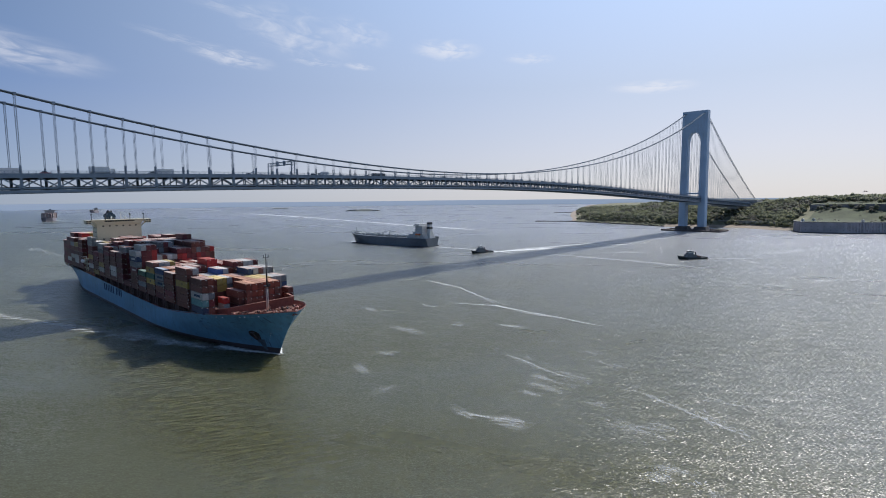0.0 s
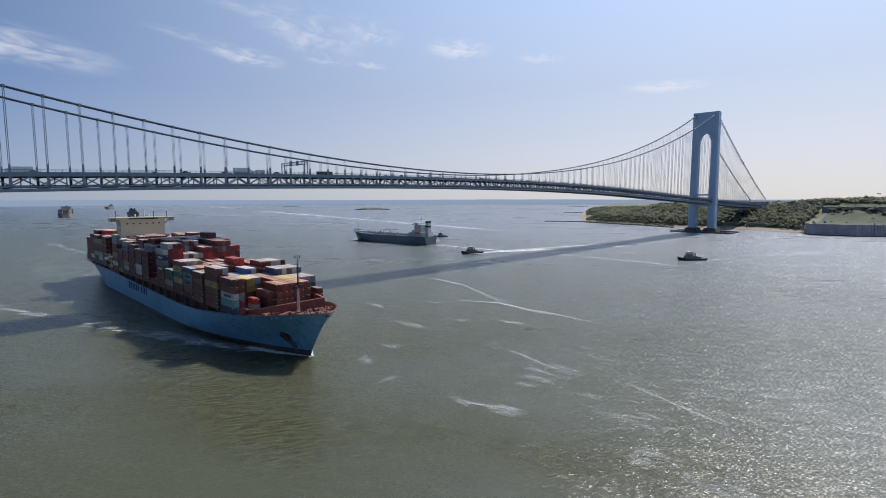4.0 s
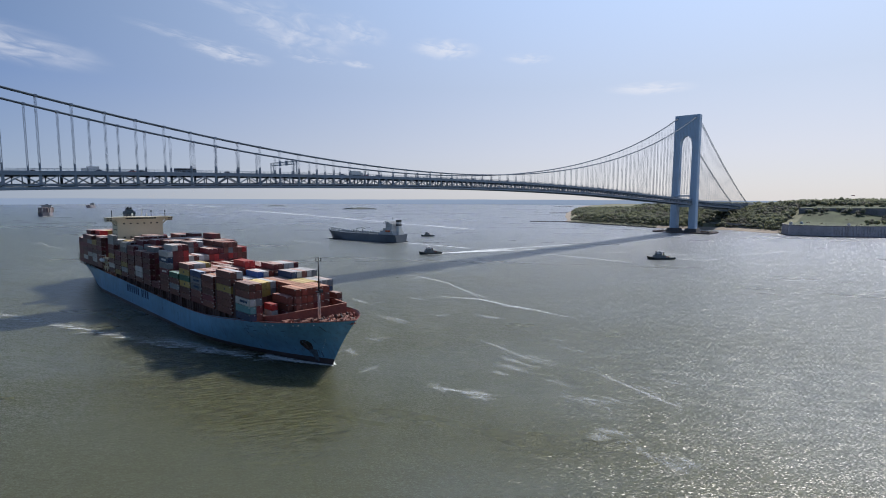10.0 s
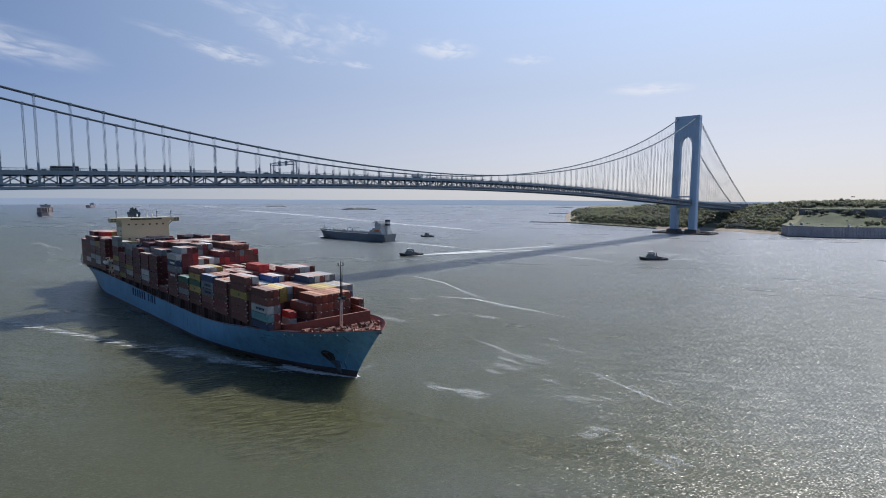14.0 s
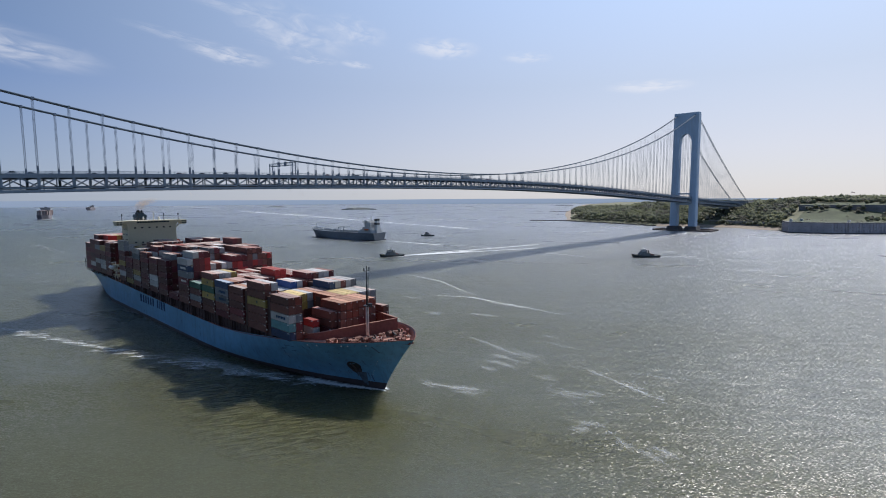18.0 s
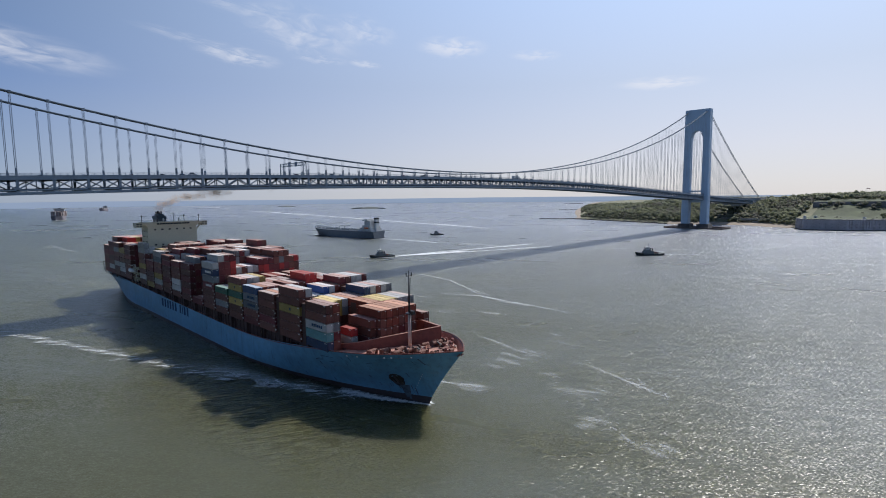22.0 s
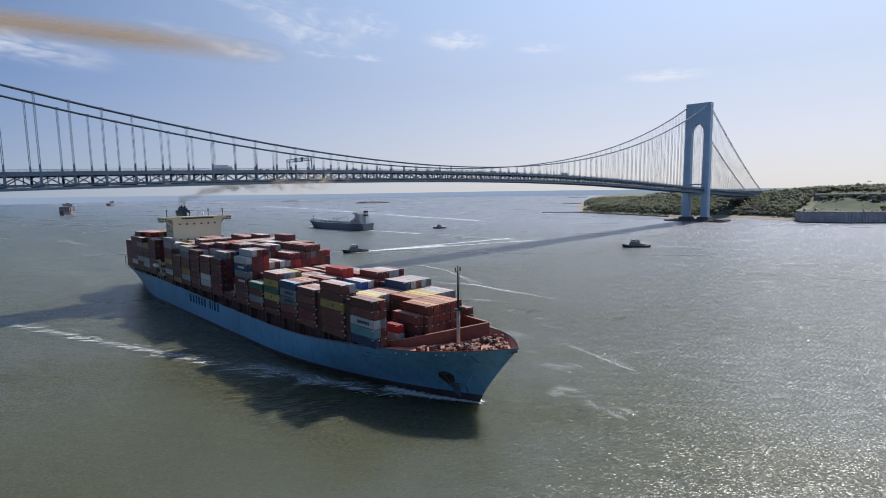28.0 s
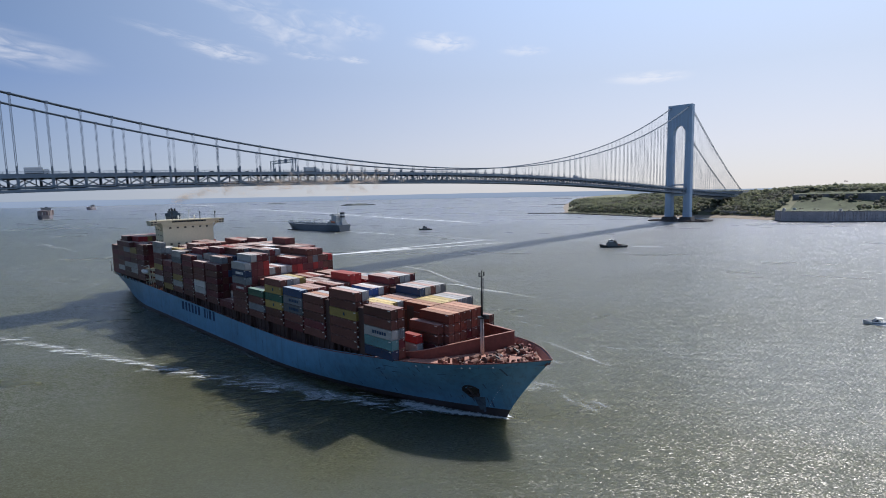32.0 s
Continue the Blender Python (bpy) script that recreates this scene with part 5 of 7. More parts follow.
# anchor pocket and draught marks, fairleads along the bow
for sgn in (-1, 1):
    px0, pz = -6.9, 7.5
    # flat patch for the recess, its shade and rust both in the colour
    pk = Mesh()
    ring_ = []
    for k in range(14):
        a = 2 * math.pi * k / 14
        x, z = px0 + 2.1 * math.cos(a) * (1.15 if math.sin(a) > 0 else 0.9) + 0.3 * math.sin(a), pz + 2.55 * math.sin(a)
        ring_.append((x, sgn * (half_breadth(x, z) + 0.05), z))
    pk.face(ring_ if sgn > 0 else ring_[::-1])
    part("anchor_pocket", pk, MAT["pocket"], ship, "flat dark rusty patch standing for the anchor recess")
    a = Mesh()
    for (x, z, x2, z2, w) in ((-7.0, 9.2, -6.8, 6.1, 0.45), (-8.1, 6.4, -5.6, 6.3, 0.55), (-8.2, 6.4, -8.0, 7.4, 0.4), (-5.7, 6.3, -5.5, 7.3, 0.4)):
        a.bar((x, sgn * (half_breadth(x, z) + 0.2), z), (x2, sgn * (half_breadth(x2, z2) + 0.2), z2), w)
    part("anchor", a, MAT["boot"], ship, "black stockless anchor in its recess")
    for k, (xo, w, l) in enumerate(((-0.9, 0.5, 1.8), (0.1, 2.6, 4.4), (1.0, 1.1, 5.0), (3.0, 0.25, 1.6), (-3.5, 0.25, 1.2))):
        q = [(px0 + xo, pz - 1.9 - l), (px0 + xo + w * 0.6, pz - 1.9 - l * 0.9), (px0 + xo + w, pz - 1.6), (px0 + xo - w * 0.2, pz - 1.6)]
        e = [(x, sgn * (half_breadth(x, max(z, 0.5)) + 0.04), max(z, 0.5)) for x, z in q]
        part("rust_run", Mesh().face(e if sgn > 0 else e[::-1]), MAT["rustbrown"], ship)
    for x in (-17, -13, -4, -2, 3):
        z = rim_z(x) - 1.1
        part("fairlead", Mesh().box(x - 0.22, x + 0.22, sgn * half_breadth(x, z) - 0.12, sgn * half_breadth(x, z) + 0.12, z - 0.16, z + 0.16), MAT["white"], ship)
    for k in range(10):
        z = 2.6 + k * 0.9
        x = stem_x(z) - 5.5
        part("draught_mark", Mesh().box(x - 0.14, x + 0.14, sgn * half_breadth(x, z) - 0.06, sgn * half_breadth(x, z) + 0.06, z, z + 0.3), MAT["white"], ship)

# the lettering on the side stands as plain bars
x = -180
for wid in (3.5, 3.1, 2.8, 2.9, 2.8, 3.0, 0, 2.5, 1.1, 3.1, 2.7):
    if wid:
        for sgn in (-1,):
            part("name_bar", Mesh().box(x + wid * 0.14, x + wid * 0.86, -HB - 0.06, -HB + 0.05, 7.8, 11.8), MAT["nameblue"], ship)
    x += (wid if wid else 2.0) + 0.9

# rust and scrape streaks on the plating
random.seed(21)
for k in range(22):
    x = random.choice([random.uniform(-40, 6), random.uniform(-300, -40)])
    z1 = random.uniform(3.5, rim_z(x) - 1.0)
    z0 = max(2.2, z1 - random.uniform(0.6, 4.5))
    w = random.uniform(0.1, 0.45)
    q = [(x, z0), (x + w, z0 + 0.2), (x + w * 0.8, z1), (x - w * 0.3, z1 - 0.1)]
    part("rust_streak", Mesh().face([(a, -half_breadth(a, b) - 0.03, b) for a, b in q]), MAT["ruststain"], ship)
for k in range(9):
    x = random.uniform(-38, 2)
    z = random.uniform(10, 14)
    l = random.uniform(2, 7)
    q = [(x, z), (x + l, z + 0.35), (x + l, z + 0.5), (x, z + 0.25)]
    part("scrape", Mesh().face([(a, -half_breadth(a, b) - 0.03, b) for a, b in q]), MAT["ruststain"], ship)

# ---- cargo ----
PITCH = 2.5
BASE = 15.5
BAYS = [-24, -39.8, -56.9, -69.7, -83.0, -96.6, -109.9, -123.4, -136.8, -150.2, -163.7, -177.1, -190.4, -203.6, -232.2, -244.6, -257.0, -269.4, -281.8]
TH = (2, 4, 5, 10)
ROWS = {
    0: [5, 5, 0, 0, 0, 0, 0, 0, 4, 4, 4, 4, 4, 4, 4, 4],
    1: [6, 6, 4, 4, 4, 4, 4, 4, 4, 4, 4, 5, 5, 5, 5, 5],
    2: [5, 5, 5, 4, 4, 4, 4, 4, 5, 5, 5, 6, 6, 6, 6, 6],
    3: [5, 5, 5, 5, 4, 5, 5, 5, 6, 6, 4, 5, 5, 5, 5, 5],
    4: [6, 6, 6, 6, 5, 5, 5, 5, 5, 4, 5, 5, 5, 5, 5, 5],
    5: [4, 4, 5, 5, 5, 5, 5, 4, 5, 5, 5, 4, 5, 5, 5, 4],
    6: [7, 8, 8, 8, 6, 6, 6, 6, 7, 7, 7, 8, 8, 8, 7, 7],
    7: [1, 1, 3, 6, 7, 7, 8, 8, 8, 7, 7, 8, 8, 8, 8, 8],
    8: [6, 7, 7, 7, 8, 8, 8, 8, 7, 8, 8, 8, 8, 9, 9, 8],
    9: [6, 6, 7, 8, 8, 8, 8, 8, 8, 8, 8, 8, 8, 8, 8, 8],
    10: [7, 7, 8, 8, 8, 7, 7, 8, 8, 8, 8, 8, 8, 9, 9, 8],
    11: [7, 7, 7, 8, 8, 8, 8, 8, 8, 7, 7, 7, 8, 8, 8, 8],
    12: [5, 6, 7, 7, 7, 7, 8, 8, 8, 7, 7, 7, 7, 8, 8, 8],
    13: [8, 7, 7, 6, 6, 7, 7, 7, 7, 7, 7, 7, 7, 7, 7, 7],
    14: [7, 7, 6, 6, 3, 0, 0, 0, 0, 0, 0, 3, 6, 7, 7, 7],
    15: [6, 7, 7, 7, 7, 0, 0, 0, 0, 0, 0, 7, 7, 7, 7, 7],
    16: [7, 7, 8, 8, 8, 8, 8, 8, 8, 8, 8, 8, 8, 7, 7, 7],
    17: [7, 8, 8, 8, 8, 8, 8, 8, 8, 8, 8, 8, 8, 8, 7, 7],
    18: [6, 6, 7, 7, 7, 7, 7, 7, 7, 7, 7, 7, 7, 7, 6, 6],
}
# colours of the outer stacks, from the top down, by bay and row
KNOWN = {
    (0, 0): "brown brown white teal navy", (0, 1): "orange brown grey maroon brown", (0, 8): "orange brown brown brown", (0, 9): "orange brown brown brown",
    (0, 10): "yellow yellow brown brown", (0, 11): "yellow yellow brown brown", (0, 12): "yellow yellow brown maroon", (0, 13): "white grey brown brown", (0, 14): "white grey brown brown", (0, 15): "grey navy brown brown",
    (1, 0): "brown brown yellow brown brown brown", (1, 1): "white brown brown brown brown brown", (1, 2): "brown brown brown brown", (1, 3): "brown orange brown brown", (1, 4): "orange brown brown brown", (1, 5): "yellow yellow brown brown",
    (1, 6): "yellow yellow brown brown", (1, 7): "white grey brown brown", (1, 8): "orange brown brown brown", (1, 9): "orange brown brown brown", (1, 10): "brown maroon brown brown",
    (1, 11): "navy navy brown brown brown", (1, 12): "white grey brown brown brown", (1, 13): "brown maroon brown brown brown", (1, 14): "white grey brown brown brown", (1, 15): "grey grey brown brown brown",
    (2, 0): "brown brown brown maroon brown", (2, 1): "orange brown brown brown brown", (2, 2): "white brown brown brown", (2, 5): "orange brown brown brown brown", (2, 6): "white grey brown brown", (2, 7): "white grey brown brown", (2, 8): "blue blue brown brown brown", (2, 9): "white grey brown", (2, 10): "orange brown brown", (2, 11): "maroon brown brown", (2, 12): "brown maroon brown", (2, 13): "white brown brown", (2, 14): "white grey brown",
    (3, 0): "navy grey grey brown maroon", (3, 1): "orange brown brown brown brown", (3, 7): "brown brown brown brown brown", (3, 8): "red red brown brown brown brown", (3, 9): "red red brown brown brown brown",
    (4, 0): "brown yellow green yellow brown brown", (4, 1): "grey brown brown brown brown brown", (4, 2): "white brown brown brown brown brown", (4, 3): "yellow yellow brown brown brown brown",
    (5, 0): "green brown grey brown", (5, 1): "brown brown brown brown", (5, 3): "yellow brown brown brown brown", (5, 9): "red red red brown brown",
    (6, 0): "white navy grey maroon brown brown brown", (6, 1): "white maroon maroon maroon brown brown brown brown", (6, 2): "maroon maroon maroon brown brown brown brown brown", (6, 3): "maroon red red maroon brown brown brown brown", (6, 4): "white brown brown", (6, 5): "brown maroon brown", (6, 6): "white grey brown", (6, 7): "white brown brown", (6, 8): "maroon red maroon", (6, 9): "maroon red red", (6, 10): "maroon maroon red",
    (8, 0): "maroon brown maroon brown maroon brown", (9, 0): "maroon brown brown white white brown", (10, 0): "maroon maroon brown brown maroon brown brown", (11, 0): "white grey brown brown yellow white brown",
    (12, 0): "maroon maroon brown brown yellow white", (13, 0): "white white brown brown yellow brown white brown", (13, 1): "white grey brown brown brown brown brown",
    (14, 0): "brown brown maroon brown brown brown brown", (15, 0): "yellow brown brown white white brown", (16, 0): "brown grey brown maroon white brown brown", (17, 0): "maroon brown maroon brown brown white maroon", (18, 0): "maroon maroon brown maroon brown maroon",
    (16, 2): "red red brown brown brown brown brown brown", (17, 2): "red red brown brown brown brown brown brown", (16, 3): "red brown brown brown brown brown brown brown", (17, 3): "red brown brown brown brown brown brown brown",
}
PAL = ["brown"] * 16 + ["maroon"] * 13 + ["red"] * 3 + ["orange", "grey", "grey", "white", "navy", "yellow"]


def roofed(mesh, paint, roof):
    """The mesh's data with its upward faces in the sun-bleached roof paint."""
    me = mesh.data("container", paint)
    me.materials.append(roof)
    me.materials.append(MAT["white"])
    for f in me.polygons:
        if f.normal.z > 0.9 and f.area > 4:
            f.material_index = 1
        elif 0.1 < f.area < 0.26 and (abs(f.normal.x) > 0.9 or abs(f.normal.y) > 0.9) and f.center.z > 1.5:
            f.material_index = 2
    return me


def box_mesh(length, width, height):
    """A freight container: corner posts, rails and recessed corrugated panels."""
    m = Mesh()
    a, b, h = length / 2, width / 2, height
    e, p = 0.07, 0.14
    m.box(-a + p, a - p, -b + e, b - e, 0.12, h - 0.06)
    for sx in (-1, 1):
        for sy in (-1, 1):
            m.box(min(sx * a, sx * (a - p)), max(sx * a, sx * (a - p)), min(sy * b, sy * (b - p)), max(sy * b, sy * (b - p)), 0, h)
    for y in (-0.8, -0.3, 0.3, 0.8):
        m.box(a - p - 0.01, a - p + 0.07, y * b - 0.03, y * b + 0.03, 0.2, h - 0.2)
    # number plates, told apart by their small size
    m.box(a - p, a - p + 0.03, 0.35, 0.85, h - 0.62, h - 0.38)
    m.box(a - 1.5, a - 0.5, -b + e - 0.02, -b + e + 0.01, h - 0.5, h - 0.26)
    return m


random.seed(11)
BOX40 = {}
for k, v in BOXCOL.items():
    for h in (2.9, 2.75):
        for j, roof in enumerate(ROOF[k]):
            BOX40[k, h, j] = BOX40[k, h, ROOF[k].index(roof)] if ROOF[k].index(roof) < j else roofed(box_mesh(12.19, 2.44, h - 0.03), v, FADES[roof])
JOIN = {}
count = 0
BOX45 = {}
for k, v in BOXCOL.items():
    BOX45[k] = roofed(box_mesh(13.7, 2.44, 2.87), v, FADES[ROOF[k][0]])
# the foremost stacks, close behind the breakwater
for r, n, xf, tints in ((5, 3, -18.4, "brown brown maroon"), (6, 4, -16.4, "orange brown brown maroon"), (7, 4, -16.4, "orange orange brown brown"), (8, 4, -16.4, "orange orange brown brown"), (9, 4, -16.4, "orange brown maroon brown"), (10, 4, -16.4, "orange orange brown maroon"), (11, 4, -16.4, "orange brown brown brown")):
    for t in range(n):
        part("container", BOX40[tints.split()[n - 1 - t], 2.9, random.randrange(4)], None, ship, m=pose(xf - 6.1, (r - 7.5) * PITCH, 15.5 + t * 2.9))
        count += 1
for b, xf in enumerate(BAYS):
    hgt = 2.75 if b in TH else 2.9
    for r in range(16):
        y = (r - 7.5) * PITCH
        n = ROWS[b][r]
        known = KNOWN.get((b, r), "").split()
        base = BASE
        front = xf - {0: 4.8, 1: 1.5}.get(b, 0) * (r >= 6)
        for t in range(n):
            down = n - 1 - t
            c = known[down] if down < len(known) else random.choice(PAL)
            top = down == 0
            near = r == 0 or (top and b < 8) or (top and b < 14 and (r < 8 or r % 3 == 0)) or (b == 0 and r == 1) or (r == 1 and t > ROWS[b][0] - 1 and b < 12)
            if b == 1 and r < 2:
                part("container", BOX45[c], None, ship, m=pose(front - 6.85, y, base + t * hgt))
                count += 1
            elif near and count < 300:
                ob = part("container", BOX40[c, hgt, random.randrange(4)], None, ship, m=pose(front - 6.1, y, base + t * hgt))
                count += 1
            else:
                JOIN.setdefault((c, random.randrange(4)), Mesh()).box(front - 12.2, front, y - 1.21, y + 1.21, base + t * hgt, base + t * hgt + hgt - 0.03)
for (c, j), m in JOIN.items():
    tagged(part("cargo_rest", roofed(m, BOXREST[c], FADES[ROOF[c][j]]), None, ship), kind="stuff")
BOX20 = {k: roofed(box_mesh(6.06, 2.44, 2.57), BOXCOL[k], FADES[ROOF[k][0]]) for k in ("red", "white", "brown", "maroon")}
for (x, y, z, c) in ((-25.5, -10.8, 16.3, "white"), (-25.5, -10.8, 18.9, "red"), (-20.5, 15.6, 15.4, "brown"), (-20.5, 15.6, 18.0, "maroon"), (-20.5, 15.6, 20.6, "brown")):
    part("container", BOX20[c], None, ship, m=pose(x, y, z))
# pale company panels on some boxes, as plain bars
for b, r, down in ((0, 0, 2), (3, 0, 1), (3, 0, 2), (6, 0, 1), (6, 0, 3), (4, 0, 1), (4, 0, 3), (1, 0, 2)):
    hgt = 2.75 if b in TH else 2.9
    z = BASE + (ROWS[b][r] - 1 - down) * hgt
    y = (r - 7.5) * PITCH - 1.225
    dark = KNOWN[b, r].split()[down] in ("grey", "white", "yellow")
    x = BAYS[b] - (8.5 if b != 1 and b != 4 else 6.6)
    for k in range(6 if b not in (1, 4) else 1):
        part("marking_bar", Mesh().box(x + k * 1.05, x + k * 1.05 + 0.75, y - 0.02, y + 0.02, z + 1.05, z + 1.95), MAT["nameblue"] if dark else MAT["white"], ship)
# lashing bridges made solid to block sun between bays, hatch coaming under the boxes
for b, xf in enumerate(BAYS):
    x = xf + (0.6 if b > 5 else 0.75)
    if b in (0,):
        continue
    back = max(xf + 0.3, min(xf + 3.2, BAYS[b - 1] - 12.26))
    if b == 14:
        continue
    ring_ = []
    for r in range(16):
        n = min(ROWS[b][r], ROWS[b - 1][r])
        ring_ += [((r - 8) * PITCH + 0.02, BASE + 2.75 * n - 0.7), ((r - 7) * PITCH - 0.02, BASE + 2.75 * n - 0.7)]
    pl = Mesh()
    k = len(ring_)
    for xx in (xf + 0.06, back):
        pl.v.extend([(xx, max(-19.2, min(19.2, y)), z) for y, z in ring_] + [(xx, max(-19.2, min(19.2, y)), deck_at(x)) for y, z in ring_])
    o = 2 * k
    for q in range(k - 1):
        pl.f.extend([(q, q + 1, k + q + 1, k + q), (o + q, o + k + q, o + k + q + 1, o + q + 1), (q, o + q, o + q + 1, q + 1)])
    pl.f.extend([(0, k, o + k, o), (k - 1, o + k - 1, o + 2 * k - 1, 2 * k - 1)])
    part("lashing_bridge", pl, MAT["lash"], ship)
for b, xf in enumerate(BAYS[1:14]):
    for k in range(min(3, ROWS[b][0])):
        part("deck_lamp", Mesh().box(xf + 0.5, xf + 0.9, -20.25, -20.0, BASE + 1.2 + 2.9 * k, BASE + 1.6 + 2.9 * k), MAT["white"], ship)
part("hatch_coaming", Mesh().box(-213, -52, -17.6, 17.6, 10.2, BASE - 0.03).box(-52, -36, -16.5, 16.5, 12.6, BASE - 0.03).box(-36, -23.8, -14.0, 14.0, 13.6, BASE - 0.03).box(-300, -233, -16.5, 16.5, 12, BASE - 0.03), MAT["lash"], ship)
for k in range(96):
    x = -296 + k * 2.8
    if -40 < x:
        break
    for sgn in (-1,):
        part("side_stanchion", Mesh().box(x - 0.12, x + 0.12, -19.75, -19.5, deck_at(x), BASE), MAT["lash"], ship)

# ---- accommodation block ----
house = part("deckhouse", Mesh().box(-231, -219, -13.4, 13.4, 12, 46.4), MAT["cream"], ship, "cream accommodation block with a wide bridge on top")
part("wheelhouse", Mesh().frustum((-229, -218.2, -13.6, 13.6), 46.4, (-229, -217.8, -15.0, 15.0), 49.0), MAT["cream"], house)
for sgn in (-1, 1):
    wg = Mesh().box(-224.5, -218.0, min(sgn * 13.5, sgn * 19.5), max(sgn * 13.5, sgn * 19.5), 47.8, 49.0)
    part("bridge_wing", wg, MAT["cream"], house)
    part("wing_cab", Mesh().box(-224.0, -218.2, min(sgn * 16.4, sgn * 19.4), max(sgn * 16.4, sgn * 19.4), 46.5, 47.9), MAT["cream"], house)
    for y in (17.1, 18.7):
        part("wing_window", Mesh().box(-218.15, -217.92, sgn * y - 0.62, sgn * y + 0.62, 48.1, 48.7), MAT["glass"], house)
        part("wing_window", Mesh().box(-218.25, -218.12, sgn * y - 0.6, sgn * y + 0.6, 46.9, 47.5), MAT["glass"], house)
    br = Mesh().bar((-221, sgn * 13.3, 43.8), (-221, sgn * 16.8, 47.4), 0.6)
    part("wing_bracket", br, MAT["cream"], house)
for k in range(12):
    y = -8.2 + k * 1.5
    part("bridge_window", Mesh().box(-217.95, -217.7, y - 0.66, y + 0.66, 47.9, 48.7), MAT["glass"], house)
for z in (45.0, 36.2, 33.3):
    for y in (-9.6, -5.8, -1.8, 2.2, 6.2, 9.9):
        part("cabin_window", Mesh().box(-219.05, -218.9, y - 0.55, y + 0.55, z - 0.4, z + 0.4), MAT["glass"], house)
for z in (20, 23, 26, 29, 32, 35, 38, 41, 44):
    for x in (-229, -226, -223, -221):
        part("cabin_window", Mesh().box(x - 0.4, x + 0.4, -13.52, -13.35, z - 0.35, z + 0.4), MAT["glass"], house)
part("bridge_eave", Mesh().box(-229.3, -217.5, -15.3, 15.3, 49.0, 49.25).box(-224.7, -217.6, -19.7, 19.7, 49.0, 49.12), MAT["cream"], house)
for y in (-15.7, -7.6, 7.2, 15.6):
    part("aerial_post", Mesh().tube([(-221, y, 49.2), (-221, y, 53.4)], 0.22, 8, 0.14).box(-221.3, -220.7, y - 0.3, y + 0.3, 52.2, 53.2), MAT["black"], house)
rm = part("radar_mast", Mesh().tube([(-225, 2.6, 49.3), (-225, 2.6, 54.2)], 0.3, 8, 0.2).bar((-225, 1.4, 52.6), (-225, 3.8, 52.6), 0.2), MAT["white"], house)
part("radar_scanner", Mesh().box(-225.2, -224.8, 0.9, 4.3, 54.0, 54.35), MAT["white"], rm)
for y in (-3.4, 5.2):
    dm = Mesh()
    dm.tube([(-224, y, 49.3), (-224, y, 50.1)], 0.3, 8)
    dm.tube([(-224, y, 50.0), (-224, y, 50.35), (-224, y, 50.8), (-224, y, 51.2), (-224, y, 51.4)], 0.62, 10, 0.3)
    part("satellite_dome", dm, MAT["white"], house, smooth=True)
fun = part("funnel", Mesh().box(-245, -236, -3.0, 1.6, 13, 50.6).frustum((-245.2, -235.8, -3.5, 2.1), 50.6, (-245, -236, -3.3, 1.9), 52.4).box(-243.5, -237, -2.4, 1.0, 52.4, 53.6), MAT["funnelblue"], ship, "dark blue funnel with exhaust pipes")
part("funnel_band", Mesh().box(-245.06, -235.94, -3.06, 1.66, 45.0, 50.4), MAT["tuggrey"], fun)
for y in (-2.9, -1.8, -0.7, 0.4, 1.5):
    part("funnel_rib", Mesh().box(-235.95, -235.55, y - 0.17, y + 0.17, 44.5, 50.6), MAT["funnelblue"], fun)
for k, (x, y) in enumerate(((-238, -1.8), (-240, 1.2), (-242, -1.6), (-243, 1.0), (-239.4, -0.4))):
    part("exhaust_pipe", Mesh().tube([(x, y * 0.8 - 0.5, 53.2), (x, y * 0.8 - 0.5, 55.4 - 0.3 * k)], 0.5, 10), MAT["black"], fun)
for z in (16.5, 19.5, 22.5):
    part("side_gallery", Mesh().box(-233, -214, -19.6, -15.4, z, z + 0.15).bar((-233, -19.5, z + 1.1), (-214, -19.5, z + 1.1), 0.12).bar((-233, -19.5, z + 0.6), (-214, -19.5, z + 0.6), 0.1), MAT["cream"], ship)
for x in (-232.5, -227, -221.5, -216):
    part("gallery_post", Mesh().box(x - 0.15, x + 0.15, -19.6, -19.3, deck_at(x), 23.8), MAT["cream"], ship)
# stern: rails and a mooring platform frame
st = Mesh()
for z in (14.6, 16.2, 17.8):
    st.bar((-310.6, -17.4, z), (-310.6, 17.4, z), 0.18)
    st.bar((-310.6, -17.4, z), (-302.5, -18.3, z), 0.18)
for y in (-17.4, -9, 0, 9, 17.4):
    st.box(-310.8, -310.4, y - 0.15, y + 0.15, 13.6, 20.2)
part("stern_rail", st, MAT["black"], ship)
boat = part("lifeboat", Mesh().loft([[(-233.5 + dx, -19.4 + 1.5 * math.cos(a) * w, 21 + 1.4 * math.sin(a) * w) for a in [2 * math.pi * k / 10 for k in range(10)]] for dx, w in ((-4.2, 0.25), (-3.2, 0.8), (0, 1.0), (3.2, 0.8), (4.2, 0.25))]), MAT["white"], ship, "white enclosed lifeboat in davits", smooth=True)
dv = Mesh()
for x in (-236.2, -230.8):
    dv.bar((x, -17.6, 14), (x, -18.2, 24.5), 0.4).bar((x, -18.2, 24.5), (x, -20.4, 24.0), 0.4)
part("davit", dv, MAT["white"], ship)


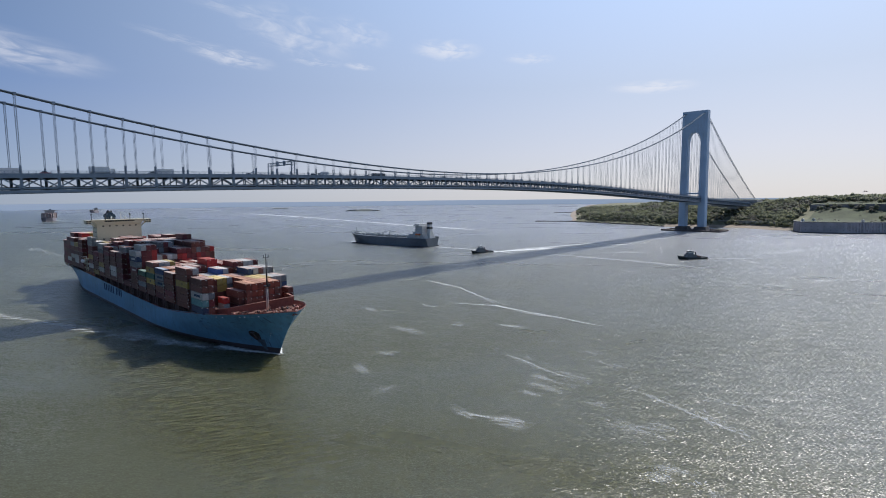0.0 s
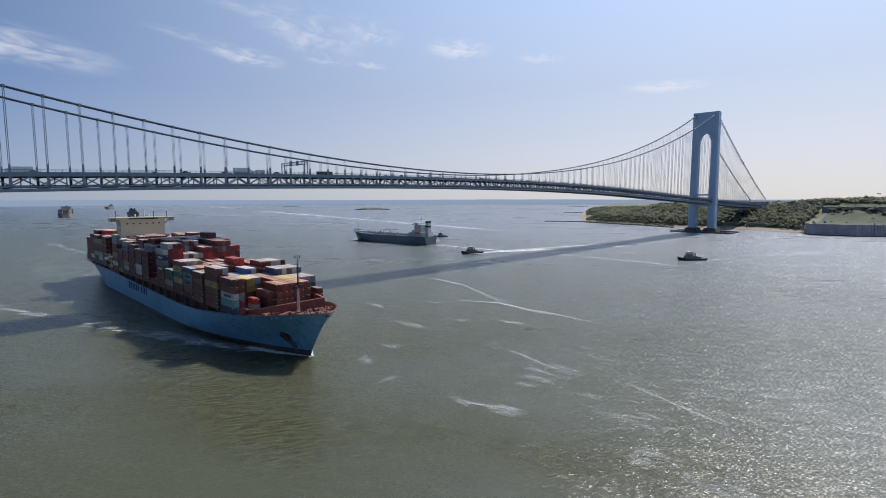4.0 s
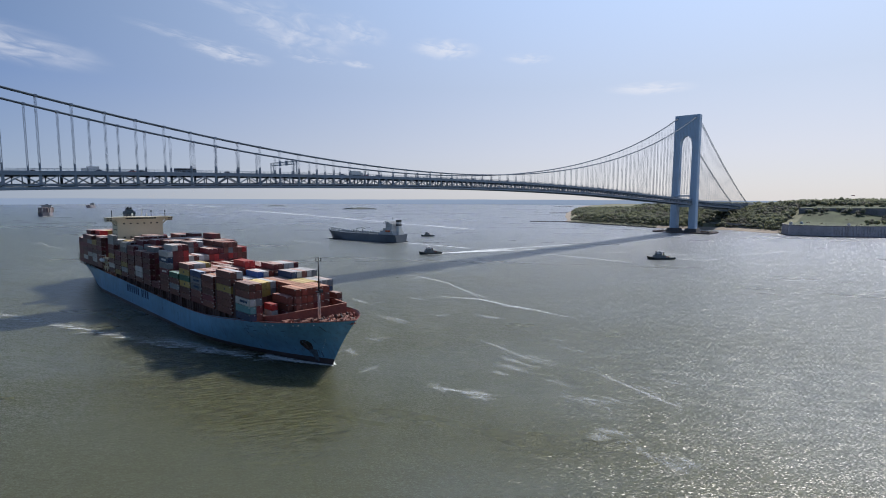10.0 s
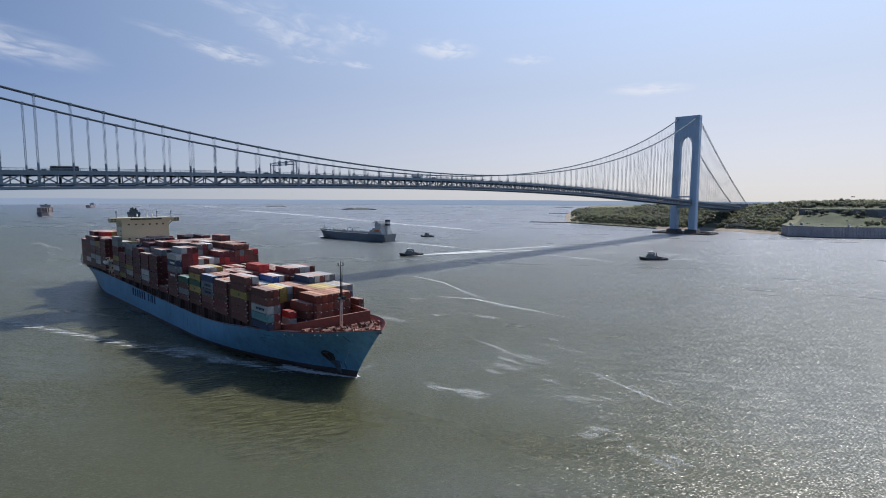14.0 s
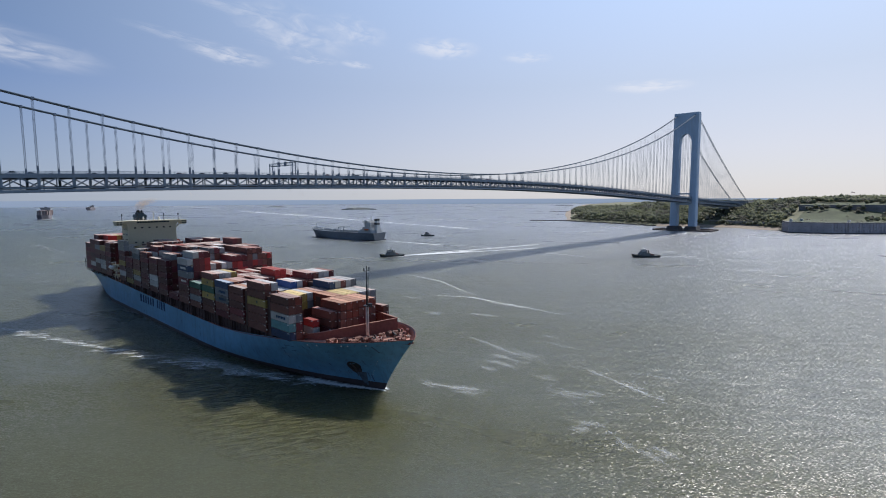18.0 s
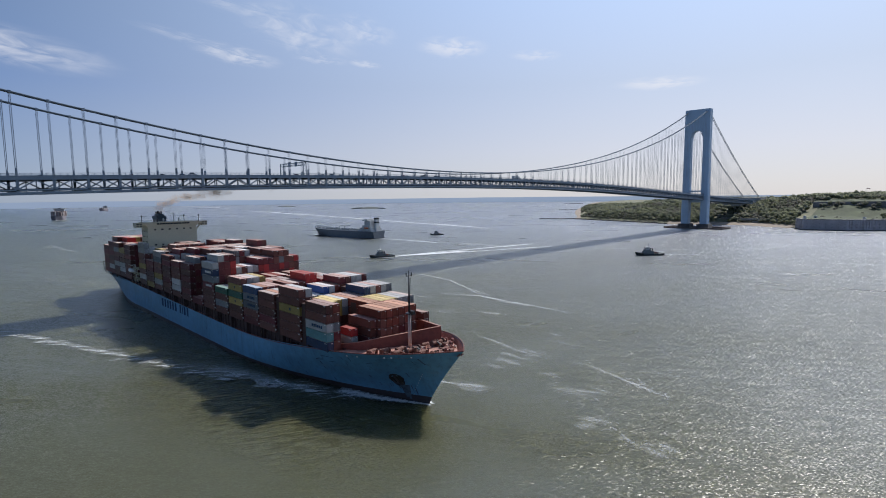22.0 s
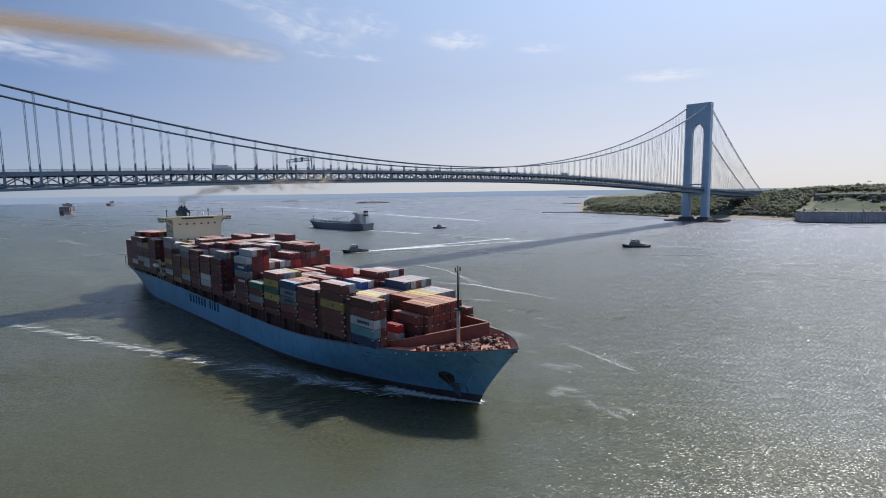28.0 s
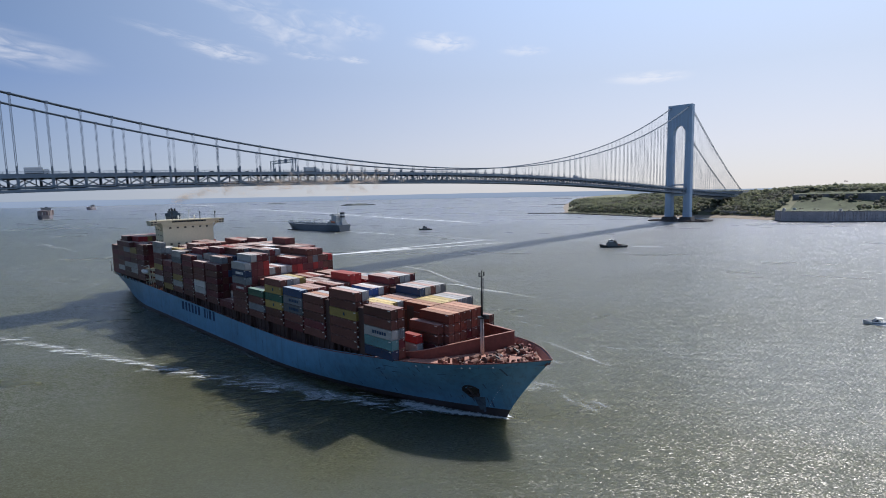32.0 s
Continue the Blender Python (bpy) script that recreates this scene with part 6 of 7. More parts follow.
# ---- other vessels ----
def boat_hull(l, b, free, sheer, stern_b=0.85, flare=0.3, depth=2.0):
    """A ship's side skin: bow at +x, waterline at z 0."""
    m = Mesh()
    for sgn in (-1, 1):
        rings = []
        for i in range(33):
            s = 1 - (1 - i / 32) ** 1.5
            row = []
            for u in (-0.3, 0.0, 0.35, 0.7, 1.0):
                top = free + sheer * max(0, (s - 0.55) / 0.45) ** 2
                z = u * top if u > 0 else u * depth / 0.3
                over = 0.045 * l * max(0, u)
                x = -l / 2 + s * (l - 0.045 * l + over)
                tt = max(0.0, min(1.0, (-l / 2 + l - 0.045 * l + over - x) / (l * (0.34 - 0.14 * max(0, u)))))
                h = b / 2 * (1 - (1 - tt) ** (1.9 + flare * max(0, u) * 3))
                aft = max(0, min(1, (x + l / 2) / (l * 0.2)))
                h *= 1 - (1 - stern_b + 0.25 * (1 - max(0, u))) * (1 - aft) ** 1.6
                row.append((x, sgn * h, z))
            rings.append(row if sgn > 0 else row[::-1])
        m.loft(rings, closed=False, caps=False)
    # deck and transom
    k = len(m.v)
    for i in range(33):
        p = m.v[i * 5]
        m.v.extend([(p[0], -abs(p[1]) * 0.98, p[2] - 0.4), (p[0], abs(p[1]) * 0.98, p[2] - 0.4)])
    for i in range(32):
        m.f.append((k + 2 * i, k + 2 * i + 2, k + 2 * i + 3, k + 2 * i + 1))
    left, right = m.v[0:5], m.v[165:170]
    m.face(list(left) + list(right))
    return m


def make_tanker():
    v = thing("tanker", "dark-hulled oil tanker with white aft house under way", "ship", pose(-522, 225, 0, 0, 0, 96))
    part("hull", boat_hull(150, 29, 11.0, 3.0, 0.9), MAT["tankerhull"], v, "dark blue-black hull", smooth=False)
    part("boot_topping", Mesh().box(-74, 60, -14.4, 14.4, -0.5, 0.9), MAT["boot"], v)
    h = part("deckhouse", Mesh().box(-70, -42, -11.5, 11.5, 10.4, 13.4).box(-68, -45, -11, 11, 13.4, 16.4).box(-66, -50, -10.5, 10.5, 16.4, 19.6).box(-66, -54, -9.5, 9.5, 19.6, 26.5), MAT["tankerhouse"], v, "weathered pale accommodation tower")
    part("wheelhouse", Mesh().box(-61, -53.4, -10.5, 10.5, 26.6, 29.2).box(-58, -54.5, -14.4, 14.4, 26.6, 27.8), MAT["tankerhouse"], h)
    part("bridge_window", Mesh().box(-53.5, -53.3, -10, 10, 27.7, 28.7), MAT["glass"], h)
    part("bridge_window", Mesh().box(-60.5, -54, -10.62, -10.45, 27.7, 28.7), MAT["glass"], h)
    for lv, (x0, x1, y, z) in enumerate(((-69, -43, 11.55, 12), (-67, -46, 11.05, 15), (-65, -51, 10.55, 18), (-65, -55, 9.55, 21), (-65, -55, 9.55, 24))):
        for k in range(int((x1 - x0) / 2.6)):
            part("cabin_window", Mesh().box(x0 + k * 2.6, x0 + 1.2 + k * 2.6, -y, -y + 0.2, z - 0.5, z + 0.5), MAT["glass"], h)
        part("gallery", Mesh().box(x0 - 1.2, x1 + 1.2, -y - 1.2, y + 1.2, z - 1.75, z - 1.55), MAT["grey"], h)
        part("gallery_rail", Mesh().bar((x0 - 1, -y - 1.1, z - 0.6), (x1 + 1, -y - 1.1, z - 0.6), 0.12).bar((x0 - 1, -y - 1.1, z - 1.1), (x1 + 1, -y - 1.1, z - 1.1), 0.1), MAT["white"], h)
    part("outer_stair", Mesh().bar((-50, -11.9, 13.4), (-54, -11.4, 16.4), 0.9, 0.3).bar((-54, -11.3, 16.4), (-58, -10.8, 19.6), 0.9, 0.3).bar((-58, -10.2, 19.6), (-62, -10.0, 26.0), 0.9, 0.3), MAT["grey"], h)
    f = part("funnel", Mesh().frustum((-73, -67.5, -3, 3), 10.4, (-72.5, -68, -2.6, 2.6), 31), MAT["tankerhouse"], v, "white funnel with dark bands")
    part("funnel_band", Mesh().box(-72.9, -67.6, -2.95, 2.95, 23, 25.4), MAT["black"], f)
    part("funnel_top", Mesh().box(-72.7, -67.8, -2.8, 2.8, 28.6, 31.4), MAT["black"], f)
    part("radar_mast", Mesh().tube([(-59, 0, 29), (-59, 0, 36)], 0.4, 8, 0.2).bar((-59, -2, 33), (-59, 2, 33), 0.3), MAT["white"], v)
    for k in range(5):
        y = -4 + k * 2
        part("deck_pipe", Mesh().tube([(-50, y, 12.4), (50, y, 12.6)], 0.35, 6), MAT["grey"], v)
    for k in range(11):
        x = -46 + k * 9.5
        part("pipe_support", Mesh().box(x - 0.3, x + 0.3, -6, 6, 10.3, 12.2), MAT["grey"], v)
    for x in (-6, 6):
        c = part("hose_crane", Mesh().tube([(x, 7, 10.3), (x, 7, 17)], 0.6, 8), MAT["grey"], v)
        part("jib", Mesh().bar((x, 7, 17), (x - 13, 5, 19), 0.5), MAT["grey"], c)
    for sgn in (-1, 1):
        part("deck_rail", Mesh().tube([(-50, sgn * 13.6, 11.9), (0, sgn * 14.2, 11.9), (45, sgn * 13.4, 12.4), (66, sgn * 7, 14.4)], 0.1, 4), MAT["grey"], v)
    part("foremast", Mesh().tube([(66, 0, 13), (66, 0, 22)], 0.4, 8, 0.2), MAT["grey"], v)
    part("forecastle", Mesh().box(52, 63, -7, 7, 10.6, 13.6), MAT["grey"], v)
    part("bow_bulwark", Mesh().bar((60, -10.5, 13.6), (76, -1.0, 15.2), 0.5, 1.6).bar((60, 10.5, 13.6), (76, 1.0, 15.2), 0.5, 1.6), MAT["white"], v)
    random.seed(9)
    for k in range(14):
        x, y = -38 + 6.4 * k, random.uniform(-11, 11)
        part("deck_locker", Mesh().box(x - 1.2, x + 1.2, y - 1.0, y + 1.0, 10.3, random.uniform(12.5, 14.5)), MAT["tankerhouse"] if k % 3 else MAT["grey"], v)
    for sgn in (-1, 1):
        part("lifeboat", Mesh().tube([(-64, sgn * 12.2, 16), (-62.5, sgn * 12.2, 16), (-58.5, sgn * 12.2, 16), (-57, sgn * 12.2, 16)], 1.2, 8), MAT["orange"], v)
    return v


def make_tug(name, label, l, m, group="harbour tugs", light=False):
    v = thing(name, label, "tug", m, group=group)
    b = l * 0.36
    part("hull", boat_hull(l, b, l * 0.07, l * 0.05, 0.92), MAT["tugdark"], v, "dark hull with rubbing strake")
    part("fender", Mesh().tube([(l * 0.36, -b * 0.3, l * 0.09), (l * 0.485, -0.4, l * 0.115), (l * 0.485, 0.4, l * 0.115), (l * 0.36, b * 0.3, l * 0.09)], 0.42, 8), MAT["black"], v)
    for sgn in (-1, 1):
        part("strake", Mesh().tube([(-l * 0.48, sgn * b * 0.44, l * 0.052), (0, sgn * b * 0.505, l * 0.056), (l * 0.25, sgn * b * 0.44, l * 0.075)], 0.25, 6), MAT["black"], v)
    h = part("deckhouse", Mesh().frustum((-l * 0.16, l * 0.22, -b * 0.3, b * 0.3), l * 0.05, (-l * 0.15, l * 0.2, -b * 0.28, b * 0.28), l * 0.15), MAT["tuggrey"], v, "slate-grey lower deckhouse")
    part("upper_house", Mesh().frustum((-l * 0.04, l * 0.17, -b * 0.24, b * 0.24), l * 0.15, (-l * 0.03, l * 0.16, -b * 0.22, b * 0.22), l * 0.21), MAT["tuggrey"], h)
    w = part("wheelhouse", Mesh().frustum((0.0, l * 0.14, -b * 0.19, b * 0.19), l * 0.21, (-0.2, l * 0.15, -b * 0.21, b * 0.21), l * 0.29), MAT["white"] if light else MAT["tuggrey"], v)
    for k in range(5):
        y = -b * 0.15 + k * b * 0.075
        part("window", Mesh().box(l * 0.145, l * 0.155, y - b * 0.03, y + b * 0.03, l * 0.245, l * 0.28), MAT["glass"], w)
    for sgn in (-1, 1):
        for k in range(3):
            x = 0.02 * l + k * l * 0.04
            part("window", Mesh().box(x, x + l * 0.03, sgn * b * 0.2 - 0.08, sgn * b * 0.2 + 0.08, l * 0.245, l * 0.28), MAT["glass"], w)
        part("stack", Mesh().tube([(-l * 0.09, sgn * b * 0.2, l * 0.13), (-l * 0.095, sgn * b * 0.2, l * 0.25)], l * 0.022, 10), MAT["black"], v)
    mst = part("mast", Mesh().tube([(l * 0.03, 0, l * 0.29), (l * 0.02, 0, l * 0.42)], 0.2, 8, 0.1).bar((l * 0.025, -1.2, l * 0.36), (l * 0.025, 1.2, l * 0.36), 0.14), MAT["white"], v)
    part("radar_scanner", Mesh().box(l * 0.03, l * 0.045, -0.9, 0.9, l * 0.325, l * 0.335), MAT["white"], mst)
    part("towing_winch", Mesh().tube([(-l * 0.24, -b * 0.14, l * 0.09), (-l * 0.24, b * 0.14, l * 0.09)], l * 0.03, 10), MAT["rustred"], v)
    part("towing_bitts", Mesh().box(-l * 0.33, -l * 0.31, -b * 0.12, b * 0.12, l * 0.05, l * 0.1), MAT["black"], v)
    for k in range(7):
        x = -l * 0.42 + k * l * 0.1
        for sgn in (-1, 1):
            part("tyre", Mesh().tube([(x - 0.02, sgn * b * 0.49, l * 0.03), (x + 0.02, sgn * (b * 0.49 + 0.3), l * 0.03)], 0.55, 8), MAT["black"], v)
    return v


def make_far_ship(label, l, b, stack, m):
    v = thing("cargo_ship", label, "ship", m)
    part("hull", boat_hull(l, b, 11, 3, 0.9), MAT["farhull"], v)
    part("deckhouse", Mesh().box(-l * 0.32, -l * 0.26, -b * 0.42, b * 0.42, 10, stack + 8), MAT["farhouse"], v)
    part("bridge_wing", Mesh().box(-l * 0.3, -l * 0.27, -b * 0.5, b * 0.5, stack + 6, stack + 8.2), MAT["farhouse"], v)
    part("funnel", Mesh().box(-l * 0.37, -l * 0.34, -3, 3, 10, stack + 11), MAT["funnelblue"], v)
    part("foremast", Mesh().tube([(l * 0.43, 0, 12), (l * 0.43, 0, 26)], 0.5, 6, 0.2), MAT["white"], v)
    random.seed(int(l))
    k = 0
    x = l * 0.36
    while x > -l * 0.46:
        if not (-l * 0.38 < x < -l * 0.22):
            nn = int(b / 2.5)
            for r in range(nn):
                y = (r - (nn - 1) / 2) * 2.5
                if abs(y) > b / 2 * (1 - max(0, (x - l * 0.2) / (l * 0.34)) ** 2):
                    continue
                c = random.choice(["farbox", "farbox", "farbox_b"] if l > 90 else ["farbox_b"])
                h_ = stack - random.choice((0, 0, 0, 1.4))
                if k < 260:
                    part("container_tier", Mesh().box(x - 12.2, x, y - 1.2, y + 1.2, 10.6, h_), MAT[c], v)
                    k += 1
        x -= 14
    return v


tanker = make_tanker()
tug_fast = make_tug("tugboat", "dark tug running fast with a white bow wave", 27, pose(-560, 62, 0, 0, 0, 160), light=True)
tug_right = make_tug("tugboat", "dark grey tug holding near the bridge tower", 29, pose(-455, -130, 0, 0, 0, 140), light=True)
tug_small = make_tug("tugboat", "small dark tug following behind the tanker", 22, pose(-404, 263, 0, 0, 0, 150))
far_a = make_far_ship("distant inbound container ship with stacked boxes", 105, 30, 27, pose(-670, 1680, 0, 0, 0, -107))
far_b = make_far_ship("distant grey cargo ship in the haze", 80, 22, 17, pose(-262, 2960, 0, 0, 0, -125))

# white motor cruiser
cruiser = thing("motor_boat", "white open motor boat running with spray", "boat", pose(-690, -300, 0, 0, 0, 150))
part("hull", boat_hull(11.5, 3.4, 1.3, 0.7, 0.92, depth=0.6), MAT["white"], cruiser)
part("side_band", Mesh().box(-5.4, 2.6, -1.72, -1.66, 0.45, 0.75).box(-5.4, 2.6, 1.66, 1.72, 0.45, 0.75), MAT["nameblue"], cruiser)
part("windscreen", Mesh().frustum((0.2, 1.8, -1.2, 1.2), 1.1, (0.1, 0.9, -1.0, 1.0), 2.0), MAT["glass"], cruiser)
part("console", Mesh().box(-0.9, 0.3, -0.7, 0.7, 0.8, 1.9), MAT["white"], cruiser)
part("top_frame", Mesh().bar((-1.2, -1.1, 1.0), (-1.4, -1.1, 2.7), 0.1).bar((-1.2, 1.1, 1.0), (-1.4, 1.1, 2.7), 0.1).bar((0.4, -1.0, 1.9), (0.2, -1.0, 2.7), 0.1).bar((0.4, 1.0, 1.9), (0.2, 1.0, 2.7), 0.1), MAT["grey"], cruiser)
part("canopy", Mesh().box(-1.7, 0.5, -1.25, 1.25, 2.68, 2.8), MAT["white"], cruiser)
part("outboard_motor", Mesh().box(-6.3, -5.7, -0.4, 0.4, 0.2, 1.7), MAT["black"], cruiser)
part("seat", Mesh().box(-4.6, -3.8, -1.2, 1.2, 0.7, 1.3), MAT["white"], cruiser)
part("spray", Mesh().strip([(3.2 - 12.0 * i / 14, -1.2 - 1.3 * (i / 14) ** 0.6, 0.08) for i in range(15)], [(3.2 - 12.0 * i / 14, -3.0 - 3.2 * (i / 14), 0.08) for i in range(15)]).strip([(3.2 - 12.0 * i / 14, 1.2 + 1.3 * (i / 14) ** 0.6, 0.08) for i in range(15)], [(3.2 - 12.0 * i / 14, 3.0 + 3.2 * (i / 14), 0.08) for i in range(15)]).strip([(-5.5 - 40 * i / 14, -1.5, 0.06) for i in range(15)], [(-5.5 - 40 * i / 14, 1.5, 0.06) for i in range(15)]), MAT["wake"], cruiser, "white spray and wake")

def broken(pts, spread, per_m, ln, wd, seed, z0=0.07, turn=0.0):
    """Torn shreds of foam scattered along a line."""
    rnd = random.Random(seed)
    m = Mesh()
    for (ax, ay), (bx, by) in zip(pts[:-1], pts[1:]):
        l = math.hypot(bx - ax, by - ay)
        t = Vector(((bx - ax) / l, (by - ay) / l))
        nodes = [rnd.random() for _ in range(max(1, int(l / 4.5)))]
        for k in range(max(1, int(l * per_m))):
            u = min(1.0, max(0.0, rnd.choice(nodes) + rnd.gauss(0, 2.5) / l))
            off = rnd.gauss(0, spread * 0.5)
            a = turn + rnd.gauss(0, 0.4)
            d = Vector((t.x * math.cos(a) - t.y * math.sin(a), t.x * math.sin(a) + t.y * math.cos(a)))
            q = Vector((ax + (bx - ax) * u - t.y * off, ay + (by - ay) * u + t.x * off))
            le = (0.25 + 1.3 * rnd.random() ** 2) * ln
            w = rnd.uniform(0.5, 1.2) * wd * (le / ln) ** 0.6
            bend = rnd.gauss(0, 0.08) * le
            A, B = [], []
            z = z0 + 0.004 * (k % 40)
            for i in range(7):
                s_ = i / 6 - 0.5
                c = q + d * (le * s_) + Vector((-d.y, d.x)) * (bend * (4 * s_ * s_ - 0.5))
                A.append((c.x - d.y * w / 2, c.y + d.x * w / 2, z))
                B.append((c.x + d.y * w / 2, c.y - d.x * w / 2, z))
            m.strip(A, B)
    return m


def streak(pts, width, seed, z=0.06, strands=5):
    """Long thin foam lines that wander side by side along a path."""
    rnd = random.Random(seed)
    m = Mesh()
    way = []
    for (ax, ay), (bx, by) in zip(pts[:-1], pts[1:]):
        k = max(2, int(math.hypot(bx - ax, by - ay) / max(3.0, width * 0.5)))
        way += [Vector((ax + (bx - ax) * i / k, ay + (by - ay) * i / k)) for i in range(k)]
    way.append(Vector(pts[-1]))
    n = len(way)
    for j in range(strands):
        i0, i1 = (0, n - 1) if j == 0 else sorted((rnd.randrange(n), rnd.randrange(n)))
        if i1 - i0 < 3:
            continue
        A, B = [], []
        for i in range(i0, i1 + 1):
            t = (way[min(i + 1, n - 1)] - way[max(i - 1, 0)]).normalized()
            nr = Vector((-t.y, t.x))
            c = way[i] + nr * width * ((0, 0.5, -0.6, 1.1, -1.2)[j] + 0.7 * noise.noise((i * 0.17, seed * 3.7, j)))
            w = width * (0.7, 0.6, 0.6, 0.6, 0.6)[j] * (0.6 + 0.8 * abs(noise.noise((i * 0.31, seed * 1.3, j + 5))))
            A.append((c.x + nr.x * w, c.y + nr.y * w, z))
            B.append((c.x - nr.x * w, c.y - nr.y * w, z))
        m.strip([(x, y, zz + 0.025 * j) for x, y, zz in A], [(x, y, zz + 0.025 * j) for x, y, zz in B])
    return m


# wakes that travel with their vessels
def trail(l0, l1, w0, w1, z=0.12, curve=0.0, n=26, spread=0.0):
    """A ribbon of foam astern, bending to one side and standing off the line of travel."""
    a, b = [], []
    for i in range(n):
        u = i / (n - 1)
        x = l0 + (l1 - l0) * u
        w = w0 + (w1 - w0) * u
        c = curve * u * u + spread * min(1.0, u * 3)
        a.append((x, c - w / 2, z))
        b.append((x, c + w / 2, z))
    return Mesh().strip(a, b)


part("wake", trail(-2, -110, 10, 14, curve=-2), MAT["wake"], tug_fast, "churned white wake")
part("wake_arm", trail(-8, -230, 5, 9, 0.17, -18, 26, -9), MAT["wake"], tug_fast)
part("wake_arm", trail(-8, -230, 4, 7, 0.22, 9, 26, 7), MAT["wake"], tug_fast)
part("bow_wave", Mesh().strip([(13.5 - 26 * i / 12, 1.5 + 3.6 * (i / 12) ** 0.5, 0.15) for i in range(13)], [(13.5 - 26 * i / 12, 3.2 + 5.4 * (i / 12) ** 0.5, 0.15) for i in range(13)]).strip([(13.5 - 26 * i / 12, -1.5 - 3.6 * (i / 12) ** 0.5, 0.15) for i in range(13)], [(13.5 - 26 * i / 12, -3.2 - 5.4 * (i / 12) ** 0.5, 0.15) for i in range(13)]), MAT["wake"], tug_fast)
part("wake", trail(-74, -200, 5, 8, curve=9), MAT["wake"], tanker, "thin white wake")
part("wake", trail(-180, -420, 8, 14, curve=34, z=0.2), MAT["streak2"], tanker)
part("bow_wave", trail(80, 60, 5, 16), MAT["wake"], tanker)
part("wake", trail(-9, -60, 5, 9), MAT["streak2"], tug_small)
part("wake", trail(-12, -60, 8, 13, curve=8), MAT["streak2"], tug_right)
part("wake", trail(60, -75, 26, 50), MAT["wake"], far_a)

def crests(pts, pitch, ln, turn, seed, z0=0.3):
    """Short curling crests in echelon along a line, each with torn foam trailing behind it."""
    rnd = random.Random(seed)
    m = Mesh()
    j = 0
    for (ax, ay), (bx, by) in zip(pts[:-1], pts[1:]):
        l = math.hypot(bx - ax, by - ay)
        t = Vector(((bx - ax) / l, (by - ay) / l))
        for k in range(max(1, round(l / pitch))):
            u = (k + rnd.uniform(0.2, 0.8)) * pitch / l
            q = Vector((ax + (bx - ax) * u, ay + (by - ay) * u)) + Vector((-t.y, t.x)) * rnd.gauss(0, 0.8)
            for s in range(4):
                a = turn + rnd.gauss(0, 0.12)
                d = Vector((t.x * math.cos(a) - t.y * math.sin(a), t.x * math.sin(a) + t.y * math.cos(a)))
                c0 = q + Vector((-t.y, t.x)) * (s * -1.1 * rnd.uniform(0.6, 1.3)) + d * rnd.gauss(0, 2.0)
                le, w = ln * rnd.uniform(0.5, 1.2) * (1, 0.7, 0.6, 0.5)[s], (1.45, 0.8, 0.65, 0.55)[s] * rnd.uniform(0.7, 1.2)
                A, B = [], []
                for i in range(9):
                    v = i / 8 - 0.5
                    c = c0 + d * (le * v) + Vector((-d.y, d.x)) * (le * 0.10 * (4 * v * v))
                    ww = w * (0.25 + 0.75 * (1 - 4 * v * v))
                    A.append((c.x - d.y * ww / 2, c.y + d.x * ww / 2, z0 + 0.003 * (j % 60)))
                    B.append((c.x + d.y * ww / 2, c.y - d.x * ww / 2, z0 + 0.003 * (j % 60)))
                m.strip(A, B)
                j += 1
    return m


# foam along the container ship
def ship_edge(x):
    return half_breadth(x, 0.3)


fo = Mesh()
xs_ = [1.2 - 32 * (i / 24) ** 1.2 for i in range(25)]
fo.strip([(x, -ship_edge(min(x, -0.5)) + 0.2, 0.16) for x in xs_], [(x + 0.5, -ship_edge(min(x, -0.5)) - 1.0 - 4.2 * min(1.0, (1.2 - x) / 18), 0.14) for x in xs_])
fo.strip([(x, ship_edge(min(x, -0.5)) - 0.2, 0.16) for x in xs_], [(x + 0.5, ship_edge(min(x, -0.5)) + 1.0 + 3.6 * min(1.0, (1.2 - x) / 26), 0.14) for x in xs_])
part("bow_wave", fo, MAT["wake"], ship, "white bow wave curling from the stem")
BOWLINE = [(-2, -3), (-8, -7), (-20.7, -11), (-28.5, -15.8), (-40.6, -20.6), (-49, -25.4), (-65.6, -30), (-79, -36), (-94, -42), (-108, -47.5), (-131, -55), (-149, -61), (-170, -68), (-204, -80), (-260, -100), (-330, -125)]
tagged(part("side_foam", broken(BOWLINE[2:8], 4.2, 1.3, 6.0, 1.6, 3, 0.12, 0.3), MAT["foam"], ship, "broken foam along the bow wave"), kind="stuff")
lc = Mesh()
xs_ = [-6 - 110 * i / 30 for i in range(31)]
lc.strip([(x, -ship_edge(x) - 0.3, 0.09) for x in xs_], [(x, float(np.interp(-x, [-p[0] for p in BOWLINE], [p[1] for p in BOWLINE])) - 5, 0.09) for x in xs_])
part("foam_lace", lc, MAT["lace"], ship, "lacy foam between hull and bow wave")
sd = Mesh()
pts = [-20 - 300 * i / 40 for i in range(41)]
sd.strip([(x, -ship_edge(x) - 0.1, 0.1) for x in pts], [(x, -ship_edge(x) - 2 - 1.6 * math.sin(x * 0.05) ** 2, 0.1) for x in pts])
sd.strip([(x, ship_edge(x) + 0.1, 0.1) for x in pts], [(x, ship_edge(x) + 5, 0.1) for x in pts])
part("hull_wash", sd, MAT["faint"], ship, "thin wash against the plating")
tagged(part("wash_line", crests(BOWLINE[2:], 8.5, 10, 0.4, 4), MAT["crest"], ship, "breaking wash line spreading from the hull"), kind="stuff")
tagged(part("wash_line", broken(BOWLINE[6:], 3.5, 0.8, 5.0, 1.1, 4, 0.11, 0.3), MAT["shred"], ship, "breaking wash line spreading from the hull"), kind="stuff")
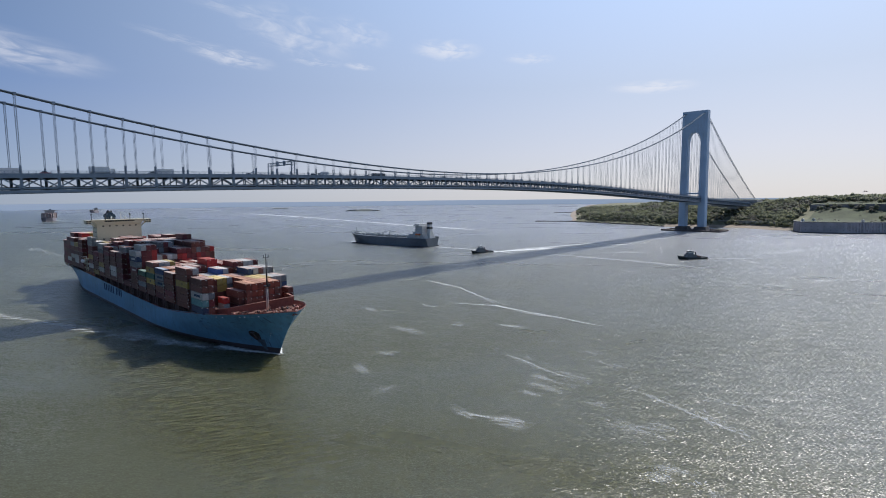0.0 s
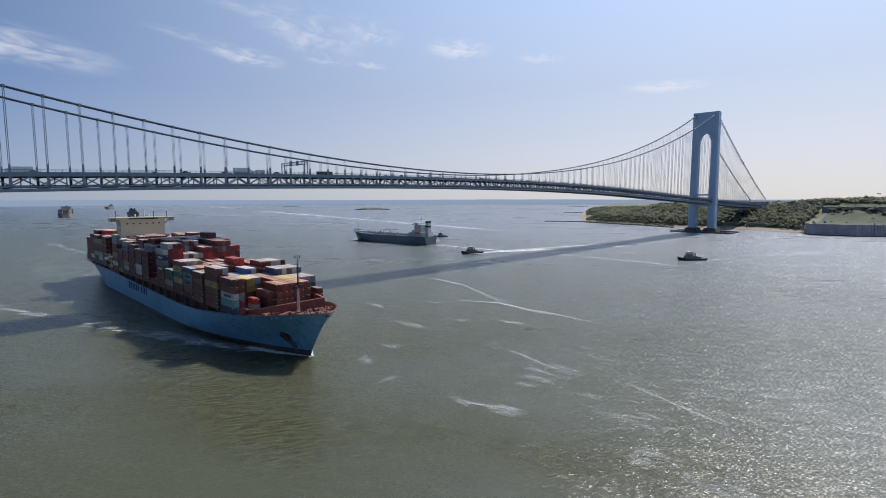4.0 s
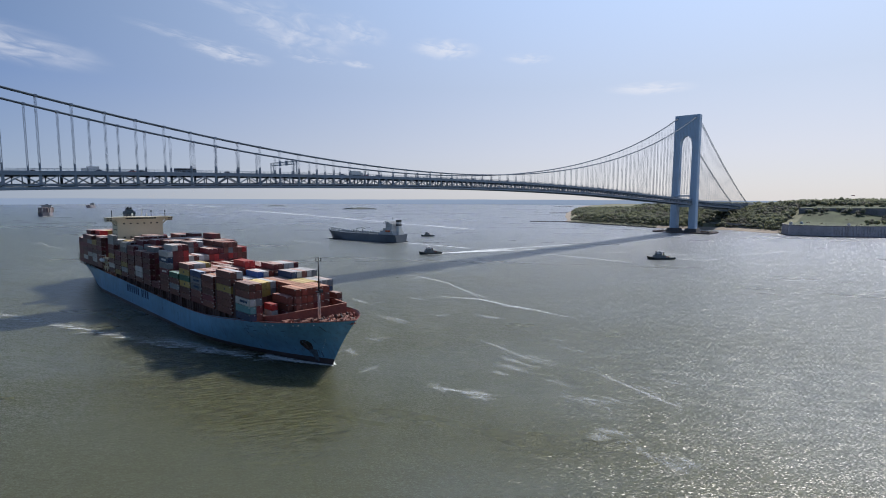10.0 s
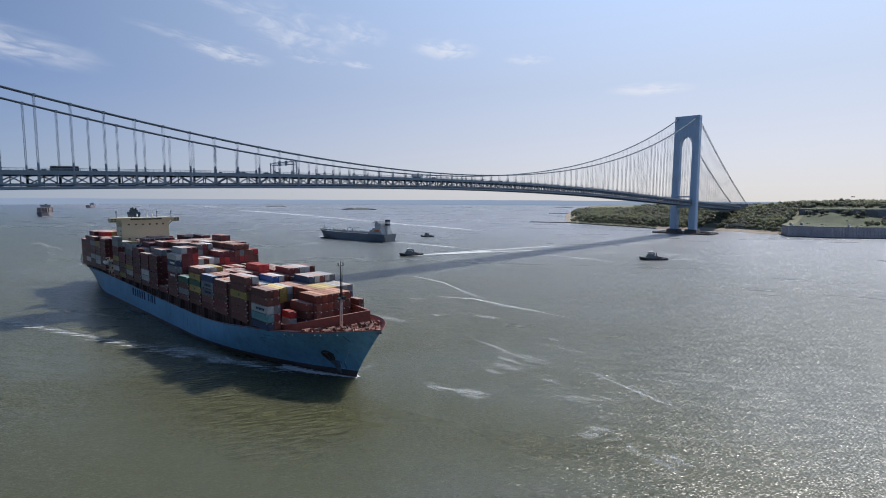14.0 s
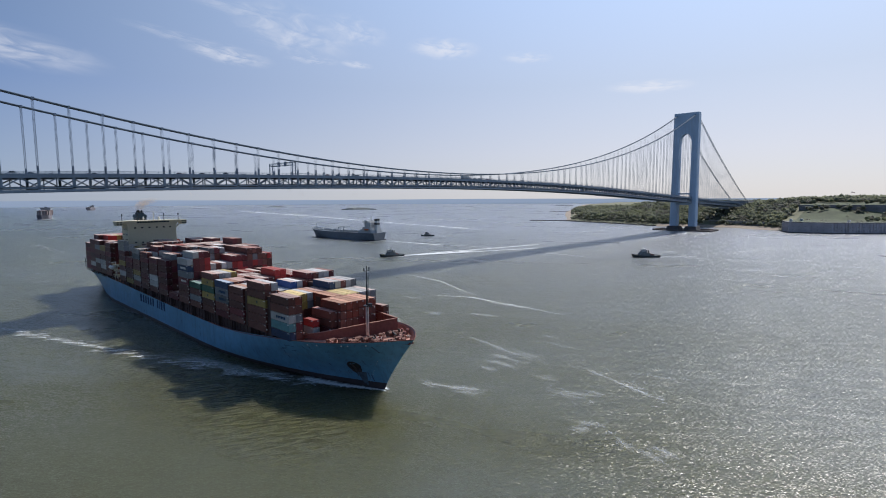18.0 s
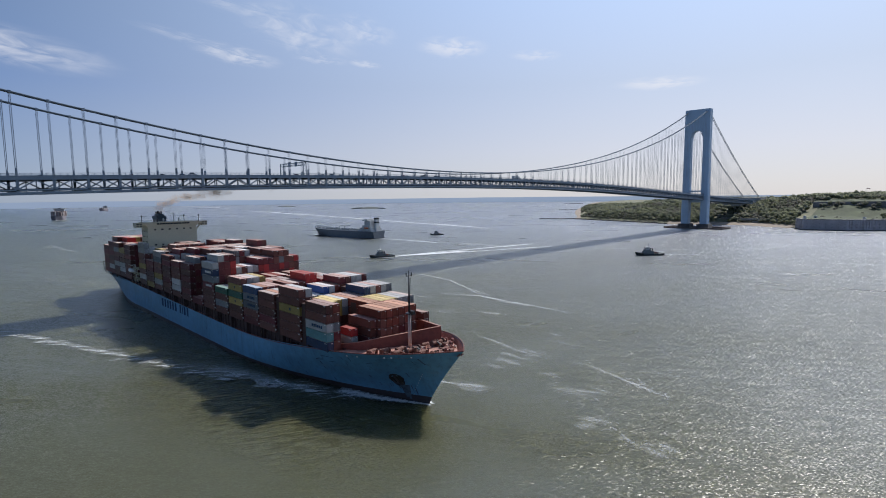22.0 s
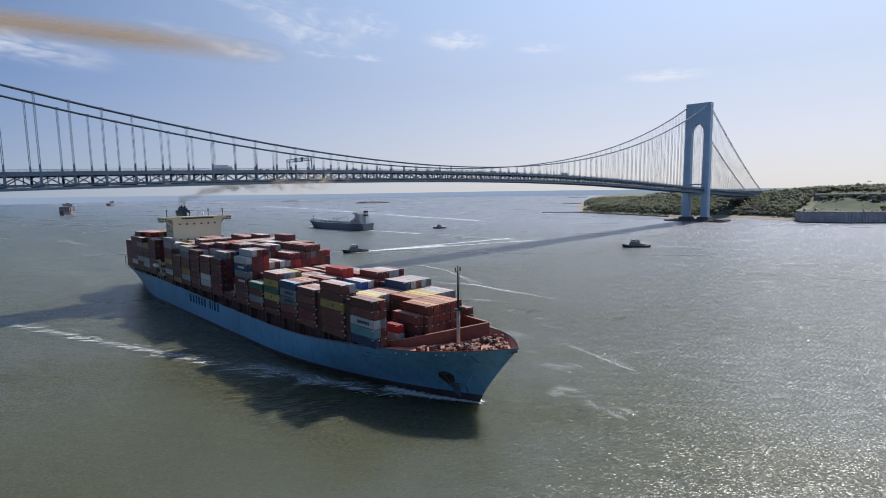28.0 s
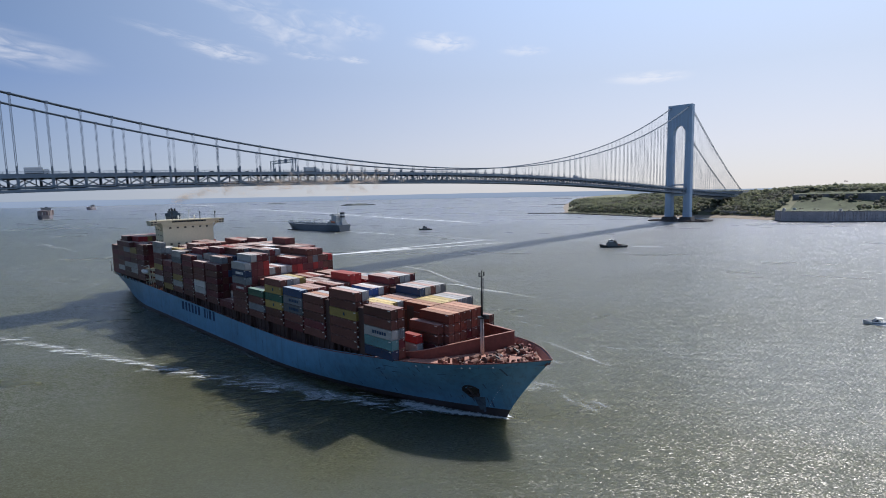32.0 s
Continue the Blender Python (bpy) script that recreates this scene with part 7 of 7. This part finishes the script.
tagged(part("stern_wake", broken([(-316, -14), (-350, -26), (-400, -36), (-470, -46), (-600, -60)], 16, 0.9, 7, 1.2, 71, 0.1, 0.2), MAT["shred"], ship, "torn foam astern"), kind="stuff")
tagged(part("stern_wake", broken([(-314, 6), (-420, 8), (-600, 14)], 30, 0.9, 8, 1.3, 72, 0.1, 0.2), MAT["shred"], ship, "torn foam astern"), kind="stuff")
tagged(part("wash_line", streak([(x + 14, y + 6) for x, y in BOWLINE[5:]], 1.3, 74, 0.32, 5), MAT["faint"], ship), kind="stuff")

# old foam lines lying on the water
LINES = [
    (10, [(-655, 110), (-653, 58)]), (10, [(-675, 123), (-671, 90), (-668, 53)]),
    (28, [(154, 2159), (54, 1601), (-29, 1151), (-110, 807), (-168, 563), (-196, 395), (-238, 258)]), (48, [(516, 4165), (465, 3464), (349, 2743)]),
        (28, [(-875, 659), (-864, 553), (-860, 409), (-857, 321)]), (20, [(-650, 598), (-632, 487), (-647, 379)]), (16, [(-604, 378), (-601, 278), (-622, 209)])]
# bright rippled glints off the battery, painted as white foam threads: width, path
GLINT_LINES = [
    (4, [(-449, -160), (-443, -203), (-431, -229), (-402, -247), (-401, -270)]), (6, [(-431, -264), (-428, -288), (-423, -313), (-418, -335)]), (7, [(-376, -160), (-360, -183), (-295, -208), (-266, -220), (-236, -271), (-230, -305)]),
    (5, [(-348, -258), (-340, -280), (-326, -309), (-318, -330)]), (2.2, [(-577, -199), (-579, -217), (-570, -234), (-566, -250)]), (2.6, [(-540, -295), (-538, -307), (-536, -318), (-532, -345)]),
    (2, [(-563, -280), (-563, -284)]), (5, [(-407, -123), (-375, -158)]), (5, [(-423, -147), (-408, -164)]), (2.4, [(-513, -218), (-504, -237)]), (2.4, [(-533, -254), (-503, -286)]), (4, [(-448, -45), (-418, -86)])]
DRIFT = []
for k, (w, pts) in enumerate(LINES):
    far_ = w > 15
    layers = [(w * 0.5, 2, "wake")] if k in (2, 3) else [(w * 0.25, 5, "faint")] if far_ else [(w * 0.6, 4, "faint")]
    for j, (wd, cnt, mt) in enumerate(layers):
        m = streak(pts, wd, 50 + k, 0.06 + 0.13 * j, cnt)
        fl = tagged(part("foam_line", m, MAT[mt]), "thin broken white line on the water, of foam and painted glint", "foam", group="foam lines on the water", kind="stuff")
        if not far_:
            DRIFT.append(fl)

for k, (w, pts) in enumerate(GLINT_LINES):
    for m, mt in ((streak(pts, w * 0.3, 130 + k, 0.07, 4), "crest"), (broken(pts, w * 1.6, 0.7, 8, 0.5 + 0.13 * w, 150 + k, 0.3), "crest")):
        DRIFT.append(tagged(part("foam_line", m, MAT[mt]), "thin broken white line on the water, of foam and painted glint", "foam", group="foam lines on the water", kind="stuff"))

BRIGHT = [
    (5, [(-721, -17), (-714, -42), (-720, -78), (-734, -107), (-742, -127), (-749, -144)]), (5, [(-763, -110), (-752, -135), (-754, -158), (-753, -176), (-756, -192), (-756, -205)]),
    (4, [(-786, -157), (-783, -170), (-783, -179)]), (4, [(-821, -184), (-821, -194), (-825, -206), (-828, -216), (-829, -227), (-830, -238)]),
    (3, [(-875, -211), (-875, -222), (-872, -232), (-870, -239)]), (4, [(-796, -196), (-794, -202)]), (4, [(-825, -242), (-828, -257), (-833, -271), (-837, -286)])]
PALE = [
    (5, [(-778, -95), (-773, -113)]), (5, [(-822, -116), (-822, -137), (-824, -158)]), (7, [(-845, -213), (-844, -223), (-846, -236)]), (6, [(-854, -251), (-853, -259), (-853, -268)]),
    (6, [(-867, -274), (-869, -281)]), (4, [(-855, -151), (-851, -165)]), (6, [(-869, -157), (-871, -175)]), (4, [(-797, -213), (-798, -222)]), (5, [(-804, -75), (-806, -102)]),
    (4, [(-799, -142), (-797, -153)]), (4, [(-842, -283), (-843, -288)]), (4, [(-884, -187), (-873, -187)]), (4, [(-869, -281), (-876, -290)]),
    (3, [(-805, -219), (-809, -238)]), (3, [(-844, -238), (-845, -252)]), (5, [(-854, -251), (-850, -261), (-847, -271)]), (6, [(-870, -268), (-868, -274), (-867, -281)]),
    (5, [(-871, -285), (-872, -293), (-874, -300)]), (5, [(-874, -226), (-868, -239)]), (4, [(-837, -213), (-835, -234)]), (3, [(-818, -267), (-815, -282)])]
for k, (w, pts) in enumerate(BRIGHT + PALE):
    made_ = [(streak(pts, w * (0.8 if k < 7 else 1.1), 90 + k, 0.07, 3), "speck" if k < 7 else "faint")]
    if k < 2:
        made_.append((streak(pts, 1.0, 70 + k, 0.27, 3), "crest"))
    elif k < 7:
        made_.append((broken(pts, w * 1.3, 2.2, 3.2, 0.5, 70 + k, 0.27), "shred"))
    else:
        made_.append((broken(pts, w * 1.5, 1.5, 2.4, 0.36, 70 + k, 0.27), "shred"))
    for m, mt in made_:
        DRIFT.append(tagged(part("foam_line", m, MAT[mt]), "thin broken white line on the water, of foam and painted glint", "foam", group="foam lines on the water", kind="stuff"))

# ---- gantry and traffic on the bridge ----
GX = -807.6
gz = deck_z(GX) + DEPTH
ga = thing("sign_gantry", "grey steel overhead sign gantry across the upper roadway", "gantry", pose(GX, 0, gz))
for sgn in (-1, 1):
    for dx in (-1.1, 1.1):
        part("post", Mesh().box(dx - 0.22, dx + 0.22, sgn * 15.2 - 0.22, sgn * 15.2 + 0.22, -0.4, 8.7), MAT["bridge"], ga)
    for k in range(5):
        part("brace", Mesh().bar((-1.1, sgn * 15.2, 0.4 + k * 1.7), (1.1, sgn * 15.2, 2.0 + k * 1.7), 0.14), MAT["bridge"], ga)
for dx in (-1.1, 1.1):
    for z in (6.9, 8.7):
        part("chord", Mesh().bar((dx, -15.2, z), (dx, 15.2, z), 0.26), MAT["bridge"], ga)
for k in range(12):
    y = -15.2 + k * 2.53
    part("lattice", Mesh().bar((-1.1, y, 6.9), (-1.1, y + 2.5, 8.7), 0.16).bar((1.1, y + 2.5, 6.9), (1.1, y, 8.7), 0.16).bar((-1.1, y, 8.7), (1.1, y + 2.5, 8.7), 0.12), MAT["bridge"], ga)
for y in (-6.5, 2.0):
    part("sign_panel", Mesh().box(-1.5, -1.3, y - 1.5, y + 1.5, 6.2, 9.4), MAT["rope"], ga, "plain back of a road sign")


def make_car(label, color, m, kind_="car"):
    v = thing("car", label, "car", m, group="cars on the bridge")
    part("body", Mesh().frustum((-2.25, 2.25, -0.9, 0.9), 0.35, (-2.2, 2.15, -0.88, 0.88), 0.95), color, v)
    part("cabin", Mesh().frustum((-1.7, 1.0, -0.85, 0.85), 0.95, (-1.2, 0.4, -0.7, 0.7), 1.5 if kind_ == "car" else 1.85), MAT["glass"], v)
    part("roof", Mesh().box(-1.2, 0.4, -0.7, 0.7, 1.5 if kind_ == "car" else 1.85, 1.56 if kind_ == "car" else 1.92), color, v)
    for x in (-1.4, 1.4):
        for sgn in (-1, 1):
            part("wheel", Mesh().tube([(x, sgn * 0.72, 0.33), (x, sgn * 0.92, 0.33)], 0.33, 10), MAT["black"], v)
    return v


def make_truck(label, color, m, l=11.0):
    v = thing("lorry", label, "lorry", m, group="lorries on the bridge")
    part("cargo_box", Mesh().box(-l / 2, l / 2 - 2.6, -1.25, 1.25, 1.0, 3.9), color, v)
    part("cab", Mesh().frustum((l / 2 - 2.3, l / 2, -1.2, 1.2), 0.6, (l / 2 - 2.3, l / 2 - 0.3, -1.15, 1.15), 3.0), MAT["white"], v)
    part("windscreen", Mesh().box(l / 2 - 0.25, l / 2 - 0.1, -1.0, 1.0, 1.8, 2.7), MAT["glass"], v)
    part("chassis", Mesh().box(-l / 2, l / 2 - 0.3, -0.5, 0.5, 0.6, 1.0), MAT["black"], v)
    for x in (-l / 2 + 1, -l / 2 + 2.3, l / 2 - 1.2):
        for sgn in (-1, 1):
            part("wheel", Mesh().tube([(x, sgn * 0.85, 0.5), (x, sgn * 1.2, 0.5)], 0.5, 10), MAT["black"], v)
    return v


random.seed(77)
TRAFFIC = []
CARCOL = [("white", MAT["white"]), ("dark", MAT["black"]), ("grey", MAT["grey"]), ("red", MAT["carred"]), ("blue", MAT["carblue"])]
first_car, first_truck = {}, {}
for k in range(80):
    toward = k % 2 == 0
    lane = (-11.6, -8.0, -4.4)[k // 2 % 3] if toward else (4.4, 8.0, 11.6)[k // 2 % 3]
    x0 = -1290 + (k * 137.5 + 31 * (k // 9)) % 1280
    sp = random.uniform(15.5, 19.5) * (1 if toward else -1)
    nm, c = CARCOL[k % 5]
    if k % 27 == 3:
        nm, c = CARCOL[(0, 2, 0)[k % 3]]
        if nm not in first_truck:
            first_truck[nm] = make_truck(nm + " box lorry driving across the bridge", c, pose(x0, lane, 80))
            v = first_truck[nm]
        else:
            v = copy_thing(first_truck[nm], pose(x0, lane, 80))
    else:
        if nm not in first_car:
            first_car[nm] = make_car(nm + " car driving across the bridge", c, pose(x0, lane, 80), "van" if k % 3 == 0 else "car")
            v = first_car[nm]
        else:
            v = copy_thing(first_car[nm], pose(x0, lane, 80))
    TRAFFIC.append((v, x0, lane, sp))
# the white lorry and the long coach that pass close to the near parapet
for label, size, t1, x1, lane, sp in (("white box lorry near the parapet", 12, 25, -923.5, -8.0, 19.2), ("white box lorry near the parapet", 10, 32, -949.6, -8.0, 18.5), ("white delivery lorry on the far lanes", 8, 10, -918.9, 8.0, -14.9)):
    v = make_truck(label, MAT["white"], pose(x1 - sp * t1, lane, 80), size)
    TRAFFIC.append((v, x1 - sp * t1, lane, sp))
coach = thing("coach", "long dark coach crossing the bridge", "coach", pose(-930, -12, 80))
part("body", Mesh().frustum((-6.2, 6.2, -1.25, 1.25), 0.5, (-6.1, 6.0, -1.2, 1.2), 3.5), MAT["black"], coach)
part("roof", Mesh().box(-6.1, 6.0, -1.2, 1.2, 3.5, 3.75), MAT["white"], coach)
part("window_band", Mesh().box(-5.8, 5.6, -1.27, 1.27, 1.9, 2.9), MAT["glass"], coach)
for x in (-4.2, -3.0, 4.0):
    for sgn in (-1, 1):
        part("wheel", Mesh().tube([(x, sgn * 0.95, 0.5), (x, sgn * 1.24, 0.5)], 0.5, 10), MAT["black"], coach)
TRAFFIC.append((coach, -869.5 + 10 * 15.1, 8.0, -15.1))


def ship_pose(t):
    u = t / 16 - 1
    return pose(-887.38 -4.71 * u +0.22 * u * u, -192.27 -65.21 * u -0.07 * u * u, 0, 0, 0, -90.66 +0.05 * u)


# ---- smoke from the funnel, in drifting puffs ----
random.seed(31)
plume = thing("smoke_plume", "thin brown smoke drifting from the ship's funnel", "smoke", ship_pose(0))
PUFFS = []
for k in range(150):
    t0 = (2.0 + 1.5 * k if k < 9 else 17.0 + 14.7 * (k - 9) / 141) + random.uniform(-0.15, 0.15)
    pf = Mesh()
    for j in range(250 if k < 9 else 1300 if t0 < 26 else 700):
        c = Vector((random.gauss(0, 1.3), random.gauss(0, 1.7), random.gauss(0, 1.0)))
        c = c if c.length < 2.8 else c * (2.8 / c.length)
        r = random.uniform(0.055, 0.105)
        pf.face([tuple(c + Vector((random.gauss(0, 1), random.gauss(0, 1), random.gauss(0, 1))).normalized() * r) for _ in range(3)])
    ob = part("smoke_puff", pf, MAT["smoke"], plume, m=pose(-240, -0.5, 45.5))
    tagged(ob, kind="stuff")
    PUFFS.append((ob, t0, random.gauss(0, 0.4), random.gauss(0, 0.8), random.gauss(0, 0.32), random.uniform(-60, 60)))


def puff_rows(t0, vx, vy, vz, spin):
    """Waits in the funnel, rises through its pipes and drifts down the wind."""
    rows = [(0, pose(-240, -0.5, 45.5))]
    if t0 > 1.2:
        rows.append((t0 - 0.6, pose(-240, -0.5, 45.5)))
    for a in (0.0, 0.7, 1.5, 3.0, 5.0, 8.0, 12.0, 20.0, 30.0):
        if t0 + a >= 32:
            a = 32 - t0
        far = 9.0 * a * (a / (a + 0.6))
        rows.append((t0 + a, pose(-240 + 0.30 * far + vx * a, -0.5 + far + vy * a, 56.4 + 9.5 * (1 - math.exp(-a / 1.8)) + (0.35 + vz) * a, 0, 0, spin * a / 8)))
        if t0 + a >= 32:
            break
    return rows


def line_rows(pts):
    """Rows from (t, x, y, heading)."""
    return [(t, pose(x, y, 0, 0, 0, a)) for t, x, y, a in pts]


# ---- the aircraft's own propeller, dipping into view for a moment ----
def blade_material():
    """A blade turning too fast to be seen sharply: thin orange-brown veil, thinner at its edges."""
    m = foliage("spinning_orange_blade", (0.66, 0.46, 0.23), 0.15)
    nt = m.node_tree
    out = nt.nodes["Material Output"].inputs["Surface"]
    solid = out.links[0].from_socket
    t = nt.nodes.new("ShaderNodeTexCoord")
    sp = nt.nodes.new("ShaderNodeSeparateXYZ")
    nt.links.new(t.outputs["Generated"], sp.inputs[0])
    pp = nt.nodes.new("ShaderNodeMath")
    pp.operation = "PINGPONG"
    pp.inputs[1].default_value = 0.5
    nt.links.new(sp.outputs["Y"], pp.inputs[0])
    across = nt.nodes.new("ShaderNodeMapRange")
    across.inputs["From Min"].default_value, across.inputs["From Max"].default_value = 0.12, 0.5
    nt.links.new(pp.outputs[0], across.inputs["Value"])
    along = nt.nodes.new("ShaderNodeMapRange")
    along.inputs["From Min"].default_value, along.inputs["From Max"].default_value = 1.0, 0.7
    along.inputs["To Max"].default_value = 0.55
    nt.links.new(sp.outputs["X"], along.inputs["Value"])
    mu = nt.nodes.new("ShaderNodeMath")
    mu.operation = "MULTIPLY"
    nt.links.new(across.outputs[0], mu.inputs[0])
    nt.links.new(along.outputs[0], mu.inputs[1])
    clear = nt.nodes.new("ShaderNodeBsdfTransparent")
    veil = nt.nodes.new("ShaderNodeMixShader")
    nt.links.new(mu.outputs[0], veil.inputs["Fac"])
    nt.links.new(clear.outputs[0], veil.inputs[1])
    nt.links.new(solid, veil.inputs[2])
    nt.links.new(veil.outputs[0], out)
    return m


propeller = thing("propeller", "spinning propeller with blurred orange-brown blade of the aircraft", "propeller")
bl = Mesh()
top, low = [], []
for i in range(13):
    u = i / 12
    w = 0.0125 * (1 - 0.45 * u * u) * (1 if u < 0.95 else 0.6)
    x = -0.145 + 0.320 * u
    top.append((x, w))
    low.append((x, -w))
ring = top + low[::-1]
bl.face([(x, y, 0.0006) for x, y in ring])
bl.face([(x, y, -0.0006) for x, y in ring[::-1]])
for i in range(len(ring)):
    (x0, y0), (x1, y1) = ring[i - 1], ring[i]
    bl.face([(x0, y0, -0.0006), (x1, y1, -0.0006), (x1, y1, 0.0006), (x0, y0, 0.0006)])
blade = part("blade", bl, blade_material(), propeller)
hub = part("hub", Mesh().tube([(0, -0.012, 0), (0, 0.012, 0)], 0.012, 12), MAT["black"], propeller, m=pose(-0.40, 0.20, -0.3))


def motions():
    walk(ship, [(t, ship_pose(t)) for t in (0, 8, 16, 24, 32)])
    walk(plume, [(t, ship_pose(t)) for t in (0, 8, 16, 24, 32)])
    for ob, t0, vx, vy, vz, spin in PUFFS:
        walk(ob, puff_rows(t0, vx, vy, vz, spin))
    for fl in DRIFT:
        walk(fl, [(t, pose(0.09 * (t - 1), 0.72 * (t - 1), 0)) for t in (0, 16, 32)])
    walk(tanker, line_rows([(0, -522, 225, 96), (9, -522, 272, 96), (19, -517, 336, 96), (32, -502, 433, 95)]))
    walk(tug_fast, line_rows([(0, -533, 54, 162), (6, -567, 66, 160), (13, -605, 80, 160), (19, -640, 88, 163), (28, -690, 100, 164), (32, -713, 106, 164)]))
    walk(tug_right, line_rows([(0, -446, -143, 138), (13, -460, -124, 138), (23, -469, -108, 136), (32, -480, -96, 136)]))
    walk(tug_small, line_rows([(0, -407, 259, 150), (16, -404, 262, 150), (32, -403, 264, 150)]))
    walk(far_a, line_rows([(0, -662, 1700, -107), (32, -680, 1640, -107)]))
    walk(far_b, line_rows([(0, -255, 2990, -125), (32, -270, 2930, -125)]))
    walk(cruiser, line_rows([(0, -493, -741, 117), (16, -600, -533, 117), (31, -700.6, -338.2, 117), (32, -707.3, -325.2, 117)]))
    for v, x0, lane, sp in TRAFFIC:
        rows = []
        for t in range(0, 33, 4):
            x = x0 + sp * t
            x = max(-1296, min(330, x)) if -1400 < x < 400 else (-1296 if x < 0 else 330)
            dz = (deck_z(x + 2) - deck_z(x - 2)) / 4
            rows.append((t, pose(x, lane, deck_z(x) + DEPTH - 0.29, 0, -math.degrees(math.atan(dz)) * (1 if sp > 0 else -1), 0 if sp > 0 else 180)))
        walk(v, rows)
    # the propeller rides with the aircraft, whose nods bring a blade into view
    walk(propeller, [(r[0], aim(*r[1:])) for r in PATH])
    up = 0.075
    dips = [(0, up, 0), (1.75, up, 0), (1.9, -0.012, -0.09), (2.2, -0.012, -0.09), (2.35, up, 0), (7.05, up, 0), (7.2, 0.024, 0), (7.3, 0.003, 0), (7.4, -0.02, 0), (7.5, -0.003, 0), (7.6, -0.016, 0), (7.72, -0.05, -0.05), (7.8, -0.012, -0.08), (7.95, up, 0),
            (23.65, up, 0), (23.8, 0.03, 0), (23.9, 0.04, 0), (24.0, 0.013, 0), (24.1, 0.02, 0), (24.2, -0.015, -0.09), (24.3, 0.004, 0), (24.45, up, 0), (27.3, up, 0), (27.6, up, 0), (27.75, 0.004, 0), (27.9, -0.006, 0), (28.0, 0, 0), (28.1, 0.014, 0), (28.2, up, 0), (28.5, up, 0), (32, up, 0)]
    walk(blade, [(t, pose(-0.258 + dx, 0.133 + dy, -0.3, 0, 0, -7)) for t, dy, dx in dips])


motions()
